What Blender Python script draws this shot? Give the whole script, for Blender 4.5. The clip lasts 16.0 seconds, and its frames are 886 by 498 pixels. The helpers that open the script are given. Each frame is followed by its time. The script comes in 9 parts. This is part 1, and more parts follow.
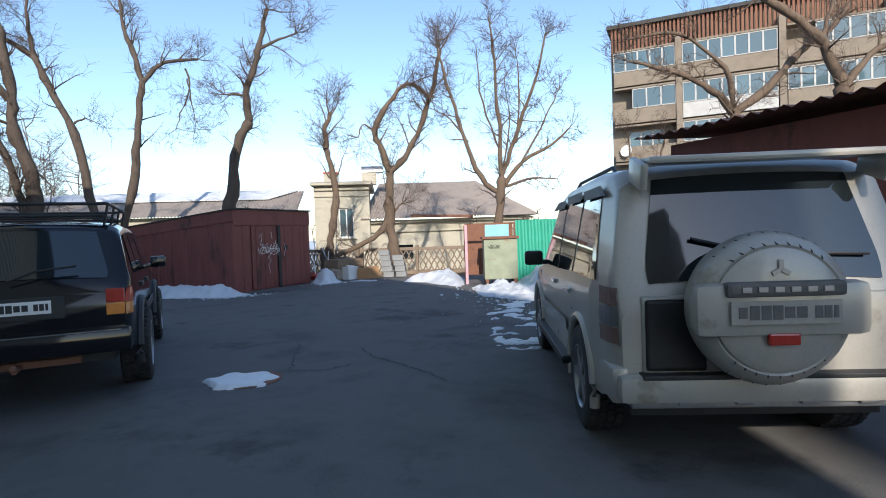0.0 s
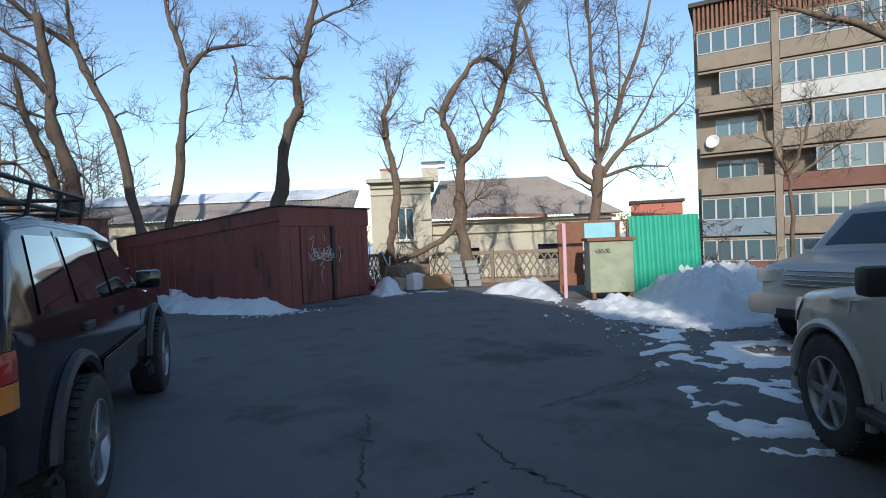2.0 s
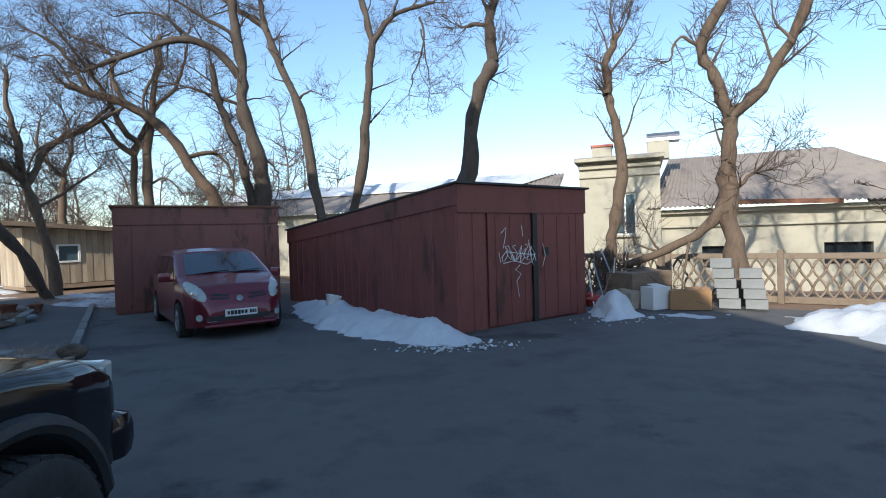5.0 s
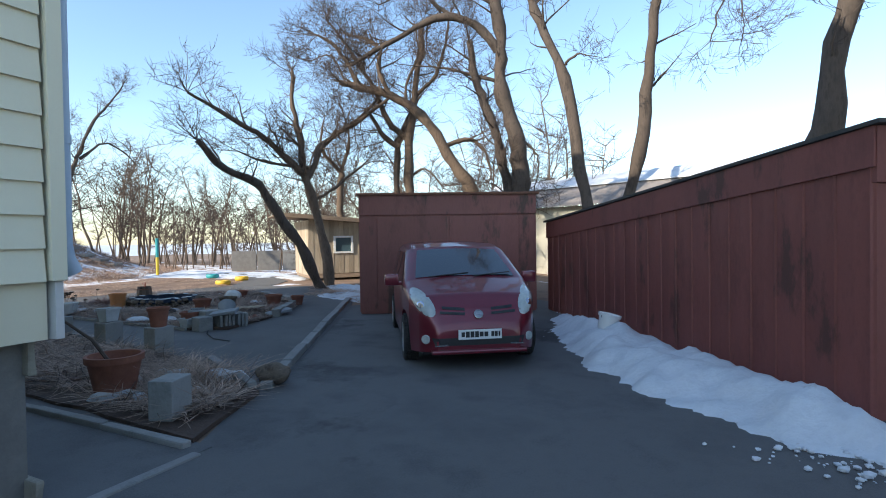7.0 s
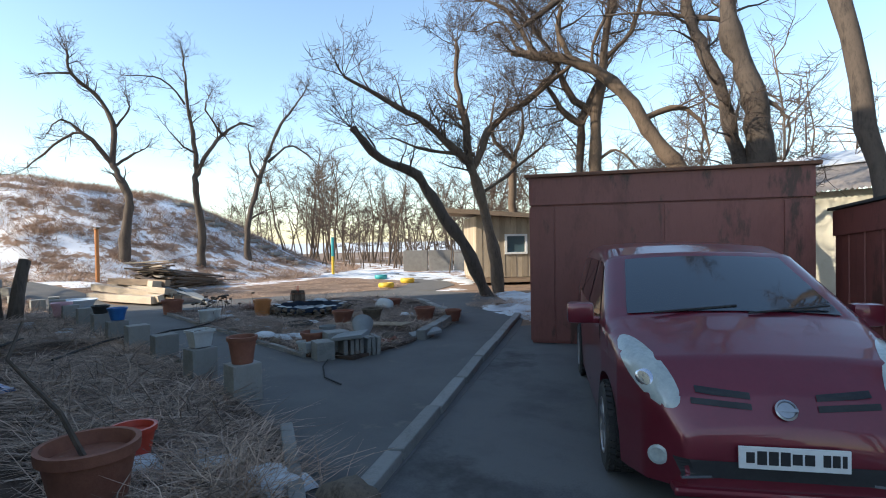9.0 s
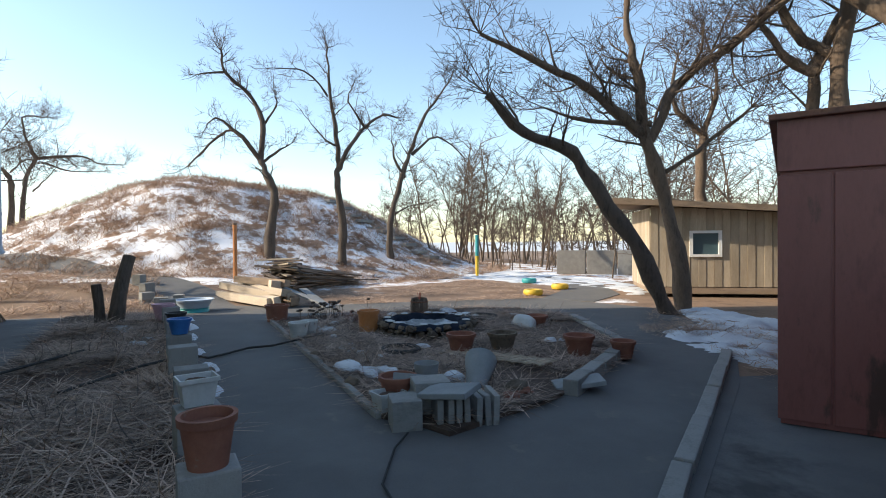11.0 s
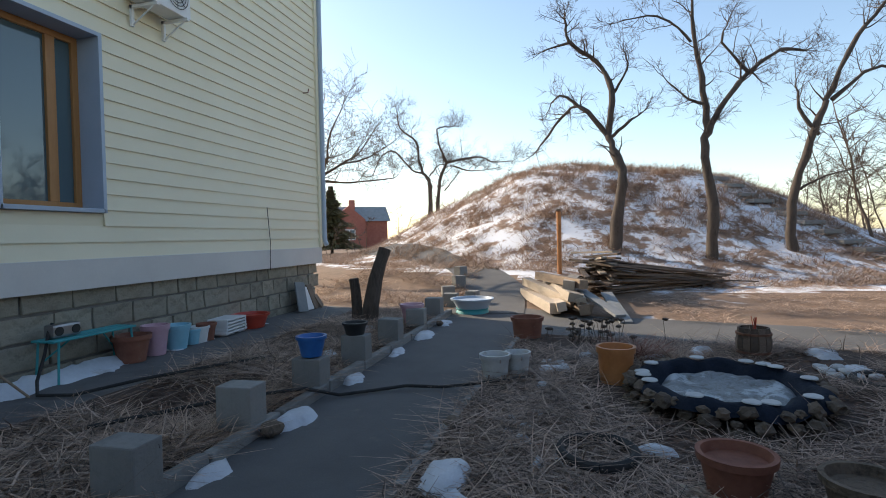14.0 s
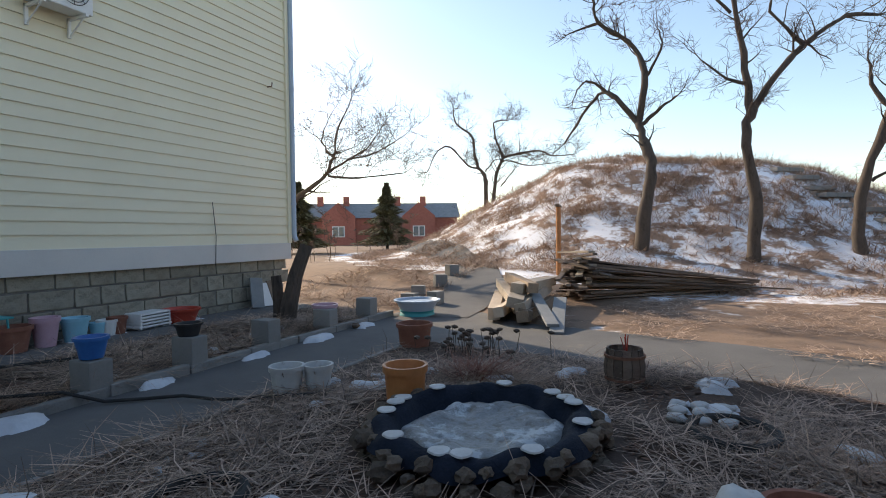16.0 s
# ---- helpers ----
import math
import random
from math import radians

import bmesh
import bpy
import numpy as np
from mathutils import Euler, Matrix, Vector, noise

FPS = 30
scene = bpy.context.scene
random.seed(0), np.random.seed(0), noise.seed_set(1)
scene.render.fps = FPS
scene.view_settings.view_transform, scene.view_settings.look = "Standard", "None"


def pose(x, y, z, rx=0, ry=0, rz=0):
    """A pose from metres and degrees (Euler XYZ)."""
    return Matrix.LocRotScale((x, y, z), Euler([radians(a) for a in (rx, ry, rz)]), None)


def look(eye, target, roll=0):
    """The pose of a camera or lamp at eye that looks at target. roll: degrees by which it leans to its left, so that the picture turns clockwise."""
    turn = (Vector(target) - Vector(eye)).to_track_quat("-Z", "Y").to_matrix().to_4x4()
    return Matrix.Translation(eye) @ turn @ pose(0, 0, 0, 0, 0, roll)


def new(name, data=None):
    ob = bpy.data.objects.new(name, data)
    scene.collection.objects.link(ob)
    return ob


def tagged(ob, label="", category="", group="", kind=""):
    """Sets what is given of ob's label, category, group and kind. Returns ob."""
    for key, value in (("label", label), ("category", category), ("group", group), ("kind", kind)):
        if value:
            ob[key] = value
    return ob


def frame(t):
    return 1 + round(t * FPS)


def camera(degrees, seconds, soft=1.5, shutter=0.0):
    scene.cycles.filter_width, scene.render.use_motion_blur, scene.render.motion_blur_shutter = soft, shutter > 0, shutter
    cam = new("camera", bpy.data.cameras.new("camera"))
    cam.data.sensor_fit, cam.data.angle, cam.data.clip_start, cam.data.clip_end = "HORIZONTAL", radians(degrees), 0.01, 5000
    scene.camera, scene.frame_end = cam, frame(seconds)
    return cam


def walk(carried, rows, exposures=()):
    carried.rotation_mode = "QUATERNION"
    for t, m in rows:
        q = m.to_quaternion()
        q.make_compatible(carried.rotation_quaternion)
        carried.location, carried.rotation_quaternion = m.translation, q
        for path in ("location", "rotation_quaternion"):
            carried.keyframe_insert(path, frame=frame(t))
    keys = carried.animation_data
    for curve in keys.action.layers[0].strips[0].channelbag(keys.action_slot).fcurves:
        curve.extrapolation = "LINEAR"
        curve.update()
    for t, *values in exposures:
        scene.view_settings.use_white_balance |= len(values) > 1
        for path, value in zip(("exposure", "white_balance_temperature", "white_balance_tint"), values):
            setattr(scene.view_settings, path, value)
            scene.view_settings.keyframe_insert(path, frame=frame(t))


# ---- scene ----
cam = camera(79.4, 16.0, 1.0)
METRES, EYE, TILT, LEAN, TURN = 24.59, 1.5, 0.0, 0.0, -27.9
ROWS = [
    (0.0, 0.0, 0.0, 0.0, -0.06, -1.57, 2.05),
    (0.5, -0.0141, 0.0291, 0.0011, 2.95, -1.5, 2.16),
    (1.0, -0.0261, 0.0619, 0.0013, 4.24, -1.29, 2.18),
    (1.5, -0.0343, 0.0911, 0.0009, 4.96, -1.09, 2.32),
    (2.0, -0.0392, 0.1249, 0.0005, 5.32, -1.11, 2.36),
    (2.5, -0.0422, 0.1552, 0.0002, 5.65, -1.28, 2.57),
    (3.0, -0.0459, 0.1897, -0.0, 6.46, -1.39, 2.37),
    (5.5, -0.1124, 0.3334, 0.0023, 34.12, -0.94, 1.45),
    (6.0, -0.1354, 0.359, 0.0018, 41.88, -0.96, 1.21),
    (6.5, -0.1588, 0.3832, 0.0025, 47.38, -1.04, 1.2),
    (7.0, -0.1863, 0.4026, 0.0023, 53.5, -0.98, 0.85),
    (7.5, -0.2133, 0.4202, 0.0027, 58.8, -0.92, 0.87),
    (8.0, -0.2432, 0.4362, 0.0029, 64.12, -0.99, 0.81),
    (8.5, -0.27, 0.4523, 0.0036, 69.25, -0.94, 0.93),
    (11.0, -0.4178, 0.5014, 0.0017, 89.18, -0.75, 0.54),
    (11.5, -0.4458, 0.5069, 0.0014, 101.51, -0.72, 0.62),
    (12.0, -0.4736, 0.515, 0.0015, 115.25, -0.71, 0.77),
    (12.5, -0.4993, 0.5267, 0.0005, 120.27, -0.78, 0.82),
    (13.0, -0.5264, 0.533, 0.0003, 123.35, -0.9, 0.82),
    (13.5, -0.5523, 0.5375, 0.0004, 125.89, -1.08, 0.68),
    (14.0, -0.5805, 0.5453, 0.0003, 131.77, -1.26, 1.25),
    (14.5, -0.6059, 0.5563, 0.0006, 137.83, -1.79, 1.09),
    (15.0, -0.632, 0.5731, 0.0003, 141.57, -1.42, 1.12),
    (15.5, -0.6574, 0.5874, -0.0007, 142.94, -1.4, 0.99),
    (16.0, -0.6837, 0.6033, -0.0014, 141.9, -1.46, 0.73),
]
walk(cam, [(t, pose(0, 0, EYE, TILT, LEAN, TURN) @ pose(METRES * x, METRES * y, METRES * z, 90 + pitch, roll, yaw)) for t, x, y, z, yaw, pitch, roll in ROWS],
     [(0.0, 0.68, 5950, 9), (2.5, 0.4, 5800, 5), (5.5, 0.78, 5800, 5), (7.0, 1.03, 6050, 6), (8.5, 1.06, 6250, 6), (11.0, 0.94, 6600, 6), (12.5, 0.62, 6600, 8), (14.5, 0.76, 6800, 9), (16.0, 0.75, 6900, 10)])

# ---- daylight ----
SUN_WAY = Vector((0.43, 0.90, -0.50)).normalized()      # the way the light goes
elev = math.asin(-SUN_WAY.z)
world = bpy.data.worlds.new("world")
scene.world = world
world.use_nodes = True
wn = world.node_tree
sky = wn.nodes.new("ShaderNodeTexSky")
sky.sky_type, sky.sun_disc = "NISHITA", False
sky.sun_elevation = elev
sky.sun_rotation = math.atan2(-SUN_WAY.x, -SUN_WAY.y)
sky.air_density, sky.dust_density, sky.ozone_density = 1.0, 0.5, 0.9
wn.links.new(sky.outputs[0], wn.nodes["Background"].inputs[0])
wn.nodes["Background"].inputs[1].default_value = 0.15
sun = new("sun", bpy.data.lights.new("sun", "SUN"))
sun.data.energy, sun.data.angle, sun.data.color = 3.6, radians(0.55), (1.0, 0.85, 0.68)
sun.matrix_world = look((0, 0, 30), Vector((0, 0, 30)) + SUN_WAY)


# ---- materials ----
def material(name, colours, scale=4.0, rough=0.85, metal=0.0, bump=0.2, fine=40.0, stretch=(1, 1, 1), spots=None, spot_scale=1.3,
             spot_at=0.55, island=0.0, coat=0.0, spec=0.5, world_space=False):
    """colours: two to four base colours spread by coarse noise; fine noise gives grain and relief; spots: a stain colour with a shape of its own."""
    m = bpy.data.materials.new(name)
    m.use_nodes = True
    nt = m.node_tree
    b = nt.nodes["Principled BSDF"]

    def node(kind, **values):
        n = nt.nodes.new(kind)
        for key, value in values.items():
            n.inputs[key].default_value = value
        return n

    link = nt.links.new
    mp = node("ShaderNodeMapping")
    mp.inputs["Scale"].default_value = stretch
    if world_space:
        link(nt.nodes.new("ShaderNodeNewGeometry").outputs["Position"], mp.inputs["Vector"])
    else:
        link(nt.nodes.new("ShaderNodeTexCoord").outputs["Object"], mp.inputs["Vector"])
    coarse = node("ShaderNodeTexNoise", Scale=scale, Detail=6.0, Roughness=0.62)
    grain = node("ShaderNodeTexNoise", Scale=fine, Detail=4.0, Roughness=0.7)
    link(mp.outputs[0], coarse.inputs["Vector"])
    link(mp.outputs[0], grain.inputs["Vector"])
    mixf = nt.nodes.new("ShaderNodeMath")
    mixf.operation = "MULTIPLY_ADD"
    mixf.inputs[1].default_value = 0.35
    link(grain.outputs[0], mixf.inputs[0])
    sub = nt.nodes.new("ShaderNodeMath")
    sub.operation = "MULTIPLY_ADD"
    sub.inputs[1].default_value, sub.inputs[2].default_value = 0.9, -0.12
    link(coarse.outputs[0], sub.inputs[0])
    link(sub.outputs[0], mixf.inputs[2])
    ramp = nt.nodes.new("ShaderNodeValToRGB")
    el = ramp.color_ramp.elements
    while len(el) < len(colours):
        el.new(0.5)
    for i, c in enumerate(colours):
        el[i].position = 0.3 + 0.4 * i / max(1, len(colours) - 1)
        el[i].color = (*c, 1)
    link(mixf.outputs[0], ramp.inputs[0])
    out = ramp.outputs[0]
    if spots:
        sp = node("ShaderNodeTexNoise", Scale=spot_scale, Detail=7.0, Roughness=0.68)
        link(mp.outputs[0], sp.inputs["Vector"])
        r2 = nt.nodes.new("ShaderNodeValToRGB")
        r2.color_ramp.elements[0].position, r2.color_ramp.elements[1].position = spot_at, spot_at + 0.07
        link(sp.outputs[0], r2.inputs[0])
        mx = nt.nodes.new("ShaderNodeMix")
        mx.data_type = "RGBA"
        link(r2.outputs[0], mx.inputs[0])
        link(out, mx.inputs[6])
        mx.inputs[7].default_value = (*spots, 1)
        out = mx.outputs[2]
    if island:
        oi = nt.nodes.new("ShaderNodeObjectInfo")
        geo = nt.nodes.new("ShaderNodeNewGeometry")
        add = nt.nodes.new("ShaderNodeMath")
        add.operation = "ADD"
        link(oi.outputs["Random"], add.inputs[0])
        link(geo.outputs["Random Per Island"], add.inputs[1])
        fr = nt.nodes.new("ShaderNodeMath")
        fr.operation = "FRACT"
        link(add.outputs[0], fr.inputs[0])
        mr = nt.nodes.new("ShaderNodeMapRange")
        mr.inputs[3].default_value, mr.inputs[4].default_value = 1 - island, 1 + island
        link(fr.outputs[0], mr.inputs[0])
        hsv = nt.nodes.new("ShaderNodeHueSaturation")
        link(mr.outputs[0], hsv.inputs["Value"])
        link(out, hsv.inputs["Color"])
        out = hsv.outputs[0]
    link(out, b.inputs["Base Color"])
    b.inputs["Roughness"].default_value = rough
    b.inputs["Metallic"].default_value = metal
    b.inputs["Coat Weight"].default_value = coat
    b.inputs["Specular IOR Level"].default_value = spec
    if bump:
        bp = node("ShaderNodeBump", Strength=bump, Distance=0.02)
        link(mixf.outputs[0], bp.inputs["Height"])
        link(bp.outputs[0], b.inputs["Normal"])
    return m


def clear_glass(name, tint, rough=0.03, gloss=0.25):
    m = bpy.data.materials.new(name)
    m.use_nodes = True
    b = m.node_tree.nodes["Principled BSDF"]
    b.inputs["Base Color"].default_value = (*tint, 1)
    b.inputs["Roughness"].default_value = rough
    b.inputs["Specular IOR Level"].default_value = 0.6
    b.inputs["Coat Weight"].default_value = gloss
    return m


ASPHALT = material("asphalt", [(0.065, 0.065, 0.067), (0.13, 0.127, 0.123), (0.095, 0.094, 0.093)], 0.9, 0.86, bump=0.45, fine=70,
                   spots=(0.055, 0.054, 0.053), spot_scale=0.35, spot_at=0.56, world_space=True)
PATH = material("path_asphalt", [(0.095, 0.094, 0.093), (0.14, 0.137, 0.132)], 1.1, 0.9, bump=0.4, fine=70, spots=(0.17, 0.155, 0.135),
                spot_scale=1.6, spot_at=0.62, world_space=True)
CONCRETE = material("concrete", [(0.18, 0.18, 0.17), (0.27, 0.265, 0.25), (0.22, 0.215, 0.205)], 3.0, 0.92, bump=0.5, fine=50,
                    spots=(0.15, 0.14, 0.125), spot_scale=2.5, spot_at=0.6, island=0.15)
SNOW = material("snow", [(0.52, 0.55, 0.59), (0.68, 0.71, 0.74)], 2.5, 0.7, bump=0.95, fine=22, spots=(0.44, 0.43, 0.42), spot_scale=1.7,
                spot_at=0.63, world_space=True)
ICE = material("dirty_ice", [(0.7, 0.73, 0.76), (0.8, 0.82, 0.84)], 4, 0.45, bump=0.4, fine=30, spots=(0.36, 0.37, 0.38), spot_scale=5,
               spot_at=0.6, world_space=True)
SOIL = material("soil", [(0.034, 0.023, 0.017), (0.09, 0.058, 0.042), (0.058, 0.038, 0.027)], 3, 0.95, bump=0.9, fine=45, world_space=True)
STRAW = material("dry_straw", [(0.085, 0.054, 0.04), (0.4, 0.293, 0.225), (0.17, 0.115, 0.086)], 2, 0.85, bump=0, island=0.8, world_space=True)
GRASS = material("dry_grass", [(0.28, 0.18, 0.125), (0.52, 0.38, 0.28)], 2, 0.9, bump=0, island=0.45, world_space=True)
BARK = material("bark", [(0.032, 0.025, 0.021), (0.1, 0.077, 0.061), (0.06, 0.047, 0.038)], 5, 0.95, bump=1.0, fine=28, stretch=(1, 1, 0.3))
PALEBARK = material("pale_bark", [(0.05, 0.036, 0.027), (0.15, 0.108, 0.077), (0.095, 0.07, 0.05)], 5, 0.95, bump=1.0, fine=28, stretch=(1, 1, 0.3))
TWIG = material("twig_bark", [(0.05, 0.036, 0.029), (0.125, 0.088, 0.068)], 3, 0.9, bump=0, island=0.25)
REDMETAL = material("red_painted_metal", [(0.135, 0.04, 0.033), (0.2, 0.062, 0.05), (0.165, 0.05, 0.041)], 1.6, 0.62, bump=0.12, fine=30,
                    stretch=(1, 1, 0.35), spots=(0.085, 0.032, 0.025), spot_scale=1.8, spot_at=0.58, island=0.06)
RUST = material("rusty_metal", [(0.09, 0.045, 0.03), (0.22, 0.1, 0.06), (0.14, 0.07, 0.05)], 4, 0.8, bump=0.3)
TARROOF = material("roof_felt", [(0.04, 0.04, 0.04), (0.07, 0.068, 0.065)], 2, 0.9, bump=0.5)
SIDING = material("cream_siding", [(0.8, 0.73, 0.535), (0.84, 0.775, 0.58)], 0.8, 0.5, bump=0.05, fine=60)
SKIRT = material("white_metal_skirt", [(0.6, 0.58, 0.55), (0.68, 0.66, 0.62)], 1.0, 0.5, bump=0.05)
BLUETRIM = material("pale_blue_metal", [(0.36, 0.44, 0.54), (0.42, 0.5, 0.6)], 2, 0.45, bump=0.05)
WOODFRAME = material("orange_wood_frame", [(0.36, 0.16, 0.05), (0.48, 0.23, 0.08)], 6, 0.45, bump=0.1, stretch=(1, 1, 0.2))
STONE = material("plinth_stone", [(0.17, 0.155, 0.12), (0.31, 0.285, 0.225), (0.235, 0.215, 0.17)], 5, 0.92, bump=0.8, fine=35, island=0.16)
MORTAR = material("mortar", [(0.16, 0.15, 0.14), (0.22, 0.21, 0.19)], 6, 0.95, bump=0.5)
WINDOW = clear_glass("window_glass", (0.075, 0.125, 0.145), 0.03, 1.0)
DARKGLASS = clear_glass("tinted_glass", (0.016, 0.022, 0.027), 0.04, 0.8)
PLASTER = material("cream_plaster", [(0.37, 0.345, 0.27), (0.46, 0.43, 0.345), (0.41, 0.385, 0.31)], 1.2, 0.9, bump=0.3, spots=(0.42, 0.38, 0.3),
                   spot_scale=0.9, spot_at=0.62)
SLATE = material("grey_slate_roof", [(0.2, 0.17, 0.155), (0.33, 0.29, 0.26), (0.26, 0.225, 0.2)], 1.5, 0.9, bump=0.4, spots=(0.75, 0.76, 0.78),
                 spot_scale=0.5, spot_at=0.66)
BRICK = material("red_brick", [(0.34, 0.11, 0.08), (0.46, 0.17, 0.12)], 4, 0.9, bump=0.4, island=0.15)
PANEL = material("apartment_panel", [(0.15, 0.123, 0.095), (0.23, 0.193, 0.15), (0.19, 0.16, 0.125)], 0.7, 0.9, bump=0.2, fine=20,
                 spots=(0.19, 0.16, 0.13), spot_scale=0.4, spot_at=0.6)
WHITE = material("white_plastic", [(0.74, 0.74, 0.72), (0.82, 0.82, 0.8)], 3, 0.45, bump=0.03)
BLACK = material("black_plastic", [(0.015, 0.015, 0.016), (0.028, 0.028, 0.03)], 5, 0.55, bump=0.05)
RUBBER = material("tyre_rubber", [(0.018, 0.018, 0.018), (0.04, 0.038, 0.036)], 8, 0.85, bump=0.4)
CHROME = material("chrome", [(0.6, 0.6, 0.62), (0.7, 0.7, 0.72)], 4, 0.18, 1.0, bump=0.0)
ALLOY = material("alloy_rim", [(0.28, 0.28, 0.29), (0.38, 0.38, 0.39)], 6, 0.35, 0.8, bump=0.05)
PEARL = material("dusty_pearl_paint", [(0.36, 0.345, 0.305), (0.43, 0.41, 0.37), (0.39, 0.375, 0.335)], 1.4, 0.36, 0.15, bump=0.03, coat=0.35,
                 spots=(0.29, 0.265, 0.215), spot_scale=2.2, spot_at=0.6)
BLACKPAINT = material("black_car_paint", [(0.006, 0.006, 0.008), (0.011, 0.011, 0.014)], 2, 0.09, 0.0, bump=0.0, coat=0.0, spec=0.45)
CRIMSON = material("crimson_car_paint", [(0.13, 0.009, 0.02), (0.17, 0.014, 0.028)], 2, 0.32, 0.25, bump=0.0, coat=0.7)
REDLENS = material("red_lens", [(0.35, 0.02, 0.012), (0.45, 0.03, 0.02)], 8, 0.2, bump=0.0, coat=0.6)
GREYFRAME = material("grey_window_frame", [(0.36, 0.36, 0.35), (0.46, 0.46, 0.45)], 3, 0.6, bump=0.03)
DIRTYWHITE = material("dirty_white_plastic", [(0.42, 0.43, 0.42), (0.56, 0.57, 0.56)], 6, 0.55, bump=0.1, spots=(0.25, 0.22, 0.18), spot_scale=7, spot_at=0.62)
REDRUST = material("faded_rusty_red_metal", [(0.17, 0.055, 0.044), (0.26, 0.09, 0.072), (0.21, 0.07, 0.056)], 2.0, 0.5, bump=0.15, fine=30, stretch=(1, 1, 0.3), spots=(0.09, 0.042, 0.03), spot_scale=2.4, spot_at=0.57, island=0.08)
DUSTYLENS = material("dusty_tail_lens", [(0.16, 0.075, 0.06), (0.24, 0.16, 0.13)], 7, 0.4, bump=0.0, coat=0.4)
AMBER = material("amber_lens", [(0.6, 0.2, 0.03), (0.7, 0.26, 0.05)], 8, 0.2, bump=0.0, coat=0.6)
LENS = material("headlamp_lens", [(0.3, 0.34, 0.33), (0.5, 0.53, 0.5)], 6, 0.12, bump=0.0, coat=0.8)
PLATE = material("plate_white", [(0.7, 0.7, 0.68), (0.78, 0.78, 0.76)], 9, 0.5, bump=0.02)
TERRACOTTA = material("terracotta", [(0.19, 0.07, 0.045), (0.28, 0.115, 0.072)], 7, 0.8, bump=0.2, spots=(0.24, 0.17, 0.13), spot_scale=6, spot_at=0.62, island=0.12)
ORANGEPOT = material("orange_glazed_clay", [(0.42, 0.16, 0.05), (0.55, 0.23, 0.08)], 6, 0.45, bump=0.1)
OLDWOOD = material("weathered_wood", [(0.1, 0.075, 0.055), (0.27, 0.2, 0.14), (0.18, 0.135, 0.1)], 3, 0.9, bump=0.5, fine=40, stretch=(0.25, 1, 1), island=0.3)
DARKWOOD = material("grey_brown_planks", [(0.05, 0.036, 0.028), (0.17, 0.125, 0.095), (0.1, 0.075, 0.058)], 3, 0.9, bump=0.5, fine=40, stretch=(0.25, 1, 1), island=0.45)
LITTER = material("leaf_litter", [(0.06, 0.034, 0.024), (0.17, 0.1, 0.066)], 2, 0.95, bump=0, island=0.5, world_space=True)
FENCESTONE = material("weathered_fence_concrete", [(0.15, 0.115, 0.085), (0.25, 0.2, 0.15), (0.2, 0.155, 0.115)], 3, 0.92, bump=0.5, fine=50, island=0.15)
# teal base holds the curtains and a reflection painted into the panes
FLATGLASS = clear_glass("curtain_and_reflection_glass", (0.07, 0.11, 0.13), 0.06, 0.6)
DIRTYPLATE = material("dusty_plate", [(0.3, 0.29, 0.26), (0.4, 0.38, 0.34)], 9, 0.6, bump=0.02)
GREYBAR = material("dusty_dark_grey", [(0.09, 0.088, 0.085), (0.14, 0.135, 0.13)], 6, 0.6, bump=0.05)
BROWNPANEL = material("rusty_brown_parapet", [(0.13, 0.06, 0.045), (0.17, 0.085, 0.064)], 1.5, 0.85, bump=0.2)
PALEBLUE = material("pale_blue_parapet", [(0.13, 0.18, 0.23), (0.18, 0.235, 0.29)], 1.2, 0.8, bump=0.1)
PALEWOOD = material("pale_timber", [(0.36, 0.29, 0.22), (0.56, 0.47, 0.37)], 3, 0.85, bump=0.4, stretch=(0.25, 1, 1), island=0.2)
SHEDWOOD = material("shed_boards", [(0.3, 0.24, 0.17), (0.48, 0.4, 0.3)], 3, 0.9, bump=0.4, stretch=(1, 1, 0.2), island=0.2)
GREENMETAL = material("green_profiled_sheet", [(0.03, 0.3, 0.2), (0.045, 0.37, 0.25)], 2, 0.5, bump=0.05)
PALEGREEN = material("faded_green_metal", [(0.22, 0.26, 0.18), (0.33, 0.36, 0.26)], 3, 0.6, bump=0.15, spots=(0.3, 0.17, 0.09), spot_scale=2.6, spot_at=0.6)
BLUEPAINT = material("blue_plastic", [(0.02, 0.11, 0.35), (0.03, 0.16, 0.45)], 4, 0.35, bump=0.03)
LIGHTBLUE = material("light_blue_plastic", [(0.22, 0.5, 0.62), (0.3, 0.58, 0.7)], 4, 0.4, bump=0.03)
REDPLASTIC = material("red_plastic", [(0.42, 0.05, 0.03), (0.5, 0.07, 0.04)], 4, 0.4, bump=0.03)
PINK = material("pink_plastic", [(0.5, 0.3, 0.36), (0.58, 0.38, 0.44)], 4, 0.45, bump=0.03)
YELLOW = material("yellow_paint", [(0.6, 0.4, 0.03), (0.7, 0.48, 0.05)], 4, 0.55, bump=0.1)
TEAL = material("teal_paint", [(0.03, 0.28, 0.3), (0.05, 0.36, 0.38)], 4, 0.55, bump=0.1)
TARP = material("black_tarp", [(0.008, 0.013, 0.022), (0.02, 0.028, 0.045)], 5, 0.85, bump=0.8, spec=0.15)
CARDBOARD = material("cardboard", [(0.36, 0.2, 0.09), (0.44, 0.26, 0.13)], 3, 0.9, bump=0.1)
GREYSHEET = material("grey_board", [(0.2, 0.215, 0.22), (0.29, 0.3, 0.305)], 3, 0.85, bump=0.2)
ROCK = material("rubble_stone", [(0.05, 0.037, 0.027), (0.16, 0.122, 0.088), (0.095, 0.073, 0.054)], 5, 0.95, bump=0.9, island=0.3)
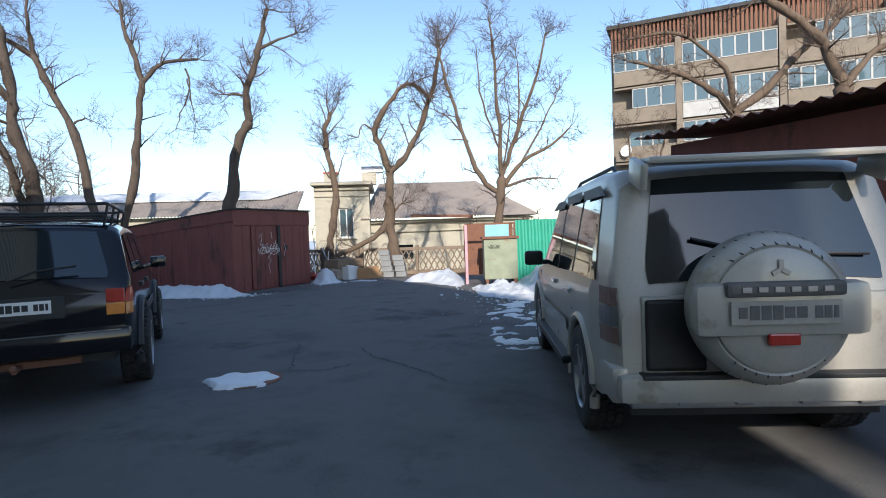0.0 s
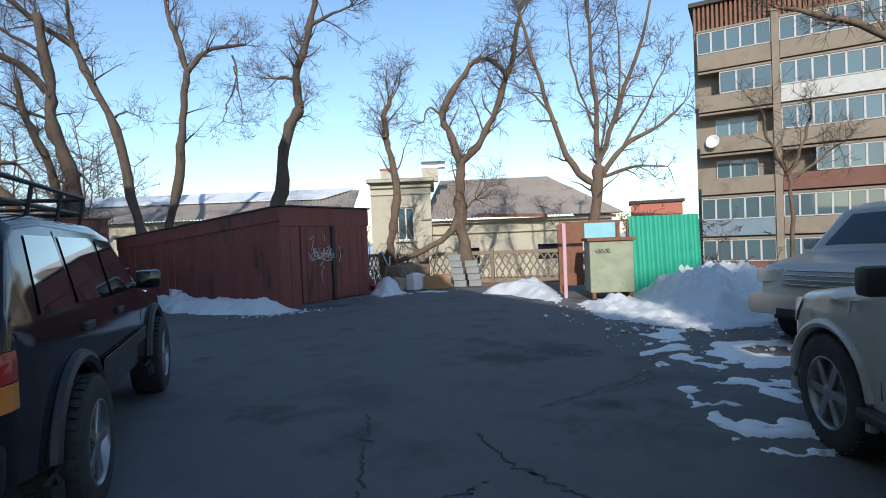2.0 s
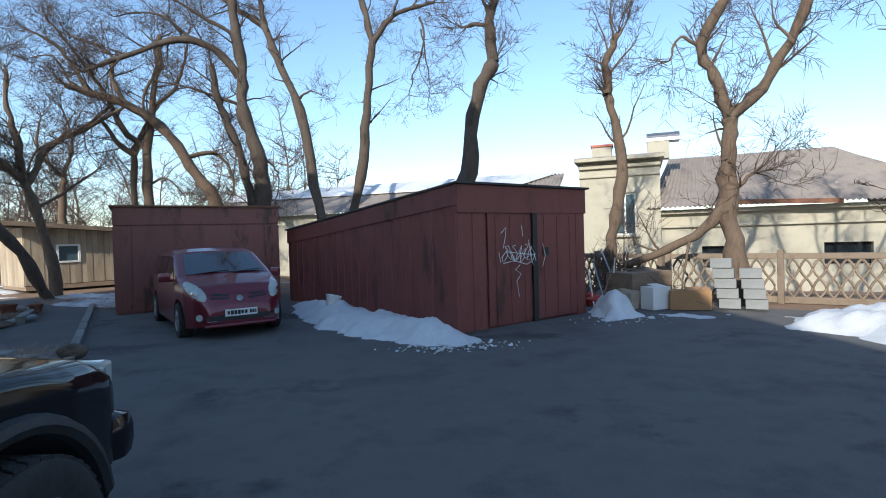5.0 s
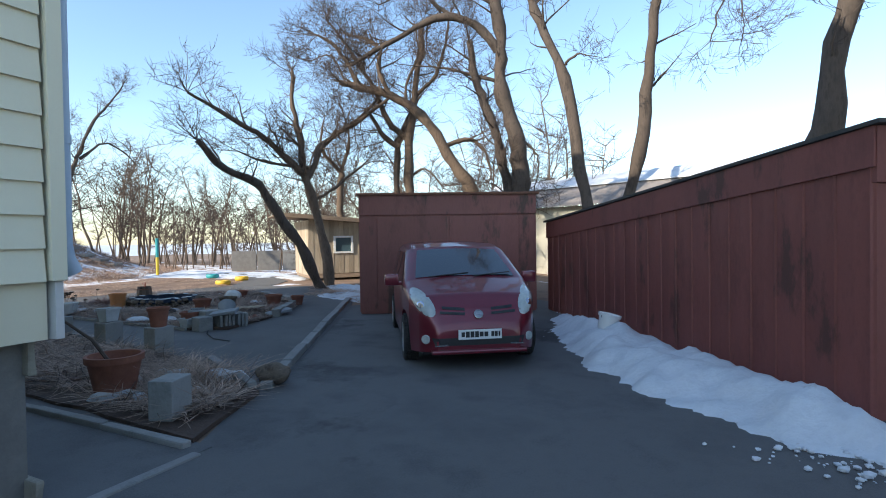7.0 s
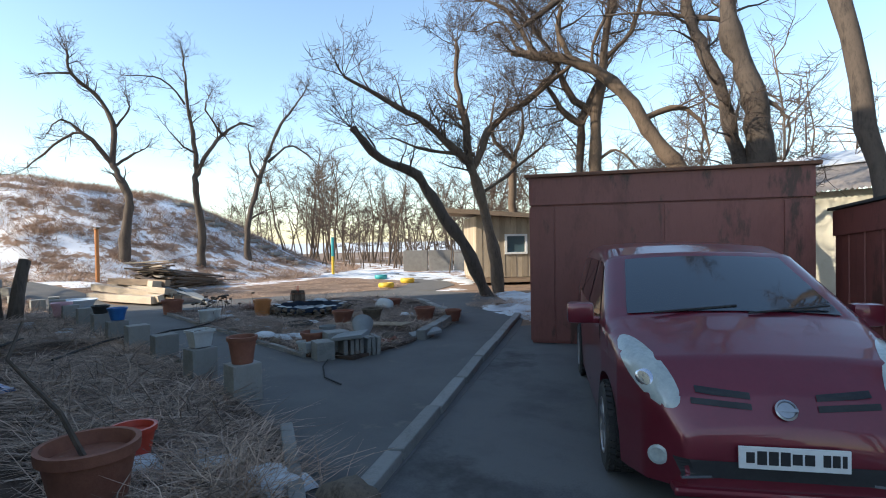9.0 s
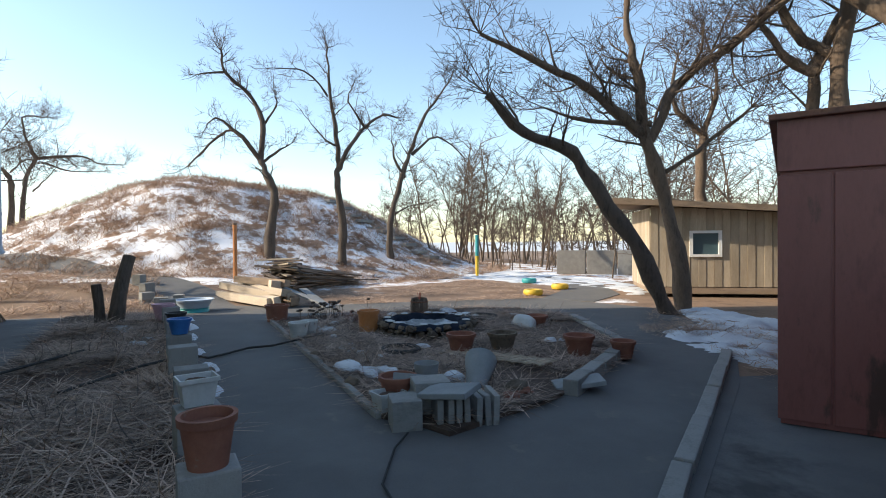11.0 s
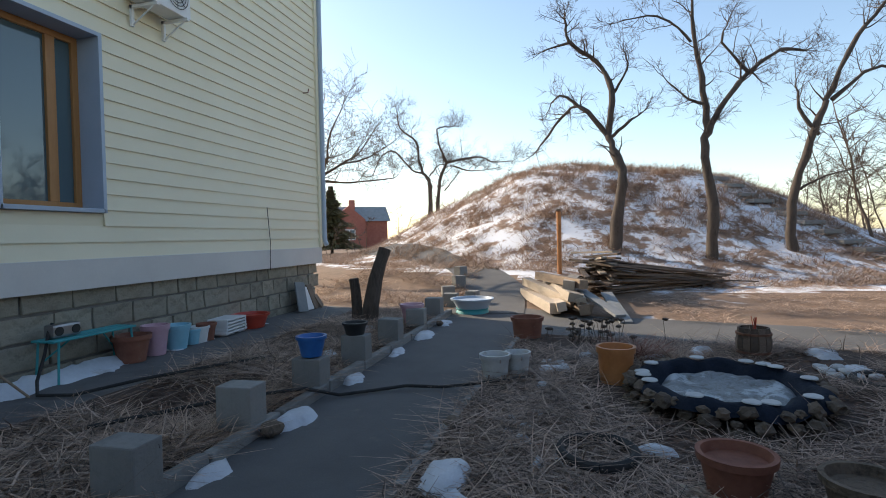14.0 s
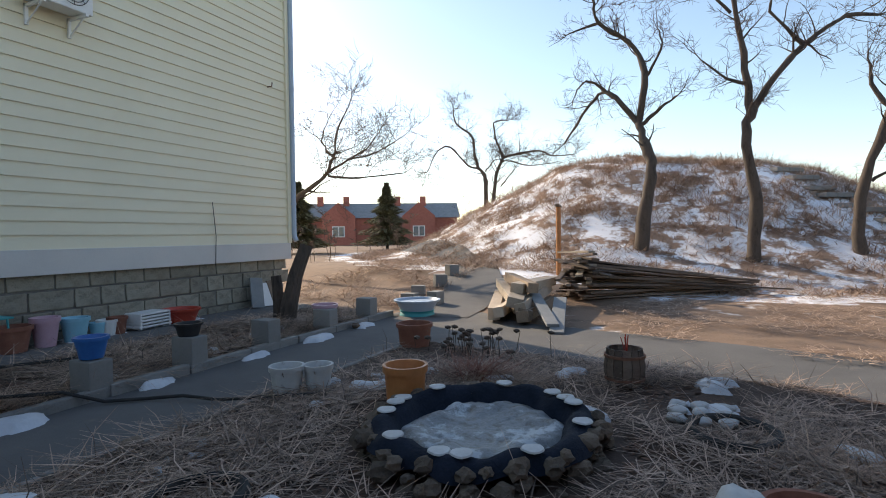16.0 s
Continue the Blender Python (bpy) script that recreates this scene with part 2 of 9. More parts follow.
PONDICE = material("pond_ice", [(0.1, 0.09, 0.07), (0.2, 0.22, 0.23), (0.13, 0.14, 0.14)], 7, 0.45, bump=0.8, fine=14, spec=0.4, spots=(0.42, 0.47, 0.5), spot_scale=3.8, spot_at=0.54)
NEEDLE = material("spruce_needles", [(0.1, 0.1, 0.05), (0.19, 0.175, 0.085)], 4, 0.85, bump=0, island=0.4)


# ---- mesh tools ----
def box(bm, c, s, m=None, bevel=0.0):
    """An upright box of size s about the centre c, turned by m."""
    vs = bmesh.ops.create_cube(bm, size=1.0)["verts"]
    bmesh.ops.scale(bm, vec=s, verts=vs)
    if bevel:
        es = list({e for v in vs for e in v.link_edges})
        out = bmesh.ops.bevel(bm, geom=es, offset=bevel, segments=2, profile=0.6, affect="EDGES")
        vs = list({v for f in out["faces"] for v in f.verts} | {v for v in vs if v.is_valid})
    if m is not None:
        bmesh.ops.transform(bm, matrix=m, verts=vs)
    bmesh.ops.translate(bm, vec=c, verts=vs)
    return vs


def ring_faces(bm, rings, close=True, cap=True):
    n = len(rings[0])
    for a, b in zip(rings, rings[1:]):
        for i in range(n if close else n - 1):
            j = (i + 1) % n
            bm.faces.new((a[i], a[j], b[j], b[i]))
    if cap and close:
        bm.faces.new(list(reversed(rings[0])))
        bm.faces.new(rings[-1])


def rod(bm, p0, p1, r0, r1=None, n=10):
    """A straight round bar."""
    p0, p1 = Vector(p0), Vector(p1)
    r1 = r0 if r1 is None else r1
    q = (p1 - p0).to_track_quat("Z", "Y")
    rings = [[bm.verts.new(p + q @ Vector((r * math.cos(a), r * math.sin(a), 0))) for a in (math.tau * i / n for i in range(n))] for p, r in ((p0, r0), (p1, r1))]
    ring_faces(bm, rings)


def tube(bm, pts, radii, n=8):
    """A round bar along a bent line."""
    pts = [Vector(p) for p in pts]
    rings = []
    for i, p in enumerate(pts):
        d = pts[min(i + 1, len(pts) - 1)] - pts[max(i - 1, 0)]
        q = d.to_track_quat("Z", "Y")
        r = radii[i] if isinstance(radii, (list, tuple)) else radii
        rings.append([bm.verts.new(p + q @ Vector((r * math.cos(a), r * math.sin(a), 0))) for a in (math.tau * k / n for k in range(n))])
    ring_faces(bm, rings)


def lathe(bm, profile, n=20, c=(0, 0, 0), wob=0.0):
    """A turned body from (radius, height) pairs; open where the ends have a radius."""
    rings = [[bm.verts.new((c[0] + r * math.cos(a) * (1 + wob * math.sin(3 * a)), c[1] + r * math.sin(a), c[2] + z)) for a in (math.tau * i / n for i in range(n))] for r, z in profile]
    ring_faces(bm, rings)


def prism(bm, outline, z0, z1):
    """An upright body over a plan outline."""
    low = [bm.verts.new((x, y, z0)) for x, y in outline]
    top = [bm.verts.new((x, y, z1)) for x, y in outline]
    ring_faces(bm, [low, top])


def finish(bm, name, mat, smooth=False):
    me = bpy.data.meshes.new(name)
    bmesh.ops.recalc_face_normals(bm, faces=bm.faces)
    bm.to_mesh(me)
    bm.free()
    for m in (mat if isinstance(mat, (list, tuple)) else [mat]):
        me.materials.append(m)
    if smooth:
        me.shade_smooth()
        if smooth != "all":
            me.set_sharp_from_angle(angle=radians(35))
    return me


def part(name, bm, mat, parent=None, label="", smooth=False):
    ob = new(name, finish(bm, name, mat, smooth))
    if parent is not None:
        ob.parent = parent
    return tagged(ob, label)


def thing(name, m, label, category, group="", kind=""):
    """The Empty at a thing's base."""
    ob = new(name)
    ob.matrix_world = m
    ob.empty_display_size = 0.2
    return tagged(ob, label, category, group, kind)


def lump(bm, c, s, seed=0, n=2, rough=0.25):
    """A rough stone-like body."""
    vs = bmesh.ops.create_icosphere(bm, subdivisions=n, radius=0.5)["verts"]
    for v in vs:
        k = 1 + rough * noise.noise(v.co * 3 + Vector((seed * 7.1, seed * 3.3, seed)))
        v.co = Vector((v.co.x * s[0] * k + c[0], v.co.y * s[1] * k + c[1], v.co.z * s[2] * k + c[2]))


def mesh_object(name, verts, faces, mat, parent=None, smooth=True):
    me = bpy.data.meshes.new(name)
    me.from_pydata(verts, [], faces)
    for m in (mat if isinstance(mat, (list, tuple)) else [mat]):
        me.materials.append(m)
    if smooth:
        me.shade_smooth()
    ob = new(name, me)
    if parent is not None:
        ob.parent = parent
    return ob


def inside(x, y, poly):
    hit = False
    for (x0, y0), (x1, y1) in zip(poly, poly[1:] + poly[:1]):
        if (y0 > y) != (y1 > y) and x < (x1 - x0) * (y - y0) / (y1 - y0) + x0:
            hit = not hit
    return hit


# ---- ground ----
def smooth01(a):
    a = min(1.0, max(0.0, a))
    return a * a * (3 - 2 * a)


def rise(x, y):
    """Height of the ground."""
    r = math.hypot((x + 39.0) / 1.0, (y - 20.5) / 0.95)
    z = 4.55 * smooth01((17.0 - r) / 13.0) + 0.4 * smooth01((5.5 - r) / 4)
    z += 0.5 * smooth01((-17.5 - x) / 5.0) * smooth01((22 - y) / 5)
    if z > 0.6:
        z += min(1.0, z - 0.6) * (0.3 * noise.noise((x * 0.35, y * 0.35, 0)) + 0.2 * noise.noise((x * 1.0, y * 1.0, 3)))
    z -= 1.6 * smooth01((x * 0.5 + y - 26.0) / 5.0) * smooth01((x + 6) / 6)
    z -= 1.2 * smooth01((y - 42) / 20)
    z -= 5 * smooth01((x - 16) / 12)
    return z


def spaced(lo, hi, step):
    mid = list(np.arange(lo, hi + 1e-6, step))
    out, k = [], step
    a = lo
    left = []
    while a > -2500:
        k *= 1.35
        a -= k
        left.append(a)
    b, k = mid[-1], step
    right = []
    while b < 2500:
        k *= 1.35
        b += k
        right.append(b)
    return left[::-1] + mid + right


gx, gy = spaced(-62, 26, 0.6), spaced(-16, 48, 0.6)
gverts = [(x, y, rise(x, y)) for x in gx for y in gy]
ny = len(gy)
gfaces = [(i * ny + j, (i + 1) * ny + j, (i + 1) * ny + j + 1, i * ny + j + 1) for i in range(len(gx) - 1) for j in range(ny - 1)]
GROUND = material("winter_ground", [(0.1, 0.064, 0.043), (0.25, 0.165, 0.11), (0.165, 0.11, 0.072)], 1.2, 0.95, bump=0.8, fine=22,
                  spots=(0.84, 0.85, 0.88), spot_scale=0.33, spot_at=0.62, world_space=True)
# distance haze painted as a pale grey-blue tone on the farthest ground
HAZE = material("pale_far_haze", [(0.5, 0.53, 0.56), (0.62, 0.64, 0.66)], 0.02, 0.7, bump=0, fine=0.2, world_space=True)
MOUND = material("mound_turf", [(0.15, 0.09, 0.062), (0.33, 0.22, 0.155), (0.23, 0.15, 0.105)], 1.2, 0.95, bump=0.8, fine=22,
                 spots=(0.84, 0.85, 0.88), spot_scale=1.0, spot_at=0.445, world_space=True)
ground = tagged(mesh_object("ground", gverts, gfaces, [GROUND, MOUND, HAZE]), "brown winter ground of dry grass and soil with a snowy mound", "ground", kind="structure")

for f in ground.data.polygons:
    c = f.center
    if math.hypot(c.x + 39, (c.y - 20.5) / 0.95) < 18.5 or (-34 < c.x < -17.5 and 27.5 < c.y < 38):
        f.material_index = 1
    elif math.hypot(c.x + 15, c.y - 20) > 130:
        f.material_index = 2


def patch(name, outline, z, mat, step=0.25, label="", thick=0.012, follow=True, category="ground", kind="structure", wob=0.0):
    """A sheet with a worn edge laid on the ground."""
    pts = []
    n = len(outline)
    for i in range(n):
        a, b = Vector(outline[i]), Vector(outline[(i + 1) % n])
        k = max(1, int((b - a).length / step))
        for j in range(k):
            p = a.lerp(b, j / k)
            if wob:
                p += Vector((noise.noise((p.x * 1.7, p.y * 1.7, 1)), noise.noise((p.x * 1.7, p.y * 1.7, 9)))) * wob
            pts.append(p)
    bm = bmesh.new()
    top = [bm.verts.new((p.x, p.y, (rise(p.x, p.y) if follow else 0) + z)) for p in pts]
    low = [bm.verts.new((p.x, p.y, (rise(p.x, p.y) if follow else 0) + z - thick - 0.03)) for p in pts]
    rim = [bm.verts.new(v.co) for v in top]
    f = bm.faces.new(top)
    bm.normal_update()
    bmesh.ops.triangulate(bm, faces=[f], ngon_method="EAR_CLIP")
    for i in range(len(pts)):
        j = (i + 1) % len(pts)
        bm.faces.new((low[i], low[j], rim[j], rim[i]))
    bm.normal_update()
    for f in bm.faces:
        f.smooth = False
        if f.normal.z < -0.5:
            f.normal_flip()
    return tagged(part(name, bm, mat), label, category, "", kind)


YARD = [(-2.6, -14), (15.5, -14), (15, 4), (13.5, 9), (12.0, 14.5), (9.5, 16.5), (8.8, 17.3), (4.6, 20.6), (3.4, 19.0), (-3, 24.0), (-5.9, 24.0), (-7.0, 21.25), (-3.6, 15.0), (-2.7, 13.4)]
patch("road", YARD, 0.012, ASPHALT, 0.4, "worn dark asphalt yard with cracks and damp patches", category="asphalt yard")
patch("pavement", [(-17.6, 12.55), (-2.75, 12.55), (-2.75, 13.75), (-7.0, 14.15), (-17.0, 14.2)], 0.016, ASPHALT, 0.4, "narrow asphalt strip along the house wall", category="pavement")
patch("pavement", [(-3.42, 15.05), (-6.77, 21.2), (-7.5, 22.3), (-9.3, 24.3), (-11.6, 25.6), (-14.6, 24.9), (-15.6, 22), (-16.4, 18.6), (-17.3, 17.6), (-17.3, 16.1), (-16.4, 16.15), (-7.5, 16.1),
                   (-5.2, 15.75)], 0.016, PATH, 0.3, "cracked asphalt garden path", category="path")


def lane(name, line, width, z, mat, label):
    """A narrow path that follows the ground."""
    bm = bmesh.new()
    rows = []
    pts = [Vector(q) for q in line]
    dense = [pts[i].lerp(pts[i + 1], k / 8) for i in range(len(pts) - 1) for k in range(8)] + [pts[-1]]
    for i, q in enumerate(dense):
        t = (dense[min(i + 1, len(dense) - 1)] - dense[max(i - 1, 0)]).normalized()
        s = Vector((-t.y, t.x)) * width / 2
        rows.append([bm.verts.new((q.x + s.x * f, q.y + s.y * f, rise(q.x + s.x * f, q.y + s.y * f) + z)) for f in (-1, -0.5, 0, 0.5, 1)])
    ring_faces(bm, rows, close=False, cap=False)
    return tagged(part(name, bm, mat), label, "path", "", "structure")


lane("pavement", [(-16.5, 16.85), (-19.5, 16.6), (-23, 15.2), (-27, 12.4), (-32, 8.0), (-38, 3.5)], 1.45, 0.026, PATH, "sunlit asphalt path winding round the mound")
BED_A = [(-2.95, 13.75), (-3.45, 14.95), (-5.2, 15.7), (-7.5, 16.05), (-16.4, 16.1), (-17.0, 14.1), (-7.0, 14.05)]
BED_B = [(-6.95, 17.75), (-7.6, 17.45), (-14.3, 17.75), (-14.0, 19.4), (-13.6, 22.0), (-13.0, 22.9), (-11.4, 22.9), (-8.6, 21.5), (-7.3, 19.2)]
patch("garden_soil", BED_A, 0.05, SOIL, 0.2, "dark soil of a winter flower bed", category="flower bed", wob=0.06)
patch("garden_soil", BED_B, 0.06, SOIL, 0.2, "dark soil of a winter flower bed round a pond", category="flower bed", wob=0.06)

# ---- house with cream siding ----
house = thing("house", pose(0, 0, 0), "two-storey house clad in cream siding on a stone plinth", "house", kind="structure")
HX0, HX1, HY, HTOP = -17.62, -2.98, 12.82, 11.0


def wall_with_holes(bm, x0, x1, z0, z1, y0, y1, holes):
    """A wall along x, between y0 and y1, with square openings (xa, xb, za, zb)."""
    xs = sorted({x0, x1, *(h[0] for h in holes), *(h[1] for h in holes)})
    zs = sorted({z0, z1, *(h[2] for h in holes), *(h[3] for h in holes)})
    for xa, xb in zip(xs, xs[1:]):
        for za, zb in zip(zs, zs[1:]):
            if not any(h[0] <= xa and xb <= h[1] and h[2] <= za and zb <= h[3] for h in holes):
                box(bm, ((xa + xb) / 2, (y0 + y1) / 2, (za + zb) / 2), (xb - xa, y1 - y0, zb - za))
    bmesh.ops.remove_doubles(bm, verts=bm.verts, dist=0.0005)


HOLES = [(-11.76, -10.56, 1.95, 4.07), (-10.15, -8.95, 1.95, 4.07), (-7.2, -6.0, 1.95, 4.07), (-11.76, -10.56, 5.2, 7.3), (-7.2, -6.0, 5.2, 7.3)]
bm = bmesh.new()
wall_with_holes(bm, HX0 + 0.05, HX1 - 0.05, 0.98, HTOP, HY - 0.45, HY - 0.03, [(p - 0.055, q + 0.055, r - 0.055, s + 0.055) for p, q, r, s in HOLES])
part("wall", bm, SIDING, house)
bm = bmesh.new()
box(bm, (HX1 - 0.2, (HY - 0.46 - 11.7) / 2, (0.98 + HTOP) / 2), (0.34, HY - 0.46 + 11.7, HTOP - 0.98))
box(bm, (HX0 + 0.2, (HY - 0.46 - 11.7) / 2, (0.98 + HTOP) / 2), (0.34, HY - 0.46 + 11.7, HTOP - 0.98))
box(bm, ((HX0 + HX1) / 2, -11.55, HTOP / 2), (HX1 - HX0 - 0.9, 0.3, HTOP))
part("wall", bm, SIDING, house)
bm = bmesh.new()
box(bm, ((HX0 + HX1) / 2, (HY - 11.7) / 2, HTOP + 0.12), (HX1 - HX0 + 0.7, HY + 11.7 + 0.7, 0.2))
part("roof", bm, TARROOF, house)
# siding boards: clapboard courses on the two faces in view
BOARD = 0.2
for z in np.arange(1.34, HTOP - 0.02, BOARD):
    spans = [(HX0 + 0.06, HX1 - 0.06)]
    for a, b, c, d in HOLES:
        if z + BOARD > c - 0.06 and z < d + 0.06:
            spans = [s for lo, hi in spans for s in ((lo, min(hi, a - 0.06)), (max(lo, b + 0.06), hi)) if s[1] - s[0] > 0.02] if any(lo < b and hi > a for lo, hi in spans) else spans
    bm = bmesh.new()
    for lo, hi in spans:
        v = [bm.verts.new(p) for p in ((lo, HY - 0.03, z), (hi, HY - 0.03, z), (hi, HY + 0.012, z), (lo, HY + 0.012, z), (lo, HY - 0.012, z + BOARD), (hi, HY - 0.012, z + BOARD))]
        bm.faces.new((v[0], v[1], v[2], v[3]))
        bm.faces.new((v[3], v[2], v[5], v[4]))
        bm.faces.new((v[0], v[3], v[4]))
        bm.faces.new((v[1], v[5], v[2]))
    part("siding_board", bm, SIDING, house)
    bm = bmesh.new()
    x = HX1
    v = [bm.verts.new(p) for p in ((x - 0.03, -10.9, z), (x - 0.03, HY - 0.06, z), (x + 0.012, HY - 0.06, z), (x + 0.012, -10.9, z), (x - 0.012, -10.9, z + BOARD), (x - 0.012, HY - 0.06, z + BOARD))]
    bm.faces.new((v[0], v[1], v[2], v[3]))
    bm.faces.new((v[3], v[2], v[5], v[4]))
    part("siding_board", bm, SIDING, house)
# skirt, plinth, corner trims, drainpipes
bm = bmesh.new()
box(bm, ((HX0 + HX1) / 2, HY + 0.012, 1.16), (HX1 - HX0 + 0.02, 0.05, 0.36), bevel=0.006)
box(bm, (HX1 + 0.012, (HY - 11.7) / 2 - 0.02, 1.16), (0.05, HY + 11 - 0.03, 0.36), bevel=0.006)
part("skirt", bm, SKIRT, house, "white sheet-metal drip skirt")
for x, y in ((HX0 + 0.02, HY + 0.005), (HX1 - 0.02, HY + 0.005)):
    bm = bmesh.new()
    box(bm, (x, y, (1.34 + HTOP) / 2), (0.11, 0.09, HTOP - 1.34), bevel=0.008)
    part("corner_trim", bm, SIDING, house)
for x in (HX0 - 0.07, HX1 - 0.07):
    bm = bmesh.new()
    tube(bm, [(x, HY + 0.08, HTOP), (x, HY + 0.08, 1.56), (x, HY + 0.095, 1.47), (x, HY + 0.14, 1.38)], 0.055, 12)
    for z in (2.2, 4.8, 7.4):
        rod(bm, (x, HY + 0.08, z), (x, HY + 0.08, z + 0.06), 0.062, n=12)
    part("drainpipe", bm, BLUETRIM, house, "pale blue metal drainpipe", smooth=True)
bm = bmesh.new()
box(bm, ((HX0 + HX1) / 2, HY - 0.26, 0.4), (HX1 - HX0 - 0.3, 0.3, 1.3))
box(bm, (HX1 - 0.24, (HY - 11.7) / 2 - 0.3, 0.4), (0.3, HY + 10, 1.3))
plinth = part("plinth", bm, MORTAR, house, "grey stone block plinth")


def window_unit(xa, xb, za, zb):
    w = part("window", (lambda b: (box(b, ((xa + xb) / 2, HY - 0.36, za + 0.05), (xb - xa, 0.02, 0.06)), b)[1])(bmesh.new()), BLUETRIM, house, "deep window with pale blue reveals and orange wooden frame")
    d, t = 0.34, 0.05
    b = bmesh.new()
    for x0, x1, z0, z1 in ((xa - t, xa, za - t, zb + t), (xb, xb + t, za - t, zb + t), (xa, xb, zb, zb + t), (xa - 0.03, xb + 0.03, za - t, za)):
        box(b, ((x0 + x1) / 2, HY - d / 2 + 0.03, (z0 + z1) / 2), (x1 - x0, d + 0.06, z1 - z0), bevel=0.004)
    part("reveal", b, BLUETRIM, w)
    b = bmesh.new()
    y = HY - 0.3
    for x0, x1, z0, z1 in ((xa, xa + 0.08, za, zb), (xb - 0.08, xb, za, zb), (xa + 0.08, xb - 0.08, za, za + 0.08), (xa + 0.08, xb - 0.08, zb - 0.08, zb),
                           (xa + 0.3, xa + 0.42, za + 0.08, zb - 0.08)):
        box(b, ((x0 + x1) / 2, y, (z0 + z1) / 2), (x1 - x0, 0.07, z1 - z0), bevel=0.006)
    part("window_frame", b, WOODFRAME, w)
    b = bmesh.new()
    box(b, ((xa + xb) / 2, y - 0.01, (za + zb) / 2), (xb - xa - 0.1, 0.012, zb - za - 0.1))
    part("pane", b, WINDOW, w)


for h in HOLES:
    window_unit(*h)


def air_conditioner(x, z):
    ac = thing("air_conditioner", pose(x, HY + 0.02, z), "white outdoor air conditioner unit on wall brackets", "air conditioner")
    b = bmesh.new()
    box(b, (0, 0.24, 0.29), (0.8, 0.3, 0.56), bevel=0.02)
    part("casing", b, WHITE, ac)
    b = bmesh.new()
    for k in range(1, 6):
        for i in range(24):
            a0, a1 = math.tau * i / 24, math.tau * (i + 1) / 24
            r = 0.042 * k
            rod(b, (-0.13 + r * math.cos(a0), 0.4, 0.29 + r * math.sin(a0)), (-0.13 + r * math.cos(a1), 0.4, 0.29 + r * math.sin(a1)), 0.005, n=4)
    for i in range(8):
        a = math.tau * i / 8
        rod(b, (-0.13, 0.4, 0.29), (-0.13 + 0.21 * math.cos(a), 0.4, 0.29 + 0.21 * math.sin(a)), 0.005, n=4)
    part("fan_guard", b, BLACK, ac)
    for sx in (-0.28, 0.28):
        b = bmesh.new()
        box(b, (sx, 0.22, -0.02), (0.04, 0.44, 0.04))
        box(b, (sx, 0.02, -0.14), (0.04, 0.04, 0.28))
        rod(b, (sx, 0.03, -0.26), (sx, 0.38, -0.03), 0.012, n=6)
        part("bracket", b, WHITE, ac)


air_conditioner(-12.6, 4.68)

from mathutils.bvhtree import BVHTree

# ---- metal garages ----
U = Vector((0.816, 0.577, 0)).normalized()      # along the garage fronts
GTURN = math.degrees(math.atan2(U.y, U.x))


def ribbed_wall(bm, x0, x1, y, zlo, top, step, side=1):
    """A wall of folded metal sheets along x, facing -y (side 1); top is a function of x. Each sheet has a proud seam."""
    n = max(1, round((x1 - x0) / step))
    for i in range(n):
        a, b = x0 + (x1 - x0) * i / n, x0 + (x1 - x0) * (i + 1) / n
        dz = 0.006 * math.sin(i * 2.7)
        pts = [(a, y), (a + 0.012, y - 0.018 * side), (a + 0.03, y - 0.018 * side), (a + 0.042, y + dz), ((a + b) / 2, y + dz * 0.3 - 0.008 * side), (b, y)]
        lo = [bm.verts.new((px, py, zlo)) for px, py in pts]
        hi = [bm.verts.new((px, py, top(px))) for px, py in pts]
        for k in range(len(pts) - 1):
            bm.faces.new((lo[k], lo[k + 1], hi[k + 1], hi[k]))


# the larger garage: its front faces the yard, its roof falls to the back
W_A, L_A, HF, HB = 3.2, 7.37, 2.44, 1.9
garage = thing("garage", pose(1.87, 16.34, 0, 0, 0, GTURN), "dark red sheet-metal garage with a sloping roof and chalked door", "garage")
bm = bmesh.new()
rings = [[bm.verts.new((x, y, z)) for x, z in ((0.04, 0.0), (W_A - 0.04, 0.0), (W_A - 0.04, h), (0.04, h))] for y, h in ((0.05, HF - 0.02), (L_A - 0.05, HB - 0.02))]
ring_faces(bm, rings)
part("body", bm, REDMETAL, garage)
for x0, x1 in ((0, 0.31), (0.31, 0.62), (2.92, W_A)):
    bm = bmesh.new()
    ribbed_wall(bm, x0, x1, 0, 0, lambda x: HF - 0.46, 0.31)
    part("front_panel", bm, REDMETAL, garage)
for i in range(22):
    bm = bmesh.new()
    ribbed_wall(bm, L_A * i / 22, L_A * (i + 1) / 22, 0.004 * math.sin(i * 3.1), 0, lambda x: HF - 0.06 - (HF - HB) * x / L_A, 0.34)
    bmesh.ops.transform(bm, matrix=Matrix(((0, 1, 0, 0), (1, 0, 0, 0), (0, 0, 1, 0), (0, 0, 0, 1))), verts=bm.verts)
    part("side_panel", bm, REDMETAL, garage)
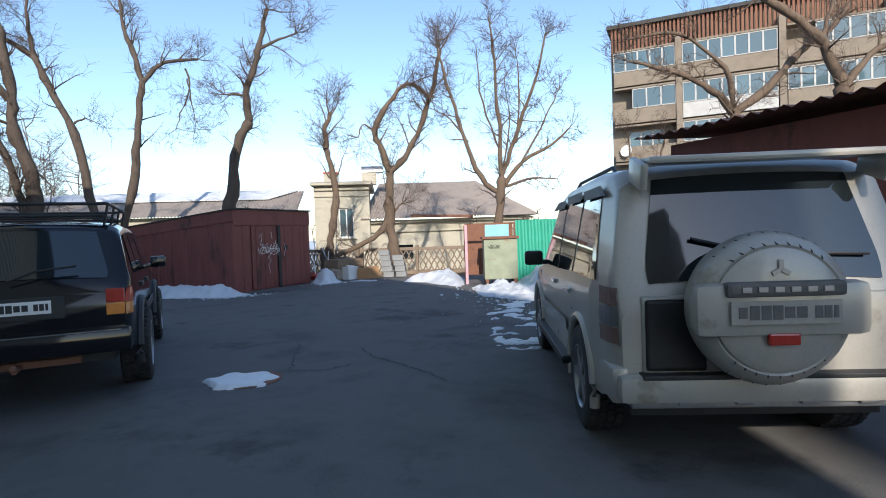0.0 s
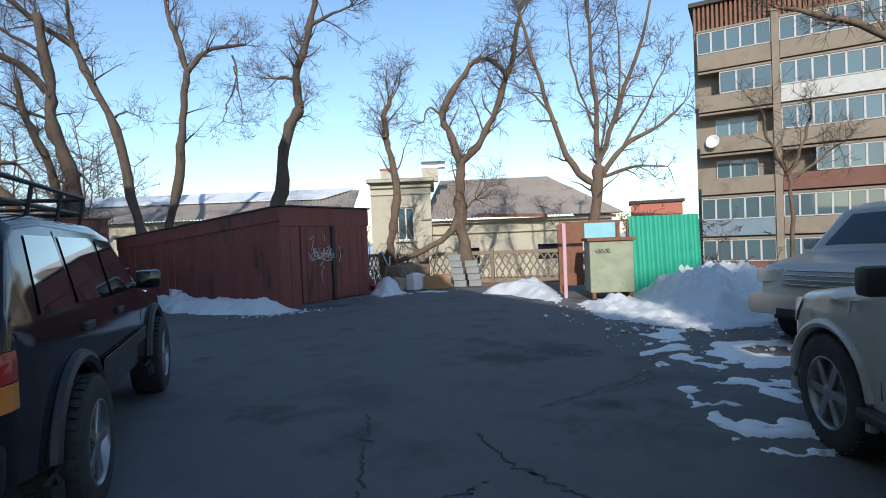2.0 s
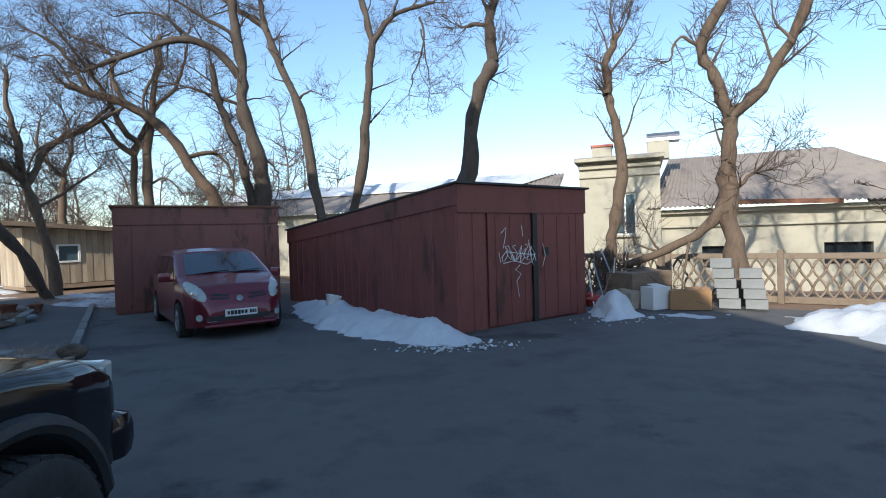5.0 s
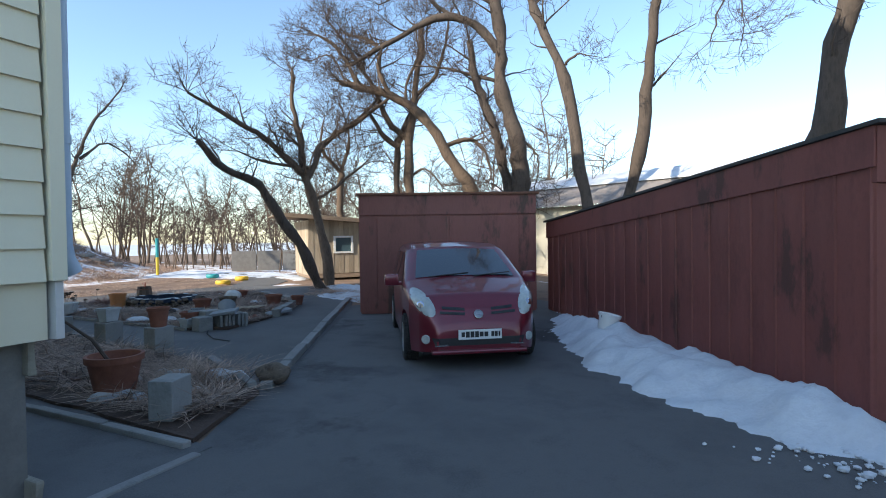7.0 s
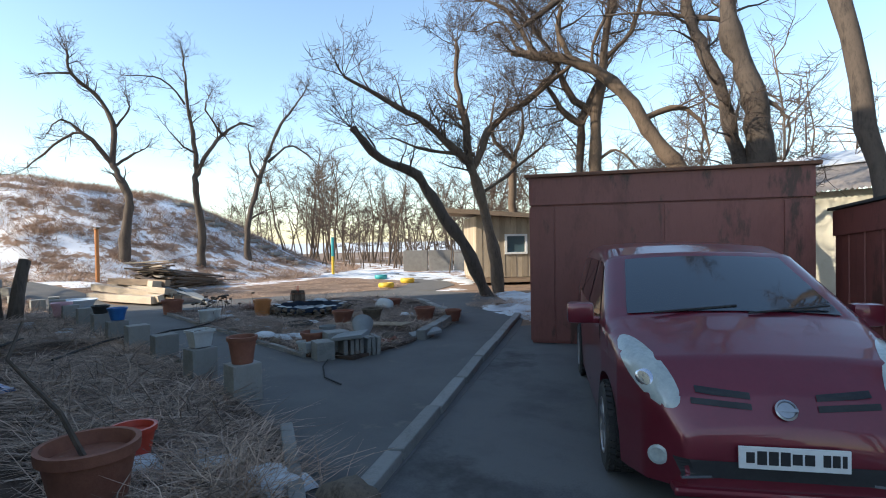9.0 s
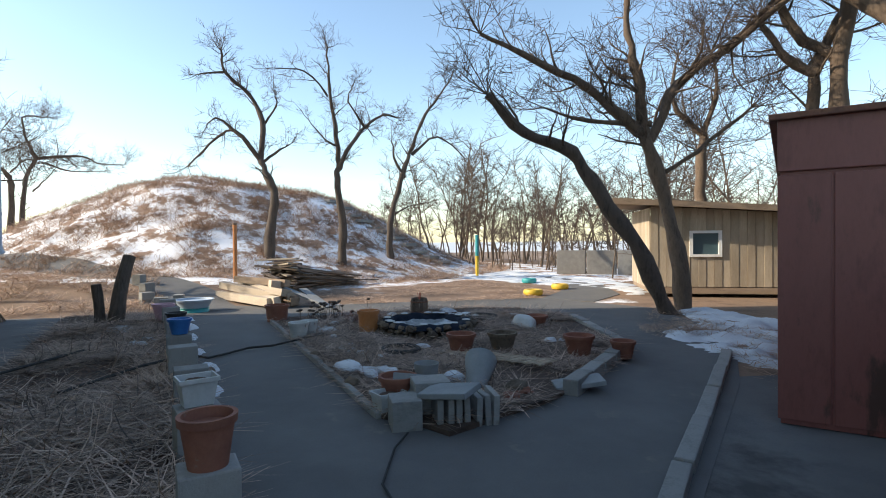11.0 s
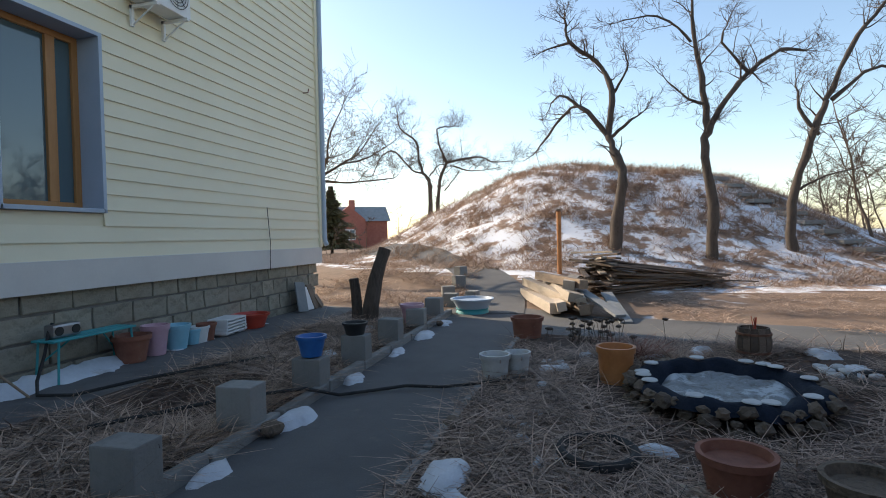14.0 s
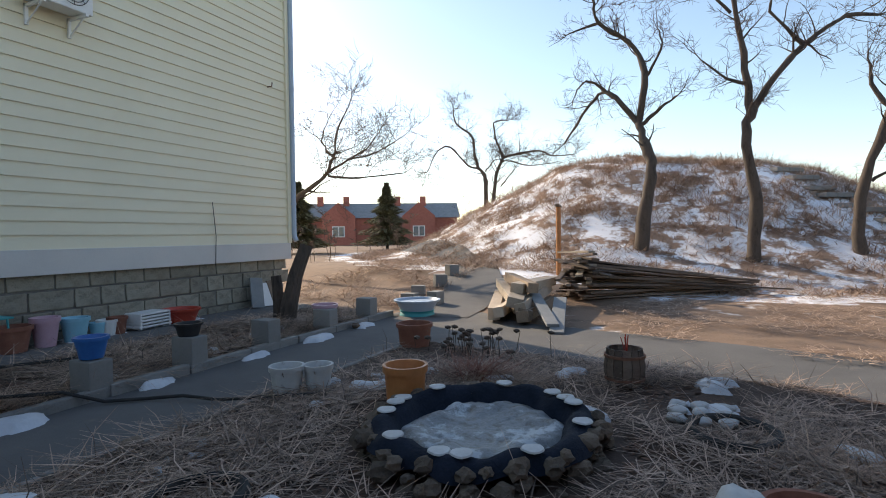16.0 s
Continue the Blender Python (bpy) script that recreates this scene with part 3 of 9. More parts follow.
for k, (a, b) in enumerate(((0.64, 1.72), (1.84, 2.9))):
    bm = bmesh.new()
    vs = box(bm, ((a + b) / 2, -0.012, (HF - 0.46) / 2 + 0.02), (b - a, 0.03, HF - 0.52), bevel=0.004)
    for i in range(3):
        x = a + (b - a) * (i + 0.5) / 3
        box(bm, (x, -0.03, (HF - 0.46) / 2), (0.02, 0.012, HF - 0.58))
    if k == 0:
        bmesh.ops.rotate(bm, verts=bm.verts, cent=(a, 0, 0), matrix=Matrix.Rotation(radians(2.2), 3, "Z"))
    leaf = part("door_leaf", bm, REDMETAL, garage, "slightly open ribbed door leaf" if k == 0 else "")
    if k:
        # black square on the leaf stands for the darkness inside the lock hole
        bm = bmesh.new()
        box(bm, (2.03, -0.045, 1.27), (0.15, 0.016, 0.15))
        part("lock_hole", bm, BLACK, leaf)
# solid black strip painted in for the shade between the two leaves
bm = bmesh.new()
box(bm, (1.78, -0.018, (HF - 0.46) / 2), (0.115, 0.02, HF - 0.48))
part("door_gap", bm, BLACK, garage)
bm = bmesh.new()
box(bm, (W_A / 2, -0.015, HF - 0.24), (W_A + 0.02, 0.05, 0.46), bevel=0.006)
part("fascia", bm, REDMETAL, garage)
bm = bmesh.new()
rings = [[bm.verts.new((x, y, h + dz)) for x, dz in ((-0.032, -0.34), (-0.032, -0.01), (0.01, -0.01), (0.01, -0.34))] for y, h in ((-0.03, HF), (L_A, HB))]
ring_faces(bm, rings)
part("fascia", bm, REDMETAL, garage)
bm = bmesh.new()
v = [bm.verts.new(p) for p in ((-0.06, -0.1, HF), (W_A + 0.06, -0.1, HF), (W_A + 0.06, L_A + 0.08, HB), (-0.06, L_A + 0.08, HB))]
w = [bm.verts.new((q.co.x, q.co.y, q.co.z + 0.035)) for q in v]
ring_faces(bm, [v, w])
part("roof", bm, TARROOF, garage)
# chalk scrawl on the door: unreadable strokes
bm = bmesh.new()
rng = random.Random(5)
for k in range(9):
    x, z = 0.98 + 0.085 * k, 1.26 + 0.04 * math.sin(k * 2.3)
    pts = [(x + 0.075 * math.sin(j * (1.1 + 0.23 * (k % 4)) + k), -0.072 - 0.0006 * k, z + 0.13 * math.cos(j * (0.9 + 0.31 * (k % 3)) + 2 * k)) for j in range(6)]
    tube(bm, pts, 0.0065, 4)
for ln in ([(0.9, 1.62), (1.02, 1.72), (1.0, 1.55), (0.94, 1.36)], [(0.93, 1.1), (1.2, 1.14), (1.5, 1.06), (1.66, 1.12)], [(1.34, 1.06), (1.22, 0.98), (1.36, 0.9), (1.25, 0.78), (1.3, 0.5)], [(1.56, 1.5), (1.6, 1.3), (1.66, 1.05)],
           [(0.84, 1.3), (0.88, 1.12)], [(1.4, 1.75), (1.42, 1.56)], [(1.92, 1.42), (1.98, 1.2), (1.9, 1.0)], [(0.9, 1.2), (1.0, 1.3), (1.7, 1.22)]):
    tube(bm, [(x, -0.08 if x > 1.8 else -0.071, z) for x, z in ln], 0.0065, 4)
part("chalk_scrawl", bm, WHITE, garage)

# the smaller garage behind the red car
garage = thing("garage", pose(-5.85, 20.25, 0, 0, 0, 28.5), "faded rusty red box garage of welded metal sheets", "garage")
W_B, L_B, H_B = 3.75, 5.6, 2.5
bm = bmesh.new()
box(bm, (W_B / 2, L_B / 2, H_B / 2), (W_B - 0.04, L_B, H_B - 0.04))
part("body", bm, REDRUST, garage)
bm = bmesh.new()
box(bm, (W_B / 2, -0.012, H_B - 0.2), (W_B, 0.05, 0.42), bevel=0.008)
part("fascia", bm, REDRUST, garage)
for a, b in ((0.0, 0.36), (0.38, 1.86), (1.9, 3.36), (3.39, W_B)):
    bm = bmesh.new()
    box(bm, ((a + b) / 2, -0.004, (H_B - 0.42) / 2 + 0.02), (b - a, 0.03, H_B - 0.5), bevel=0.006)
    part("door_leaf" if b - a > 1 else "front_panel", bm, REDRUST, garage)
bm = bmesh.new()
box(bm, (W_B / 2, L_B / 2 - 0.03, H_B + 0.03), (W_B + 0.12, L_B + 0.14, 0.05), bevel=0.008)
part("roof", bm, RUST, garage)

# the brown garages beyond the pale car
garage = thing("garage", pose(7.35, 5.9, 0, 0, 0, -90), "brown metal garage row with corrugated roof edge", "garage")
bm = bmesh.new()
box(bm, (7, 3, 1.4), (14, 6, 2.8))
part("body", bm, REDMETAL, garage)
for k in range(5):
    bm = bmesh.new()
    box(bm, (1.4 + 2.8 * k, -0.02, 1.1), (2.5, 0.05, 2.15), bevel=0.008)
    for i in range(4):
        box(bm, (0.55 + 2.8 * k + 0.57 * i, -0.05, 1.1), (0.03, 0.02, 2.1))
    part("door_leaf", bm, REDMETAL, garage)
bm = bmesh.new()
lo = [(-0.3 + 14.6 * i / 280, 0.028 * math.sin(i * math.pi / 2)) for i in range(281)]
rows = [[bm.verts.new((x, y, 2.92 + z + dz)) for x, z in lo] for y, dz in ((-0.5, 0.0), (6.3, 0.5))]
ring_faces(bm, rows, close=False, cap=False)
part("roof", bm, RUST, garage)

# ---- vehicles ----
def lerp_table(table, x):
    if x <= table[0][0]:
        return table[0][1]
    for (a, va), (b, vb) in zip(table, table[1:]):
        if x <= b:
            return va + (vb - va) * (x - a) / (b - a)
    return table[-1][1]


class Shell:
    """A car body as a lofted shell: x runs from the tail (0) to the nose, y to the left, z up. top: roof and bonnet line; belt: where the glass starts;
    half: half width in plan; wheels: (x of the axles), arch radius and height."""

    def __init__(self, length, top, belt, half, tumble, sill, axles, arch, axle_z):
        self.length, self.top, self.belt, self.half, self.tumble, self.sill, self.axles, self.arch, self.axle_z = length, top, belt, half, tumble, sill, axles, arch, axle_z

    def t(self, x):
        return lerp_table(self.top, x)

    def b(self, x):
        return min(lerp_table(self.belt, x), self.t(x) - 0.05)

    def side(self, x, z):
        """Half width at a height."""
        w, b = lerp_table(self.half, x), self.b(x)
        if z > b:
            return w - (z - b) * self.tumble
        return w - 0.05 * max(0.0, (b - z - 0.25)) ** 2 - 0.03 * smooth01((z - b + 0.12) / 0.12)* 0.3

    def bottom(self, x):
        z = lerp_table(self.sill, x)
        for a in self.axles:
            d = abs(x - a)
            if d < self.arch:
                z = max(z, self.axle_z + math.sqrt(self.arch ** 2 - d * d))
        return z

    def section(self, x):
        zt, zb, lo = self.t(x), self.b(x), self.bottom(x)
        lo = min(lo, zb - 0.06)
        r = min(0.11, (zt - lo) * 0.35)
        zs = [lo + (zb - lo) * k / 5 for k in range(6)]
        if zt - r > zb + 0.02:
            zs += [zb + (zt - r - zb) * k / 4 for k in range(1, 5)]
        else:
            zs = [lo + (zt - r - lo) * k / 9 for k in range(10)]
        pts = [(self.side(x, z), z) for z in zs]
        ye = pts[-1][0]
        for k in range(1, 5):
            a = k / 4 * math.pi / 2
            pts.append((ye - r * 1.3 * (1 - math.cos(a)), zt - r + (r - 0.025) * math.sin(a)))
        yi = pts[-1][0]
        pts += [(yi * 0.6, zt - 0.009), (0.0, zt)]
        return pts

    def mesh(self, name, mat, parent):
        xs = set(np.round(np.arange(0, self.length + 1e-6, 0.06), 4)) | {round(p[0], 4) for p in self.top} | {self.length}
        for a in self.axles:
            xs |= {round(a + self.arch * math.cos(math.pi * k / 14), 4) for k in range(15)}
        xs = sorted(x for x in xs if 0 <= x <= self.length)
        bm = bmesh.new()
        rings = []
        for x in xs:
            s = self.section(x)
            ring = [(y, z) for y, z in s] + [(-y, z) for y, z in reversed(s[:-1])]
            rings.append([bm.verts.new((x, y, z)) for y, z in ring])
        ring_faces(bm, rings)
        bmesh.ops.remove_doubles(bm, verts=bm.verts, dist=0.0005)
        return part(name, bm, mat, parent, smooth=True)

    def side_patch(self, bm, corners, sign, out=0.006, n=8, m=4):
        """A thin patch on a flank over four (x, z) corners: rear low, front low, front high, rear high."""
        a, b, c, d = [Vector(q) for q in corners]
        grid = []
        for i in range(n + 1):
            for j in range(m + 1):
                p = a.lerp(b, i / n).lerp(d.lerp(c, i / n), j / m)
                grid.append(bm.verts.new((p.x, sign * (self.side(p.x, p.y) + out), p.y)))
        for i in range(n):
            for j in range(m):
                k = i * (m + 1) + j
                bm.faces.new((grid[k], grid[k + m + 1], grid[k + m + 2], grid[k + 1]))

    def top_patch(self, bm, x0, x1, k0, k1, out=0.008, n=8, m=10):
        """A thin patch on the top line between x0 and x1, k0 and k1 of the half width wide at its two ends."""
        grid = []
        for i in range(n + 1):
            x = x0 + (x1 - x0) * i / n
            s = self.section(x)
            slope = (self.t(x + 0.01) - self.t(x - 0.01)) / 0.02
            nx, nz = -slope / math.hypot(1, slope), 1 / math.hypot(1, slope)
            w = s[-3][0] * (k0 + (k1 - k0) * i / n)
            for j in range(m + 1):
                y = w * (2 * j / m - 1)
                f = abs(y) / max(1e-6, s[-3][0])
                z = self.t(x) - 0.025 * min(1, f) ** 2
                grid.append(bm.verts.new((x + nx * out, y, z + nz * out)))
        for i in range(n):
            for j in range(m):
                k = i * (m + 1) + j
                bm.faces.new((grid[k], grid[k + m + 1], grid[k + m + 2], grid[k + 1]))


def decal(bm, body, corners, way=(-1, 0, 0), out=0.006, n=8, m=6):
    """A thin patch that hugs a body: four corners as (across, up) seen along way (-x: the nose, +x: the tail)."""
    tree = BVHTree.FromPolygons([v.co for v in body.data.vertices], [q.vertices for q in body.data.polygons])
    a, b, c, d = [Vector(q) for q in corners]
    grid = []
    for i in range(n + 1):
        for j in range(m + 1):
            p = a.lerp(b, i / n).lerp(d.lerp(c, i / n), j / m)
            hit, nrm, _, _ = tree.ray_cast(Vector((-way[0] * 20, p.x, p.y)), Vector(way))
            if hit is None:
                hit, nrm, _, _ = tree.find_nearest(Vector((-way[0] * 4, p.x, p.y)))
            if nrm.dot(Vector(way)) > 0:
                nrm = -nrm
            grid.append(bm.verts.new(hit + nrm * out))
    for i in range(n):
        for j in range(m):
            k = i * (m + 1) + j
            bm.faces.new((grid[k], grid[k + m + 1], grid[k + m + 2], grid[k + 1]))


def decal_oval(bm, body, centre, ra, rb, tilt, out=0.01, n=24, rings=4):
    """An oval patch on a nose, slightly domed."""
    tree = BVHTree.FromPolygons([v.co for v in body.data.vertices], [q.vertices for q in body.data.polygons])
    rows = []
    for k in range(rings + 1):
        f = k / rings
        row = []
        for i in range(n):
            t = math.tau * i / n
            u, v = ra * f * math.cos(t), rb * f * math.sin(t)
            y, z = centre[0] + u * math.cos(tilt) - v * math.sin(tilt), centre[1] + u * math.sin(tilt) + v * math.cos(tilt)
            hit, nrm, _, _ = tree.ray_cast(Vector((20, y, z)), Vector((-1, 0, 0)))
            if hit is None:
                hit, nrm, _, _ = tree.find_nearest(Vector((4, y, z)))
            if nrm.x < 0:
                nrm = -nrm
            row.append(bm.verts.new(hit + nrm * out * (1.0 - 0.9 * f ** 3)))
        rows.append(row)
    ring_faces(bm, rows, cap=False)
    bmesh.ops.remove_doubles(bm, verts=bm.verts, dist=0.0004)


def wheel(parent, x, y, r, width, sign, spokes, knob=0.012):
    """A wheel: tyre with tread blocks, rim with spokes."""
    hub = new("wheel")
    hub.parent = parent
    hub.matrix_local = pose(x, y, r, 90, 0, 0)
    bm = bmesh.new()
    w = width / 2
    prof = [(r * 0.6, -w), (r * 0.72, -w * 1.02), (r * 0.9, -w * 1.03), (r - 0.012, -w * 0.9), (r - 0.012, w * 0.9), (r * 0.9, w * 1.03), (r * 0.72, w * 1.02), (r * 0.6, w)]
    n = 36
    rings = [[bm.verts.new((q * math.cos(a), q * math.sin(a), z)) for a in (math.tau * i / n for i in range(n))] for q, z in prof]
    ring_faces(bm, rings, cap=False)
    nb = 40
    for i in range(nb):
        for k in range(4):
            a = math.tau * (i + 0.5 * (k % 2)) / nb
            z = (k - 1.5) * w * 0.46
            box(bm, ((r - 0.008) * math.cos(a), (r - 0.008) * math.sin(a), z), (0.02, r * 0.11, w * 0.38), Matrix.Rotation(a, 4, "Z") @ Matrix.Rotation(0.25 * (1 if k < 2 else -1), 4, "X"))
    part("tyre", bm, RUBBER, hub, smooth=True)
    bm = bmesh.new()
    o = -sign * w
    lathe(bm, [(0.02, o * 0.2), (r * 0.57, o * 0.2), (r * 0.61, o * 0.9), (r * 0.63, o * 1.0), (r * 0.6, o * 1.02), (r * 0.57, o * 0.9), (r * 0.54, o * 0.15), (0.02, o * 0.1)], 28)
    for i in range(spokes):
        a = math.tau * i / spokes
        box(bm, (r * 0.32 * math.cos(a), r * 0.32 * math.sin(a), o * 0.82), (r * 0.5, r * 0.15, 0.03), Matrix.Rotation(a, 4, "Z"), bevel=0.006)
    lathe(bm, [(r * 0.15, o * 0.6), (r * 0.15, o * 0.92), (r * 0.1, o * 0.98), (0.002, o * 0.98)], 16)
    part("rim", bm, ALLOY, hub, "grey alloy rim", smooth=True)
    return hub


def number_plate(parent, m, face=PLATE, ink=BLACK):
    """A white plate with plain bars where its characters stand."""
    bm = bmesh.new()
    box(bm, (0, 0, 0), (0.52, 0.012, 0.115), bevel=0.003)
    p = part("number_plate", bm, face, parent, "pale plate with dark bars")
    p.matrix_local = m
    for x, w_, h in ((-0.205, 0.04, 0.055), (-0.15, 0.045, 0.07), (-0.095, 0.045, 0.07), (-0.04, 0.045, 0.07), (0.015, 0.045, 0.055), (0.072, 0.045, 0.055), (0.15, 0.034, 0.06), (0.192, 0.034, 0.06), (0.23, 0.02, 0.06)):
        bm = bmesh.new()
        box(bm, (x, -0.0075, 0.002), (w_, 0.004, h))
        part("plate_bar", bm, ink, p)


def mirror(parent, x, y, z, sign, mat):
    bm = bmesh.new()
    box(bm, (x, y + sign * 0.14, z), (0.12, 0.2, 0.16), bevel=0.035)
    box(bm, (x + 0.02, y + sign * 0.03, z - 0.05), (0.06, 0.1, 0.05), bevel=0.01)
    part("wing_mirror", bm, mat, parent, smooth=True)


def strip(sh, parent, name, mat, x0, x1, z, h, out=0.014, label=""):
    for s in (1, -1):
        bm = bmesh.new()
        sh.side_patch(bm, ((x0, z), (x1, z), (x1, z + h), (x0, z + h)), s, out, 24, 1)
        part(name, bm, mat, parent, label)


def flare(parent, x, z, r, y, s, mat, w=0.07):
    """The lip over a wheel."""
    bm = bmesh.new()
    pts = [(x + r * math.cos(a), s * y, z + r * math.sin(a)) for a in (math.radians(-12 + 204 * i / 20) for i in range(21))]
    tube(bm, pts, w / 2, 8)
    part("wheel_arch", bm, mat, parent, smooth=True)


def seam(sh, parent, lines):
    """Shut lines of doors as thin dark grooves: runs of (x, z)."""
    for s in (1, -1):
        for ln in lines:
            bm = bmesh.new()
            tube(bm, [(x, s * (sh.side(x, z) + 0.0005), z) for x, z in ln], 0.0045, 5)
            part("door_seam", bm, BLACK, parent)


def underside(parent, x0, x1, w, z):
    bm = bmesh.new()
    box(bm, ((x0 + x1) / 2, 0, z), (x1 - x0, w, 0.18))
    for a in (x0 + 0.7, x1 - 0.7):
        rod(bm, (a, -w / 2, z - 0.06), (a, w / 2, z - 0.06), 0.05)
    part("underbody", bm, BLACK, parent)


def pale_suv():
    car = thing("car", pose(3.12, 1.86, 0, 0, 0, math.degrees(math.atan2(0.85, 0.53))), "dusty pearl off-road car with a covered spare wheel on its tailgate", "car")
    R = 0.385
    sh = Shell(4.45, [(0, 1.06), (0.05, 1.17), (0.24, 1.82), (0.36, 1.91), (0.9, 1.95), (2.2, 1.93), (2.62, 1.85), (3.2, 1.22), (3.4, 1.15), (4.1, 1.05), (4.35, 0.95), (4.45, 0.75)],
               [(0, 1.1), (4.45, 1.0)], [(0, 0.84), (0.1, 0.89), (0.5, 0.935), (3.6, 0.935), (4.2, 0.87), (4.45, 0.72)], 0.2,
               [(0, 0.5), (0.3, 0.42), (4.1, 0.42), (4.45, 0.5)], (0.88, 3.66), 0.45, R)
    sh.mesh("body", PEARL, car)
    underside(car, 0.2, 4.2, 1.5, 0.4)
    bm = bmesh.new()
    sh.top_patch(bm, 0.052, 0.238, 0.93, 0.9)
    rg = part("rear_window", bm, DARKGLASS, car, "dusty tinted rear window")
    bm = bmesh.new()
    rod(bm, (0.065, 0.12, 1.33), (0.055, -0.6, 1.3), 0.009, n=6)
    rod(bm, (0.09, 0.4, 1.42), (0.065, 0.05, 1.33), 0.012, n=6)
    part("wiper", bm, BLACK, car)
    bm = bmesh.new()
    sh.top_patch(bm, 2.7, 3.16, 0.9, 0.95)
    part("windscreen", bm, DARKGLASS, car)
    for s in (1, -1):
        for c in (((0.38, 1.16), (1.15, 1.16), (1.15, 1.74), (0.55, 1.74)), ((1.22, 1.16), (1.98, 1.14), (1.98, 1.75), (1.22, 1.75)), ((2.06, 1.14), (2.98, 1.13), (2.56, 1.73), (2.06, 1.75))):
            bm = bmesh.new()
            sh.side_patch(bm, c, s)
            part("side_window", bm, DARKGLASS, car)
            bm = bmesh.new()
            sh.side_patch(bm, ((c[0][0], c[2][1] - 0.02), (c[1][0] - 0.1, c[2][1] - 0.02), (c[2][0], c[2][1] + 0.06), (c[3][0], c[2][1] + 0.06)), s, 0.028, 6, 1)
            part("wind_deflector", bm, BLACK, car)
        bm = bmesh.new()
        sh.side_patch(bm, ((0.015, 0.8), (0.24, 0.8), (0.25, 0.9), (0.02, 0.9)), s, 0.012, 4, 2)
        tl = part("tail_light", bm, DUSTYLENS, car, "dusty grey-red tail light")
        bm = bmesh.new()
        sh.side_patch(bm, ((0.02, 0.91), (0.25, 0.91), (0.26, 1.02), (0.025, 1.02)), s, 0.012, 4, 2)
        part("reversing_lens", bm, ALLOY, tl)
        bm = bmesh.new()
        sh.side_patch(bm, ((0.025, 1.03), (0.26, 1.03), (0.27, 1.14), (0.03, 1.14)), s, 0.012, 4, 2)
        part("brake_lens", bm, DUSTYLENS, tl)
        bm = bmesh.new()
        box(bm, (-0.085, s * 0.74, 0.56), (0.02, 0.07, 0.09), bevel=0.006)
        part("reflector", bm, REDLENS, car)
        for a in (0.88, 3.66):
            wheel(car, a, s * 0.82, R, 0.25, s, 6)
            flare(car, a, R, 0.46, 0.925, s, PEARL)
        mirror(car, 2.85, s * 0.93, 1.2, s, BLACK)
        bm = bmesh.new()
        tube(bm, [(0.75, s * 0.66, 1.9), (0.85, s * 0.66, 1.95), (2.1, s * 0.66, 1.95), (2.3, s * 0.66, 1.9)], 0.016, 8)
        part("roof_rail", bm, BLACK, car)
        bm = bmesh.new()
        sh.side_patch(bm, ((4.2, 0.78), (4.4, 0.78), (4.36, 0.93), (4.05, 0.98)), s, 0.012, 4, 2)
        part("headlight", bm, LENS, car)
        bm = bmesh.new()
        box(bm, (2.27, s * 0.93, 0.4), (1.9, 0.16, 0.07), bevel=0.02)
        part("side_step", bm, BLACK, car)
        for a in (1.32, 2.2):
            bm = bmesh.new()
            box(bm, (a, s * (sh.side(a, 1.0) + 0.012), 1.0), (0.2, 0.03, 0.04), bevel=0.01)
            part("door_handle", bm, CHROME, car)
    seam(sh, car, [[(2.02, 0.5), (2.02, 1.7)], [(3.1, 0.5), (3.12, 1.1)], [(1.19, 0.85), (1.19, 1.7)]])
    strip(sh, car, "side_moulding", PEARL, 1.4, 3.2, 0.62, 0.12, 0.02)
    # tailgate, spoiler, bumper
    bm = bmesh.new()
    box(bm, (0.14, 0, 1.9), (0.36, 1.34, 0.045), Matrix.Rotation(radians(-4), 4, "Y"), bevel=0.02)
    for s in (1, -1):
        box(bm, (0.12, s * 0.69, 1.83), (0.26, 0.05, 0.16), Matrix.Rotation(radians(-18), 4, "Y"), bevel=0.018)
    part("spoiler", bm, PEARL, car, smooth=True)
    bm = bmesh.new()
    box(bm, (0.02, 0, 0.78), (0.08, 1.46, 0.62), bevel=0.03)
    part("tailgate", bm, PEARL, car, smooth=True)
    bm = bmesh.new()
    box(bm, (-0.024, 0.54, 0.86), (0.02, 0.34, 0.42), bevel=0.02)
    part("plate_recess", bm, BLACK, car)
    bm = bmesh.new()
    box(bm, (0.0, 0, 0.55), (0.2, 1.76, 0.16), bevel=0.04)
    for s in (1, -1):
        box(bm, (0.28, s * 0.86, 0.56), (0.6, 0.1, 0.22), bevel=0.03)
    part("bumper", bm, PEARL, car, smooth=True)
    bm = bmesh.new()
    box(bm, (-0.02, 0, 0.625), (0.16, 1.5, 0.03), bevel=0.008)
    part("bumper_tread", bm, BLACK, car)
    bm = bmesh.new()
    box(bm, (0.02, 0, 0.46), (0.16, 1.62, 0.05), bevel=0.01)
    for y in (-0.5, -0.18, 0.18, 0.5):
        box(bm, (-0.07, y, 0.485), (0.04, 0.1, 0.05), bevel=0.008)
    part("bumper_guard", bm, ALLOY, car)
    # spare wheel in its cover
    spare = new("spare_wheel")
    spare.parent = car
    spare.matrix_local = pose(-0.03, 0.09, 1.03, 0, -90, 0) @ Matrix.Diagonal((1.07, 1.07, 1, 1))
    bm = bmesh.new()
    lathe(bm, [(0.31, 0.0), (0.385, 0.03), (0.4, 0.1), (0.395, 0.17), (0.37, 0.22), (0.33, 0.245), (0.315, 0.235)], 48)
    part("cover_ring", bm, PEARL, spare, "pearl moulded tyre cover", smooth=True)
    bm = bmesh.new()
    lathe(bm, [(0.318, 0.2), (0.315, 0.25), (0.28, 0.268), (0.15, 0.275), (0.002, 0.277)], 48)
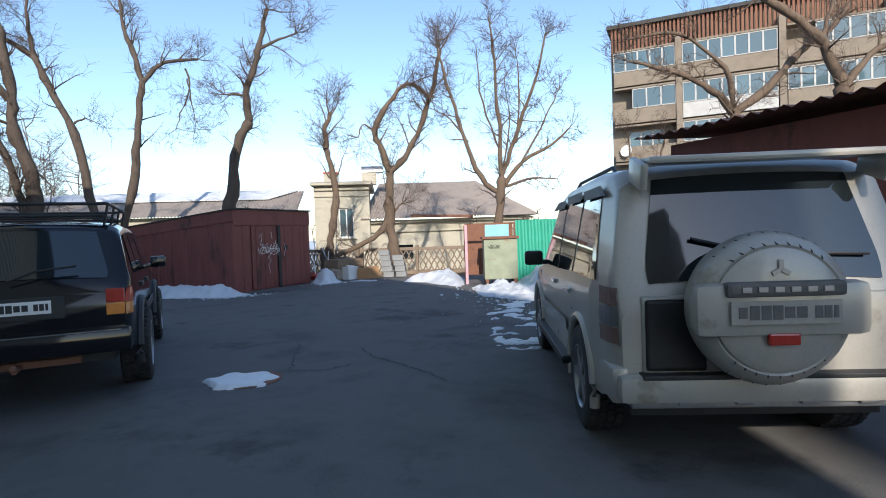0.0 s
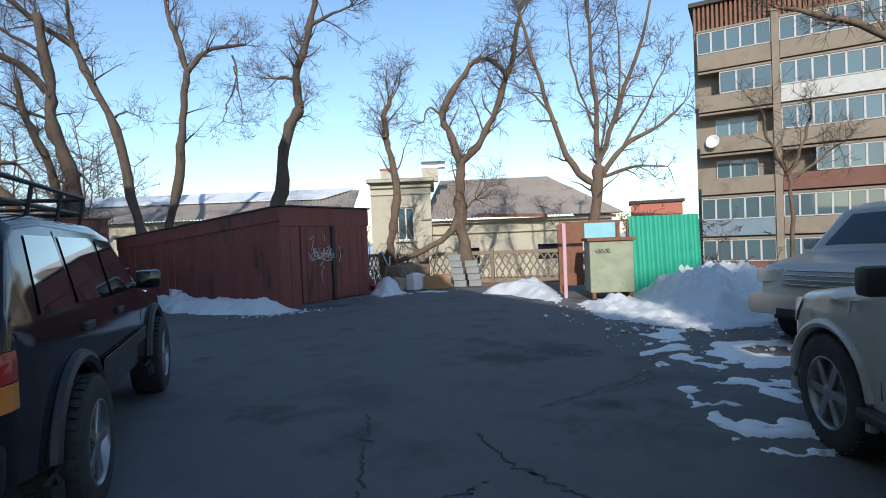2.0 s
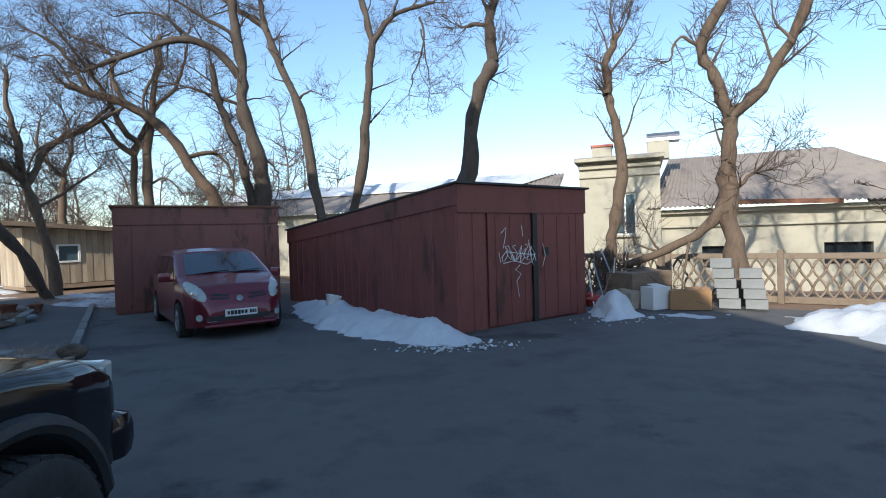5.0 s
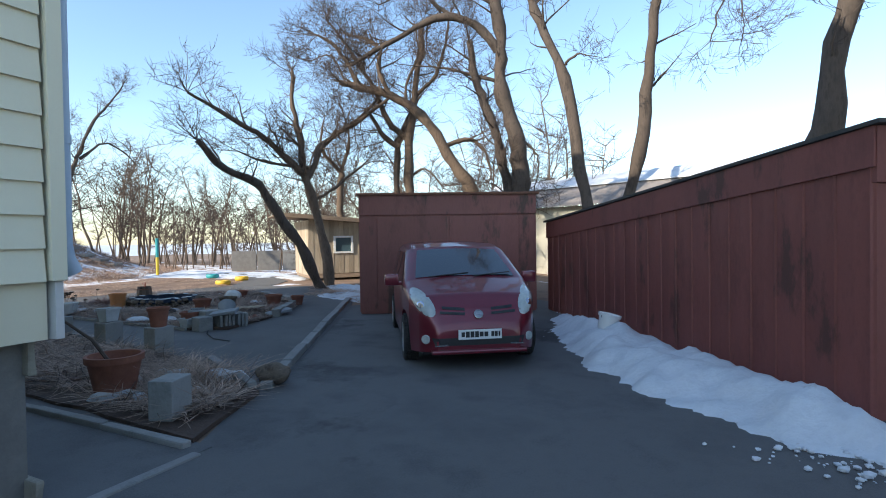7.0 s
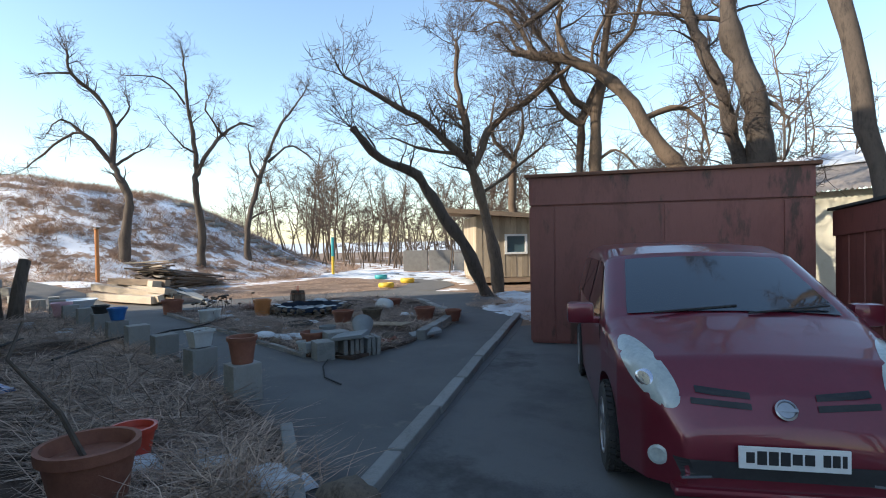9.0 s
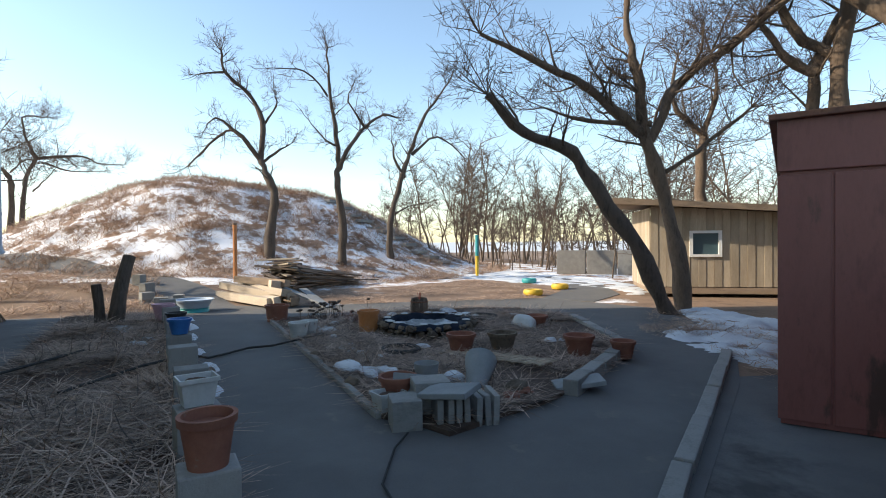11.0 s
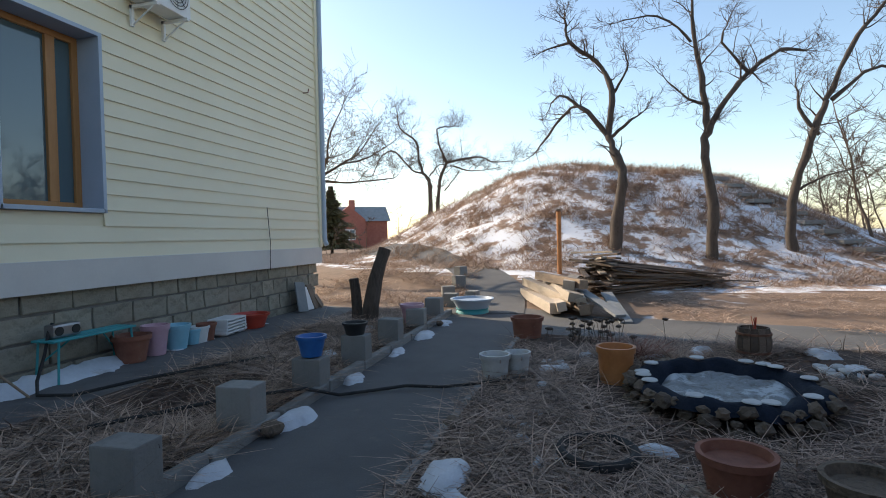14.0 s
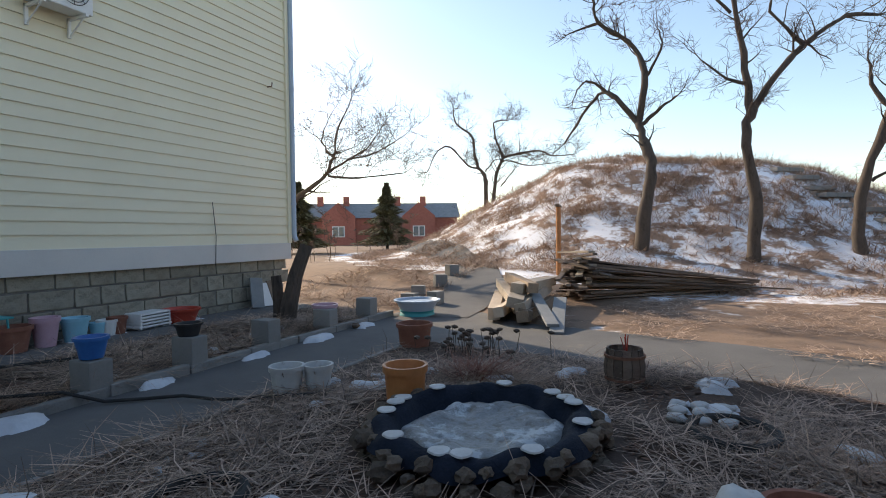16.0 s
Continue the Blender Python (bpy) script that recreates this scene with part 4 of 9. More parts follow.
    part("cover_disc", bm, PEARL, spare, smooth=True)
    for i in range(36):
        a = math.tau * i / 36
        if abs(math.sin(a)) > 0.75:
            continue
        bm = bmesh.new()
        rod(bm, (0.33 * math.cos(a), 0.33 * math.sin(a), 0.25), (0.395 * math.cos(a + 0.1), 0.395 * math.sin(a + 0.1), 0.17), 0.004, n=4)
        part("cover_groove", bm, BLACK, spare)
    # in the spare's plane x is up, y to the right seen from behind
    bm = bmesh.new()
    box(bm, (0.01, 0, 0.235), (0.27, 0.84, 0.14), bevel=0.05)
    part("plate_panel", bm, PEARL, spare, smooth=True)
    bm = bmesh.new()
    box(bm, (0.115, 0, 0.3), (0.075, 0.56, 0.07), bevel=0.02)
    part("badge_bar", bm, GREYBAR, spare, "grey name bar")
    for i in range(6):
        bm = bmesh.new()
        box(bm, (0.115, -0.19 + 0.076 * i, 0.338), (0.026, 0.045, 0.006), bevel=0.002)
        part("badge_mark", bm, ALLOY, spare)
    bm = bmesh.new()
    for i in range(3):
        a = math.tau * i / 3
        box(bm, (0.21 + 0.025 * math.cos(a), 0.025 * math.sin(a), 0.28), (0.045, 0.022, 0.008), Matrix.Rotation(a, 4, "Z"))
    part("emblem", bm, ALLOY, spare)
    bm = bmesh.new()
    box(bm, (-0.135, 0, 0.292), (0.06, 0.15, 0.03), bevel=0.01)
    part("fog_light", bm, REDLENS, spare)
    number_plate(spare, pose(0, 0, 0.318) @ Matrix(((0, 0, 1, 0), (-1, 0, 0, 0), (0, -1, 0, 0), (0, 0, 0, 1))), DIRTYPLATE, GREYBAR)
    return car


def black_suv():
    car = thing("car", pose(-1.14, 5.86, 0, 0, 0, 88), "black lifted off-road car with a tubular roof rack", "car")
    R = 0.4
    lift = 0.12
    z = lambda tab: [(a, b + lift) for a, b in tab]
    sh = Shell(4.66, z([(0, 0.98), (0.06, 1.08), (0.42, 1.56), (0.55, 1.62), (1.0, 1.66), (2.2, 1.64), (2.55, 1.58), (3.1, 1.12), (3.25, 1.07), (4.38, 0.96), (4.58, 0.88), (4.66, 0.72)]),
               z([(0, 1.05), (4.66, 0.96)]), [(0, 0.82), (0.1, 0.87), (0.4, 0.885), (4.2, 0.885), (4.54, 0.83), (4.66, 0.74)], 0.25,
               z([(0, 0.45), (0.3, 0.38), (4.4, 0.38), (4.66, 0.45)]), (1.02, 3.84), 0.5, R)
    sh.mesh("body", BLACKPAINT, car)
    underside(car, 0.2, 4.2, 1.4, 0.5)
    bm = bmesh.new()
    sh.top_patch(bm, 0.08, 0.41, 0.96, 0.9)
    part("rear_window", bm, DARKGLASS, car)
    bm = bmesh.new()
    sh.top_patch(bm, 2.62, 3.05, 0.9, 0.95)
    part("windscreen", bm, DARKGLASS, car)
    bm = bmesh.new()
    tube(bm, [(-0.0, 0.05, 1.22), (0.04, -0.15, 1.3), (0.05, -0.45, 1.33)], 0.012, 6)
    part("wiper", bm, BLACK, car)
    for s in (1, -1):
        for c in (((0.52, 1.22), (1.1, 1.22), (1.1, 1.62), (0.66, 1.62)), ((1.18, 1.22), (1.98, 1.2), (1.95, 1.62), (1.2, 1.62)), ((2.06, 1.2), (2.9, 1.18), (2.52, 1.6), (2.06, 1.62))):
            bm = bmesh.new()
            sh.side_patch(bm, c, s)
            part("side_window", bm, DARKGLASS, car)
        bm = bmesh.new()
        sh.side_patch(bm, ((0.0, 0.98), (0.17, 0.98), (0.17, 1.11), (0.03, 1.11)), s, 0.012, 3, 3)
        box(bm, (-0.003, s * 0.75, 1.045), (0.03, 0.15, 0.13), bevel=0.01)
        part("tail_light", bm, REDLENS, car, "red tail light")
        bm = bmesh.new()
        sh.side_patch(bm, ((0.0, 0.86), (0.17, 0.86), (0.17, 0.975), (0.0, 0.975)), s, 0.012, 3, 3)
        box(bm, (-0.003, s * 0.75, 0.92), (0.03, 0.15, 0.11), bevel=0.01)
        part("indicator", bm, AMBER, car, "amber indicator")
        for a in (1.02, 3.84):
            wheel(car, a, s * 0.84, R, 0.28, s, 5)
            flare(car, a, R, 0.51, 0.89, s, BLACK, 0.09)
        mirror(car, 2.82, s * 0.87, 1.26, s, BLACKPAINT)
        bm = bmesh.new()
        box(bm, (4.61, s * 0.62, 0.93), (0.09, 0.28, 0.13), bevel=0.02)
        part("headlight", bm, LENS, car)
        bm = bmesh.new()
        box(bm, (4.5, s * 0.775, 0.9), (0.17, 0.06, 0.15), Matrix.Rotation(s * radians(-24), 4, "Z"), bevel=0.02)
        part("corner_light", bm, LENS, car, "pale corner light")
        for a in (1.3, 2.2):
            bm = bmesh.new()
            box(bm, (a, s * (sh.side(a, 1.06) + 0.01), 1.06), (0.2, 0.025, 0.05), bevel=0.008)
            part("door_handle", bm, BLACK, car)
    seam(sh, car, [[(2.02, 0.6), (2.02, 1.65)], [(3.0, 0.6), (3.02, 1.15)], [(1.14, 0.98), (1.14, 1.65)]])
    strip(sh, car, "side_moulding", BLACK, 1.55, 3.2, 0.68, 0.1, 0.02)
    strip(sh, car, "chrome_strip", CHROME, 1.55, 3.2, 0.785, 0.012, 0.024)
    bm = bmesh.new()
    box(bm, (-0.03, 0, 0.64), (0.2, 1.76, 0.22), bevel=0.05)
    part("bumper", bm, BLACKPAINT, car, smooth=True)
    bm = bmesh.new()
    box(bm, (4.6, 0, 0.62), (0.22, 1.7, 0.25), bevel=0.09)
    part("bumper", bm, BLACKPAINT, car, smooth=True)
    bm = bmesh.new()
    box(bm, (-0.135, 0, 0.74), (0.012, 1.6, 0.012))
    part("chrome_strip", bm, CHROME, car)
    bm = bmesh.new()
    box(bm, (0.1, 0, 0.47), (0.12, 0.9, 0.06))
    rod(bm, (0.1, 0.0, 0.46), (-0.16, 0, 0.46), 0.025)
    lump(bm, (-0.18, 0, 0.49), (0.06, 0.06, 0.06), 1, 2, 0)
    part("tow_bar", bm, RUST, car)
    bm = bmesh.new()
    box(bm, (-0.006, 0.0, 0.97), (0.02, 0.72, 0.2), bevel=0.01)
    part("plate_recess", bm, BLACK, car)
    number_plate(car, pose(-0.022, 0.0, 0.98) @ pose(0, 0, 0, 0, 0, -90))
    # roof rack
    rack = new("roof_rack")
    rack.parent = car
    for zz, w_ in ((1.82, 0.62), (1.94, 0.66)):
        bm = bmesh.new()
        tube(bm, [(0.62, -w_, zz), (0.62, w_, zz), (2.3, w_, zz), (2.42, w_ * 0.8, zz), (2.42, -w_ * 0.8, zz), (2.3, -w_, zz), (0.62, -w_, zz)], 0.016, 8)
        part("rail", bm, BLACK, rack, smooth=True)
    for x in (0.64, 1.2, 1.75, 2.3):
        for s in (1, -1):
            bm = bmesh.new()
            rod(bm, (x, s * 0.62, 1.72), (x, s * 0.66, 1.94), 0.013, n=6)
            part("post", bm, BLACK, rack)
        bm = bmesh.new()
        rod(bm, (x, -0.62, 1.82), (x, 0.62, 1.82), 0.012, n=6)
        part("crossbar", bm, BLACK, rack)
    return car


def red_car():
    # its nose looks to the yard
    car = thing("car", pose(-4.02, 20.12, 0, 0, 0, math.degrees(math.atan2(-0.83, 0.557))), "crimson compact hatchback parked before the rusty garage", "car")
    R = 0.3
    sh = Shell(4.05, [(0, 0.9), (0.08, 1.05), (0.3, 1.4), (0.5, 1.5), (1.3, 1.54), (2.0, 1.52), (2.35, 1.46), (3.2, 1.06), (3.45, 0.99), (3.75, 0.9), (3.95, 0.74), (4.03, 0.58), (4.05, 0.45)],
               [(0, 1.0), (2.5, 0.96), (4.05, 0.86)], [(0, 0.72), (0.3, 0.82), (1.0, 0.845), (3.1, 0.845), (3.6, 0.8), (3.9, 0.68), (4.05, 0.5)], 0.27,
               [(0, 0.35), (0.3, 0.22), (3.7, 0.2), (4.05, 0.24)], (0.66, 3.26), 0.36, R)
    body = sh.mesh("body", CRIMSON, car)
    underside(car, 0.2, 3.8, 1.3, 0.26)
    bm = bmesh.new()
    sh.top_patch(bm, 2.43, 3.17, 0.95, 0.98)
    part("windscreen", bm, DARKGLASS, car)
    bm = bmesh.new()
    sh.top_patch(bm, 0.1, 0.3, 0.9, 0.85)
    part("rear_window", bm, DARKGLASS, car)
    for s in (1, -1):
        for c in (((0.45, 1.03), (1.2, 1.02), (1.2, 1.38), (0.62, 1.36)), ((1.26, 1.02), (2.0, 1.0), (1.95, 1.38), (1.26, 1.38)), ((2.07, 1.0), (2.95, 0.97), (2.42, 1.35), (2.07, 1.38))):
            bm = bmesh.new()
            sh.side_patch(bm, c, s)
            part("side_window", bm, DARKGLASS, car)
        bm = bmesh.new()
        decal_oval(bm, body, (s * 0.645, 0.8), 0.185, 0.095, math.radians(52 if s > 0 else 128), 0.014)
        part("headlight", bm, LENS, car, "almond clear headlight", smooth="all")
        bm = bmesh.new()
        decal_oval(bm, body, (s * 0.665, 0.78), 0.06, 0.055, 0, 0.018)
        part("lamp_bowl", bm, CHROME, car, smooth="all")
        for a in (0.66, 3.26):
            wheel(car, a, s * 0.76, R, 0.19, s, 7)
        mirror(car, 2.86, s * 0.83, 1.02, s, CRIMSON)
        bm = bmesh.new()
        lathe(bm, [(0.05, 0), (0.055, 0.03), (0.04, 0.035), (0.002, 0.03)], 16)
        fl = part("fog_light", bm, LENS, car)
        fl.matrix_local = pose(3.93, s * 0.62, 0.38, 0, 90, s * 22)
        for i in range(2):
            bm = bmesh.new()
            decal(bm, body, ((s * 0.16, 0.655 + 0.05 * i), (s * (0.46 - 0.03 * i), 0.675 + 0.052 * i), (s * (0.46 - 0.03 * i), 0.705 + 0.052 * i), (s * 0.16, 0.685 + 0.05 * i)), out=0.006, m=2)
            part("upper_grille", bm, BLACK, car)
        bm = bmesh.new()
        box(bm, (1.42, s * (sh.side(1.42, 0.88) + 0.01), 0.88), (0.18, 0.025, 0.04), bevel=0.008)
        part("door_handle", bm, CRIMSON, car)
    seam(sh, car, [[(2.03, 0.3), (2.03, 1.4)], [(2.98, 0.35), (3.0, 0.95)], [(1.22, 0.65), (1.22, 1.4)]])
    bm = bmesh.new()
    decal(bm, body, ((-0.52, 0.31), (0.52, 0.31), (0.56, 0.4), (-0.56, 0.4)), out=0.008, n=16)
    part("lower_grille", bm, BLACK, car)
    bm = bmesh.new()
    box(bm, (4.03, 0, 0.235), (0.12, 1.15, 0.05), bevel=0.02)
    part("bumper_lip", bm, CRIMSON, car)
    for s in (1, -1):
        bm = bmesh.new()
        box(bm, (4.055, s * 0.42, 0.315), (0.02, 0.24, 0.014), Matrix.Rotation(s * radians(-10), 4, "Z"))
        part("chrome_strip", bm, CHROME, car)
    bm = bmesh.new()
    lathe(bm, [(0.05, 0), (0.055, 0.008), (0.045, 0.012), (0.04, 0.006), (0.002, 0.006)], 24)
    box(bm, (0, 0, 0.01), (0.018, 0.11, 0.006))
    e = part("emblem", bm, ALLOY, car)
    e.matrix_local = pose(4.0, 0, 0.665, 0, 62, 0)
    number_plate(car, pose(4.085, 0, 0.44) @ pose(0, 0, 0, 0, 0, 90))
    bm = bmesh.new()
    for y0, y1 in ((0.1, 0.62), (-0.5, 0.05)):
        rod(bm, (3.2, y0, 1.07), (3.12, y1, 1.11), 0.008, n=5)
    part("wiper", bm, BLACK, car)
    return car


def gold_suv():
    car = thing("car", pose(11.5, 7.45, 0, 0, 0, -175.2), "pale gold off-road car with chrome grille beside the snow heap", "car")
    R = 0.39
    sh = Shell(4.7, [(0, 1.05), (0.06, 1.15), (0.3, 1.7), (0.5, 1.78), (2.3, 1.8), (2.7, 1.7), (3.3, 1.2), (3.5, 1.15), (4.4, 1.05), (4.62, 0.95), (4.7, 0.7)],
               [(0, 1.12), (4.7, 1.0)], [(0, 0.82), (0.3, 0.9), (4.0, 0.92), (4.4, 0.86), (4.7, 0.72)], 0.22, [(0, 0.5), (0.3, 0.4), (4.4, 0.4), (4.7, 0.45)], (0.95, 3.7), 0.46, R)
    sh.mesh("body", PEARL, car)
    underside(car, 0.2, 4.4, 1.5, 0.42)
    bm = bmesh.new()
    sh.top_patch(bm, 2.78, 3.26, 0.9, 0.95)
    part("windscreen", bm, DARKGLASS, car)
    for s in (1, -1):
        for c in (((0.5, 1.2), (1.2, 1.2), (1.2, 1.62), (0.66, 1.62)), ((1.28, 1.2), (2.05, 1.19), (2.05, 1.63), (1.28, 1.63)), ((2.12, 1.19), (3.05, 1.17), (2.62, 1.6), (2.12, 1.63))):
            bm = bmesh.new()
            sh.side_patch(bm, c, s)
            part("side_window", bm, DARKGLASS, car)
        bm = bmesh.new()
        box(bm, (4.6, s * 0.66, 0.9), (0.16, 0.28, 0.17), Matrix.Rotation(s * radians(-24), 4, "Z"), bevel=0.03)
        part("headlight", bm, LENS, car)
        for a in (0.95, 3.7):
            wheel(car, a, s * 0.8, R, 0.25, s, 6)
        mirror(car, 2.95, s * 0.9, 1.22, s, PEARL)
    bm = bmesh.new()
    for i in range(4):
        box(bm, (4.71, 0, 0.8 + 0.055 * i), (0.04, 0.92 - 0.04 * i, 0.022), bevel=0.006)
    part("grille", bm, CHROME, car, "chrome barred grille")
    bm = bmesh.new()
    box(bm, (4.66, 0, 0.56), (0.24, 1.7, 0.26), bevel=0.06)
    part("bumper", bm, PEARL, car, smooth=True)
    bm = bmesh.new()
    box(bm, (4.74, 0, 0.47), (0.1, 1.0, 0.1), bevel=0.02)
    part("lower_grille", bm, BLACK, car)
    number_plate(car, pose(4.8, 0, 0.6) @ pose(0, 0, 0, 0, 0, 90))
    return car


pale_suv()
black_suv()
red_car()
gold_suv()

# ---- bare trees ----
class Wood:
    """Collects tapered limbs as plain lists."""

    def __init__(self):
        self.v, self.f = [], []

    def limb(self, pts, radii, n):
        rings = []
        for i, p in enumerate(pts):
            d = pts[min(i + 1, len(pts) - 1)] - pts[max(i - 1, 0)]
            if d.length < 1e-6:
                d = Vector((0, 0, 1))
            d.normalize()
            a = d.cross(Vector((0.31, 0.95, 0.1)))
            a.normalize()
            b = d.cross(a)
            k = len(self.v)
            for j in range(n):
                t = math.tau * j / n
                q = p + (a * math.cos(t) + b * math.sin(t)) * radii[i]
                self.v.append((q.x, q.y, q.z))
            rings.append(k)
        for k0, k1 in zip(rings, rings[1:]):
            for j in range(n):
                self.f.append((k0 + j, k0 + (j + 1) % n, k1 + (j + 1) % n, k1 + j))
        self.f.append(tuple(rings[-1] + j for j in range(n)))


def wander(rng, p, d, length, steps, bend, lift):
    pts = [p.copy()]
    d = d.normalized()
    for _ in range(steps):
        d = (d + Vector((rng.uniform(-1, 1), rng.uniform(-1, 1), rng.uniform(-1, 1))) * bend + Vector((0, 0, lift))).normalized()
        p = p + d * (length / steps)
        pts.append(p)
    return pts


def sprout(rng, wood, twigs, pts, r0, r1, level, dens, reach, droop):
    """Side shoots along a limb; each bears finer ones."""
    total = sum((b - a).length for a, b in zip(pts, pts[1:]))
    count = int(total * dens * (1.0 if level else 1.0) + 0.5)
    for _ in range(count):
        s = rng.uniform(0.25 if level == 0 else 0.12, 1.0) * (len(pts) - 1)
        i = min(int(s), len(pts) - 2)
        p = pts[i].lerp(pts[i + 1], s - i)
        along = (pts[i + 1] - pts[i]).normalized()
        side = Vector((rng.gauss(0, 1), rng.gauss(0, 1), rng.gauss(0.25, 0.8)))
        side = (side - along * side.dot(along)).normalized()
        d = (along * rng.uniform(0.4, 1.1) + side).normalized()
        r = (r0 + (r1 - r0) * s / (len(pts) - 1)) * rng.uniform(0.3, 0.5)
        length = reach * rng.uniform(0.5, 1.2)
        if level == 0:
            r = max(0.008, min(r, 0.036))
            q = wander(rng, p, d, length, 5, 0.28, 0.06 - droop)
            wood.limb(q, [r * (1 - 0.75 * k / 5) for k in range(6)], 5)
            sprout(rng, wood, twigs, q, r, r * 0.25, 1, dens * 2.3, reach * 0.55, droop)
        elif level == 1:
            r = max(0.005, min(r, 0.014))
            q = wander(rng, p, d, length, 3, 0.3, 0.04 - droop)
            twigs.limb(q, [r * (1 - 0.7 * k / 3) for k in range(4)], 3)
            sprout(rng, wood, twigs, q, r, r * 0.4, 2, dens * 1.7, reach * 0.6, droop)
        else:
            q = wander(rng, p, d, length, 2, 0.3, 0.02 - droop)
            twigs.limb(q, [0.006, 0.005, 0.003], 3)


def gnarl(rng, pts, r0, r1, sub=4):
    """A smooth, slightly knotty line through the given bends."""
    out, rad = [], []
    n = len(pts)
    for i in range(n - 1):
        a, b = pts[max(0, i - 1)], pts[i]
        c, d = pts[i + 1], pts[min(n - 1, i + 2)]
        for k in range(sub):
            t = k / sub
            p = 0.5 * (2 * b + (c - a) * t + (2 * a - 5 * b + 4 * c - d) * t * t + (3 * b - a - 3 * c + d) * t ** 3)
            out.append(p + Vector((rng.uniform(-1, 1), rng.uniform(-1, 1), 0)) * 0.045)
            f = (i + t) / (n - 1)
            rad.append((r0 + (r1 - r0) * f) * rng.uniform(0.82, 1.24))
    out.append(pts[-1].copy())
    rad.append(r1)
    return out, rad


def bare_tree(spec, seed, bark, dens=1.6, reach=1.3, droop=0.0, label="bare gnarled tree with pruned limbs and fine twigs"):
    x, y, z, limbs = spec
    rng = random.Random(seed)
    tree = thing("tree", pose(x, y, z + rise(x, y) if z == 0 else rise(x, y)), label, "tree", "bare trees")
    wood, twigs = Wood(), Wood()
    trunk = Wood()
    slim = 0.5 if x < -40 else 0.72 if x < -20 else 0.86 if x < -10 else 1.0
    for k, (r0, r1, pts) in enumerate(limbs):
        r0, r1 = r0 * slim, r1 * slim
        line, rad = gnarl(rng, [Vector(p) for p in pts], r0, r1)
        if k == 0:
            rad[0] *= 1.35
            rad[1] *= 1.12
        (trunk if k == 0 else wood).limb(line, rad, 12 if k == 0 else 8)
        use = line if k else line[len(line) // 2:]
        sprout(rng, wood, twigs, use, r0, r1, 0, dens * (1.0 if k else 0.6), reach, droop)
        # shoots at the pruned end
        for _ in range(7 if r1 > 0.025 else 2):
            d = (line[-1] - line[-2]).normalized() + Vector((rng.gauss(0, 0.6), rng.gauss(0, 0.6), rng.gauss(0.3, 0.4)))
            q = wander(rng, line[-1], d, reach * rng.uniform(0.5, 1.0), 4, 0.25, 0.08 - droop)
            wood.limb(q, [0.015, 0.012, 0.009, 0.007, 0.004], 4)
            sprout(rng, wood, twigs, q, 0.015, 0.004, 1, dens * 2.2, reach * 0.5, droop)
    mesh_object("trunk", trunk.v, trunk.f, bark, tree)
    mesh_object("crown", wood.v, wood.f, bark, tree)
    tagged(mesh_object("twig_spray", twigs.v, twigs.f, TWIG, tree), kind="stuff")
    return tree


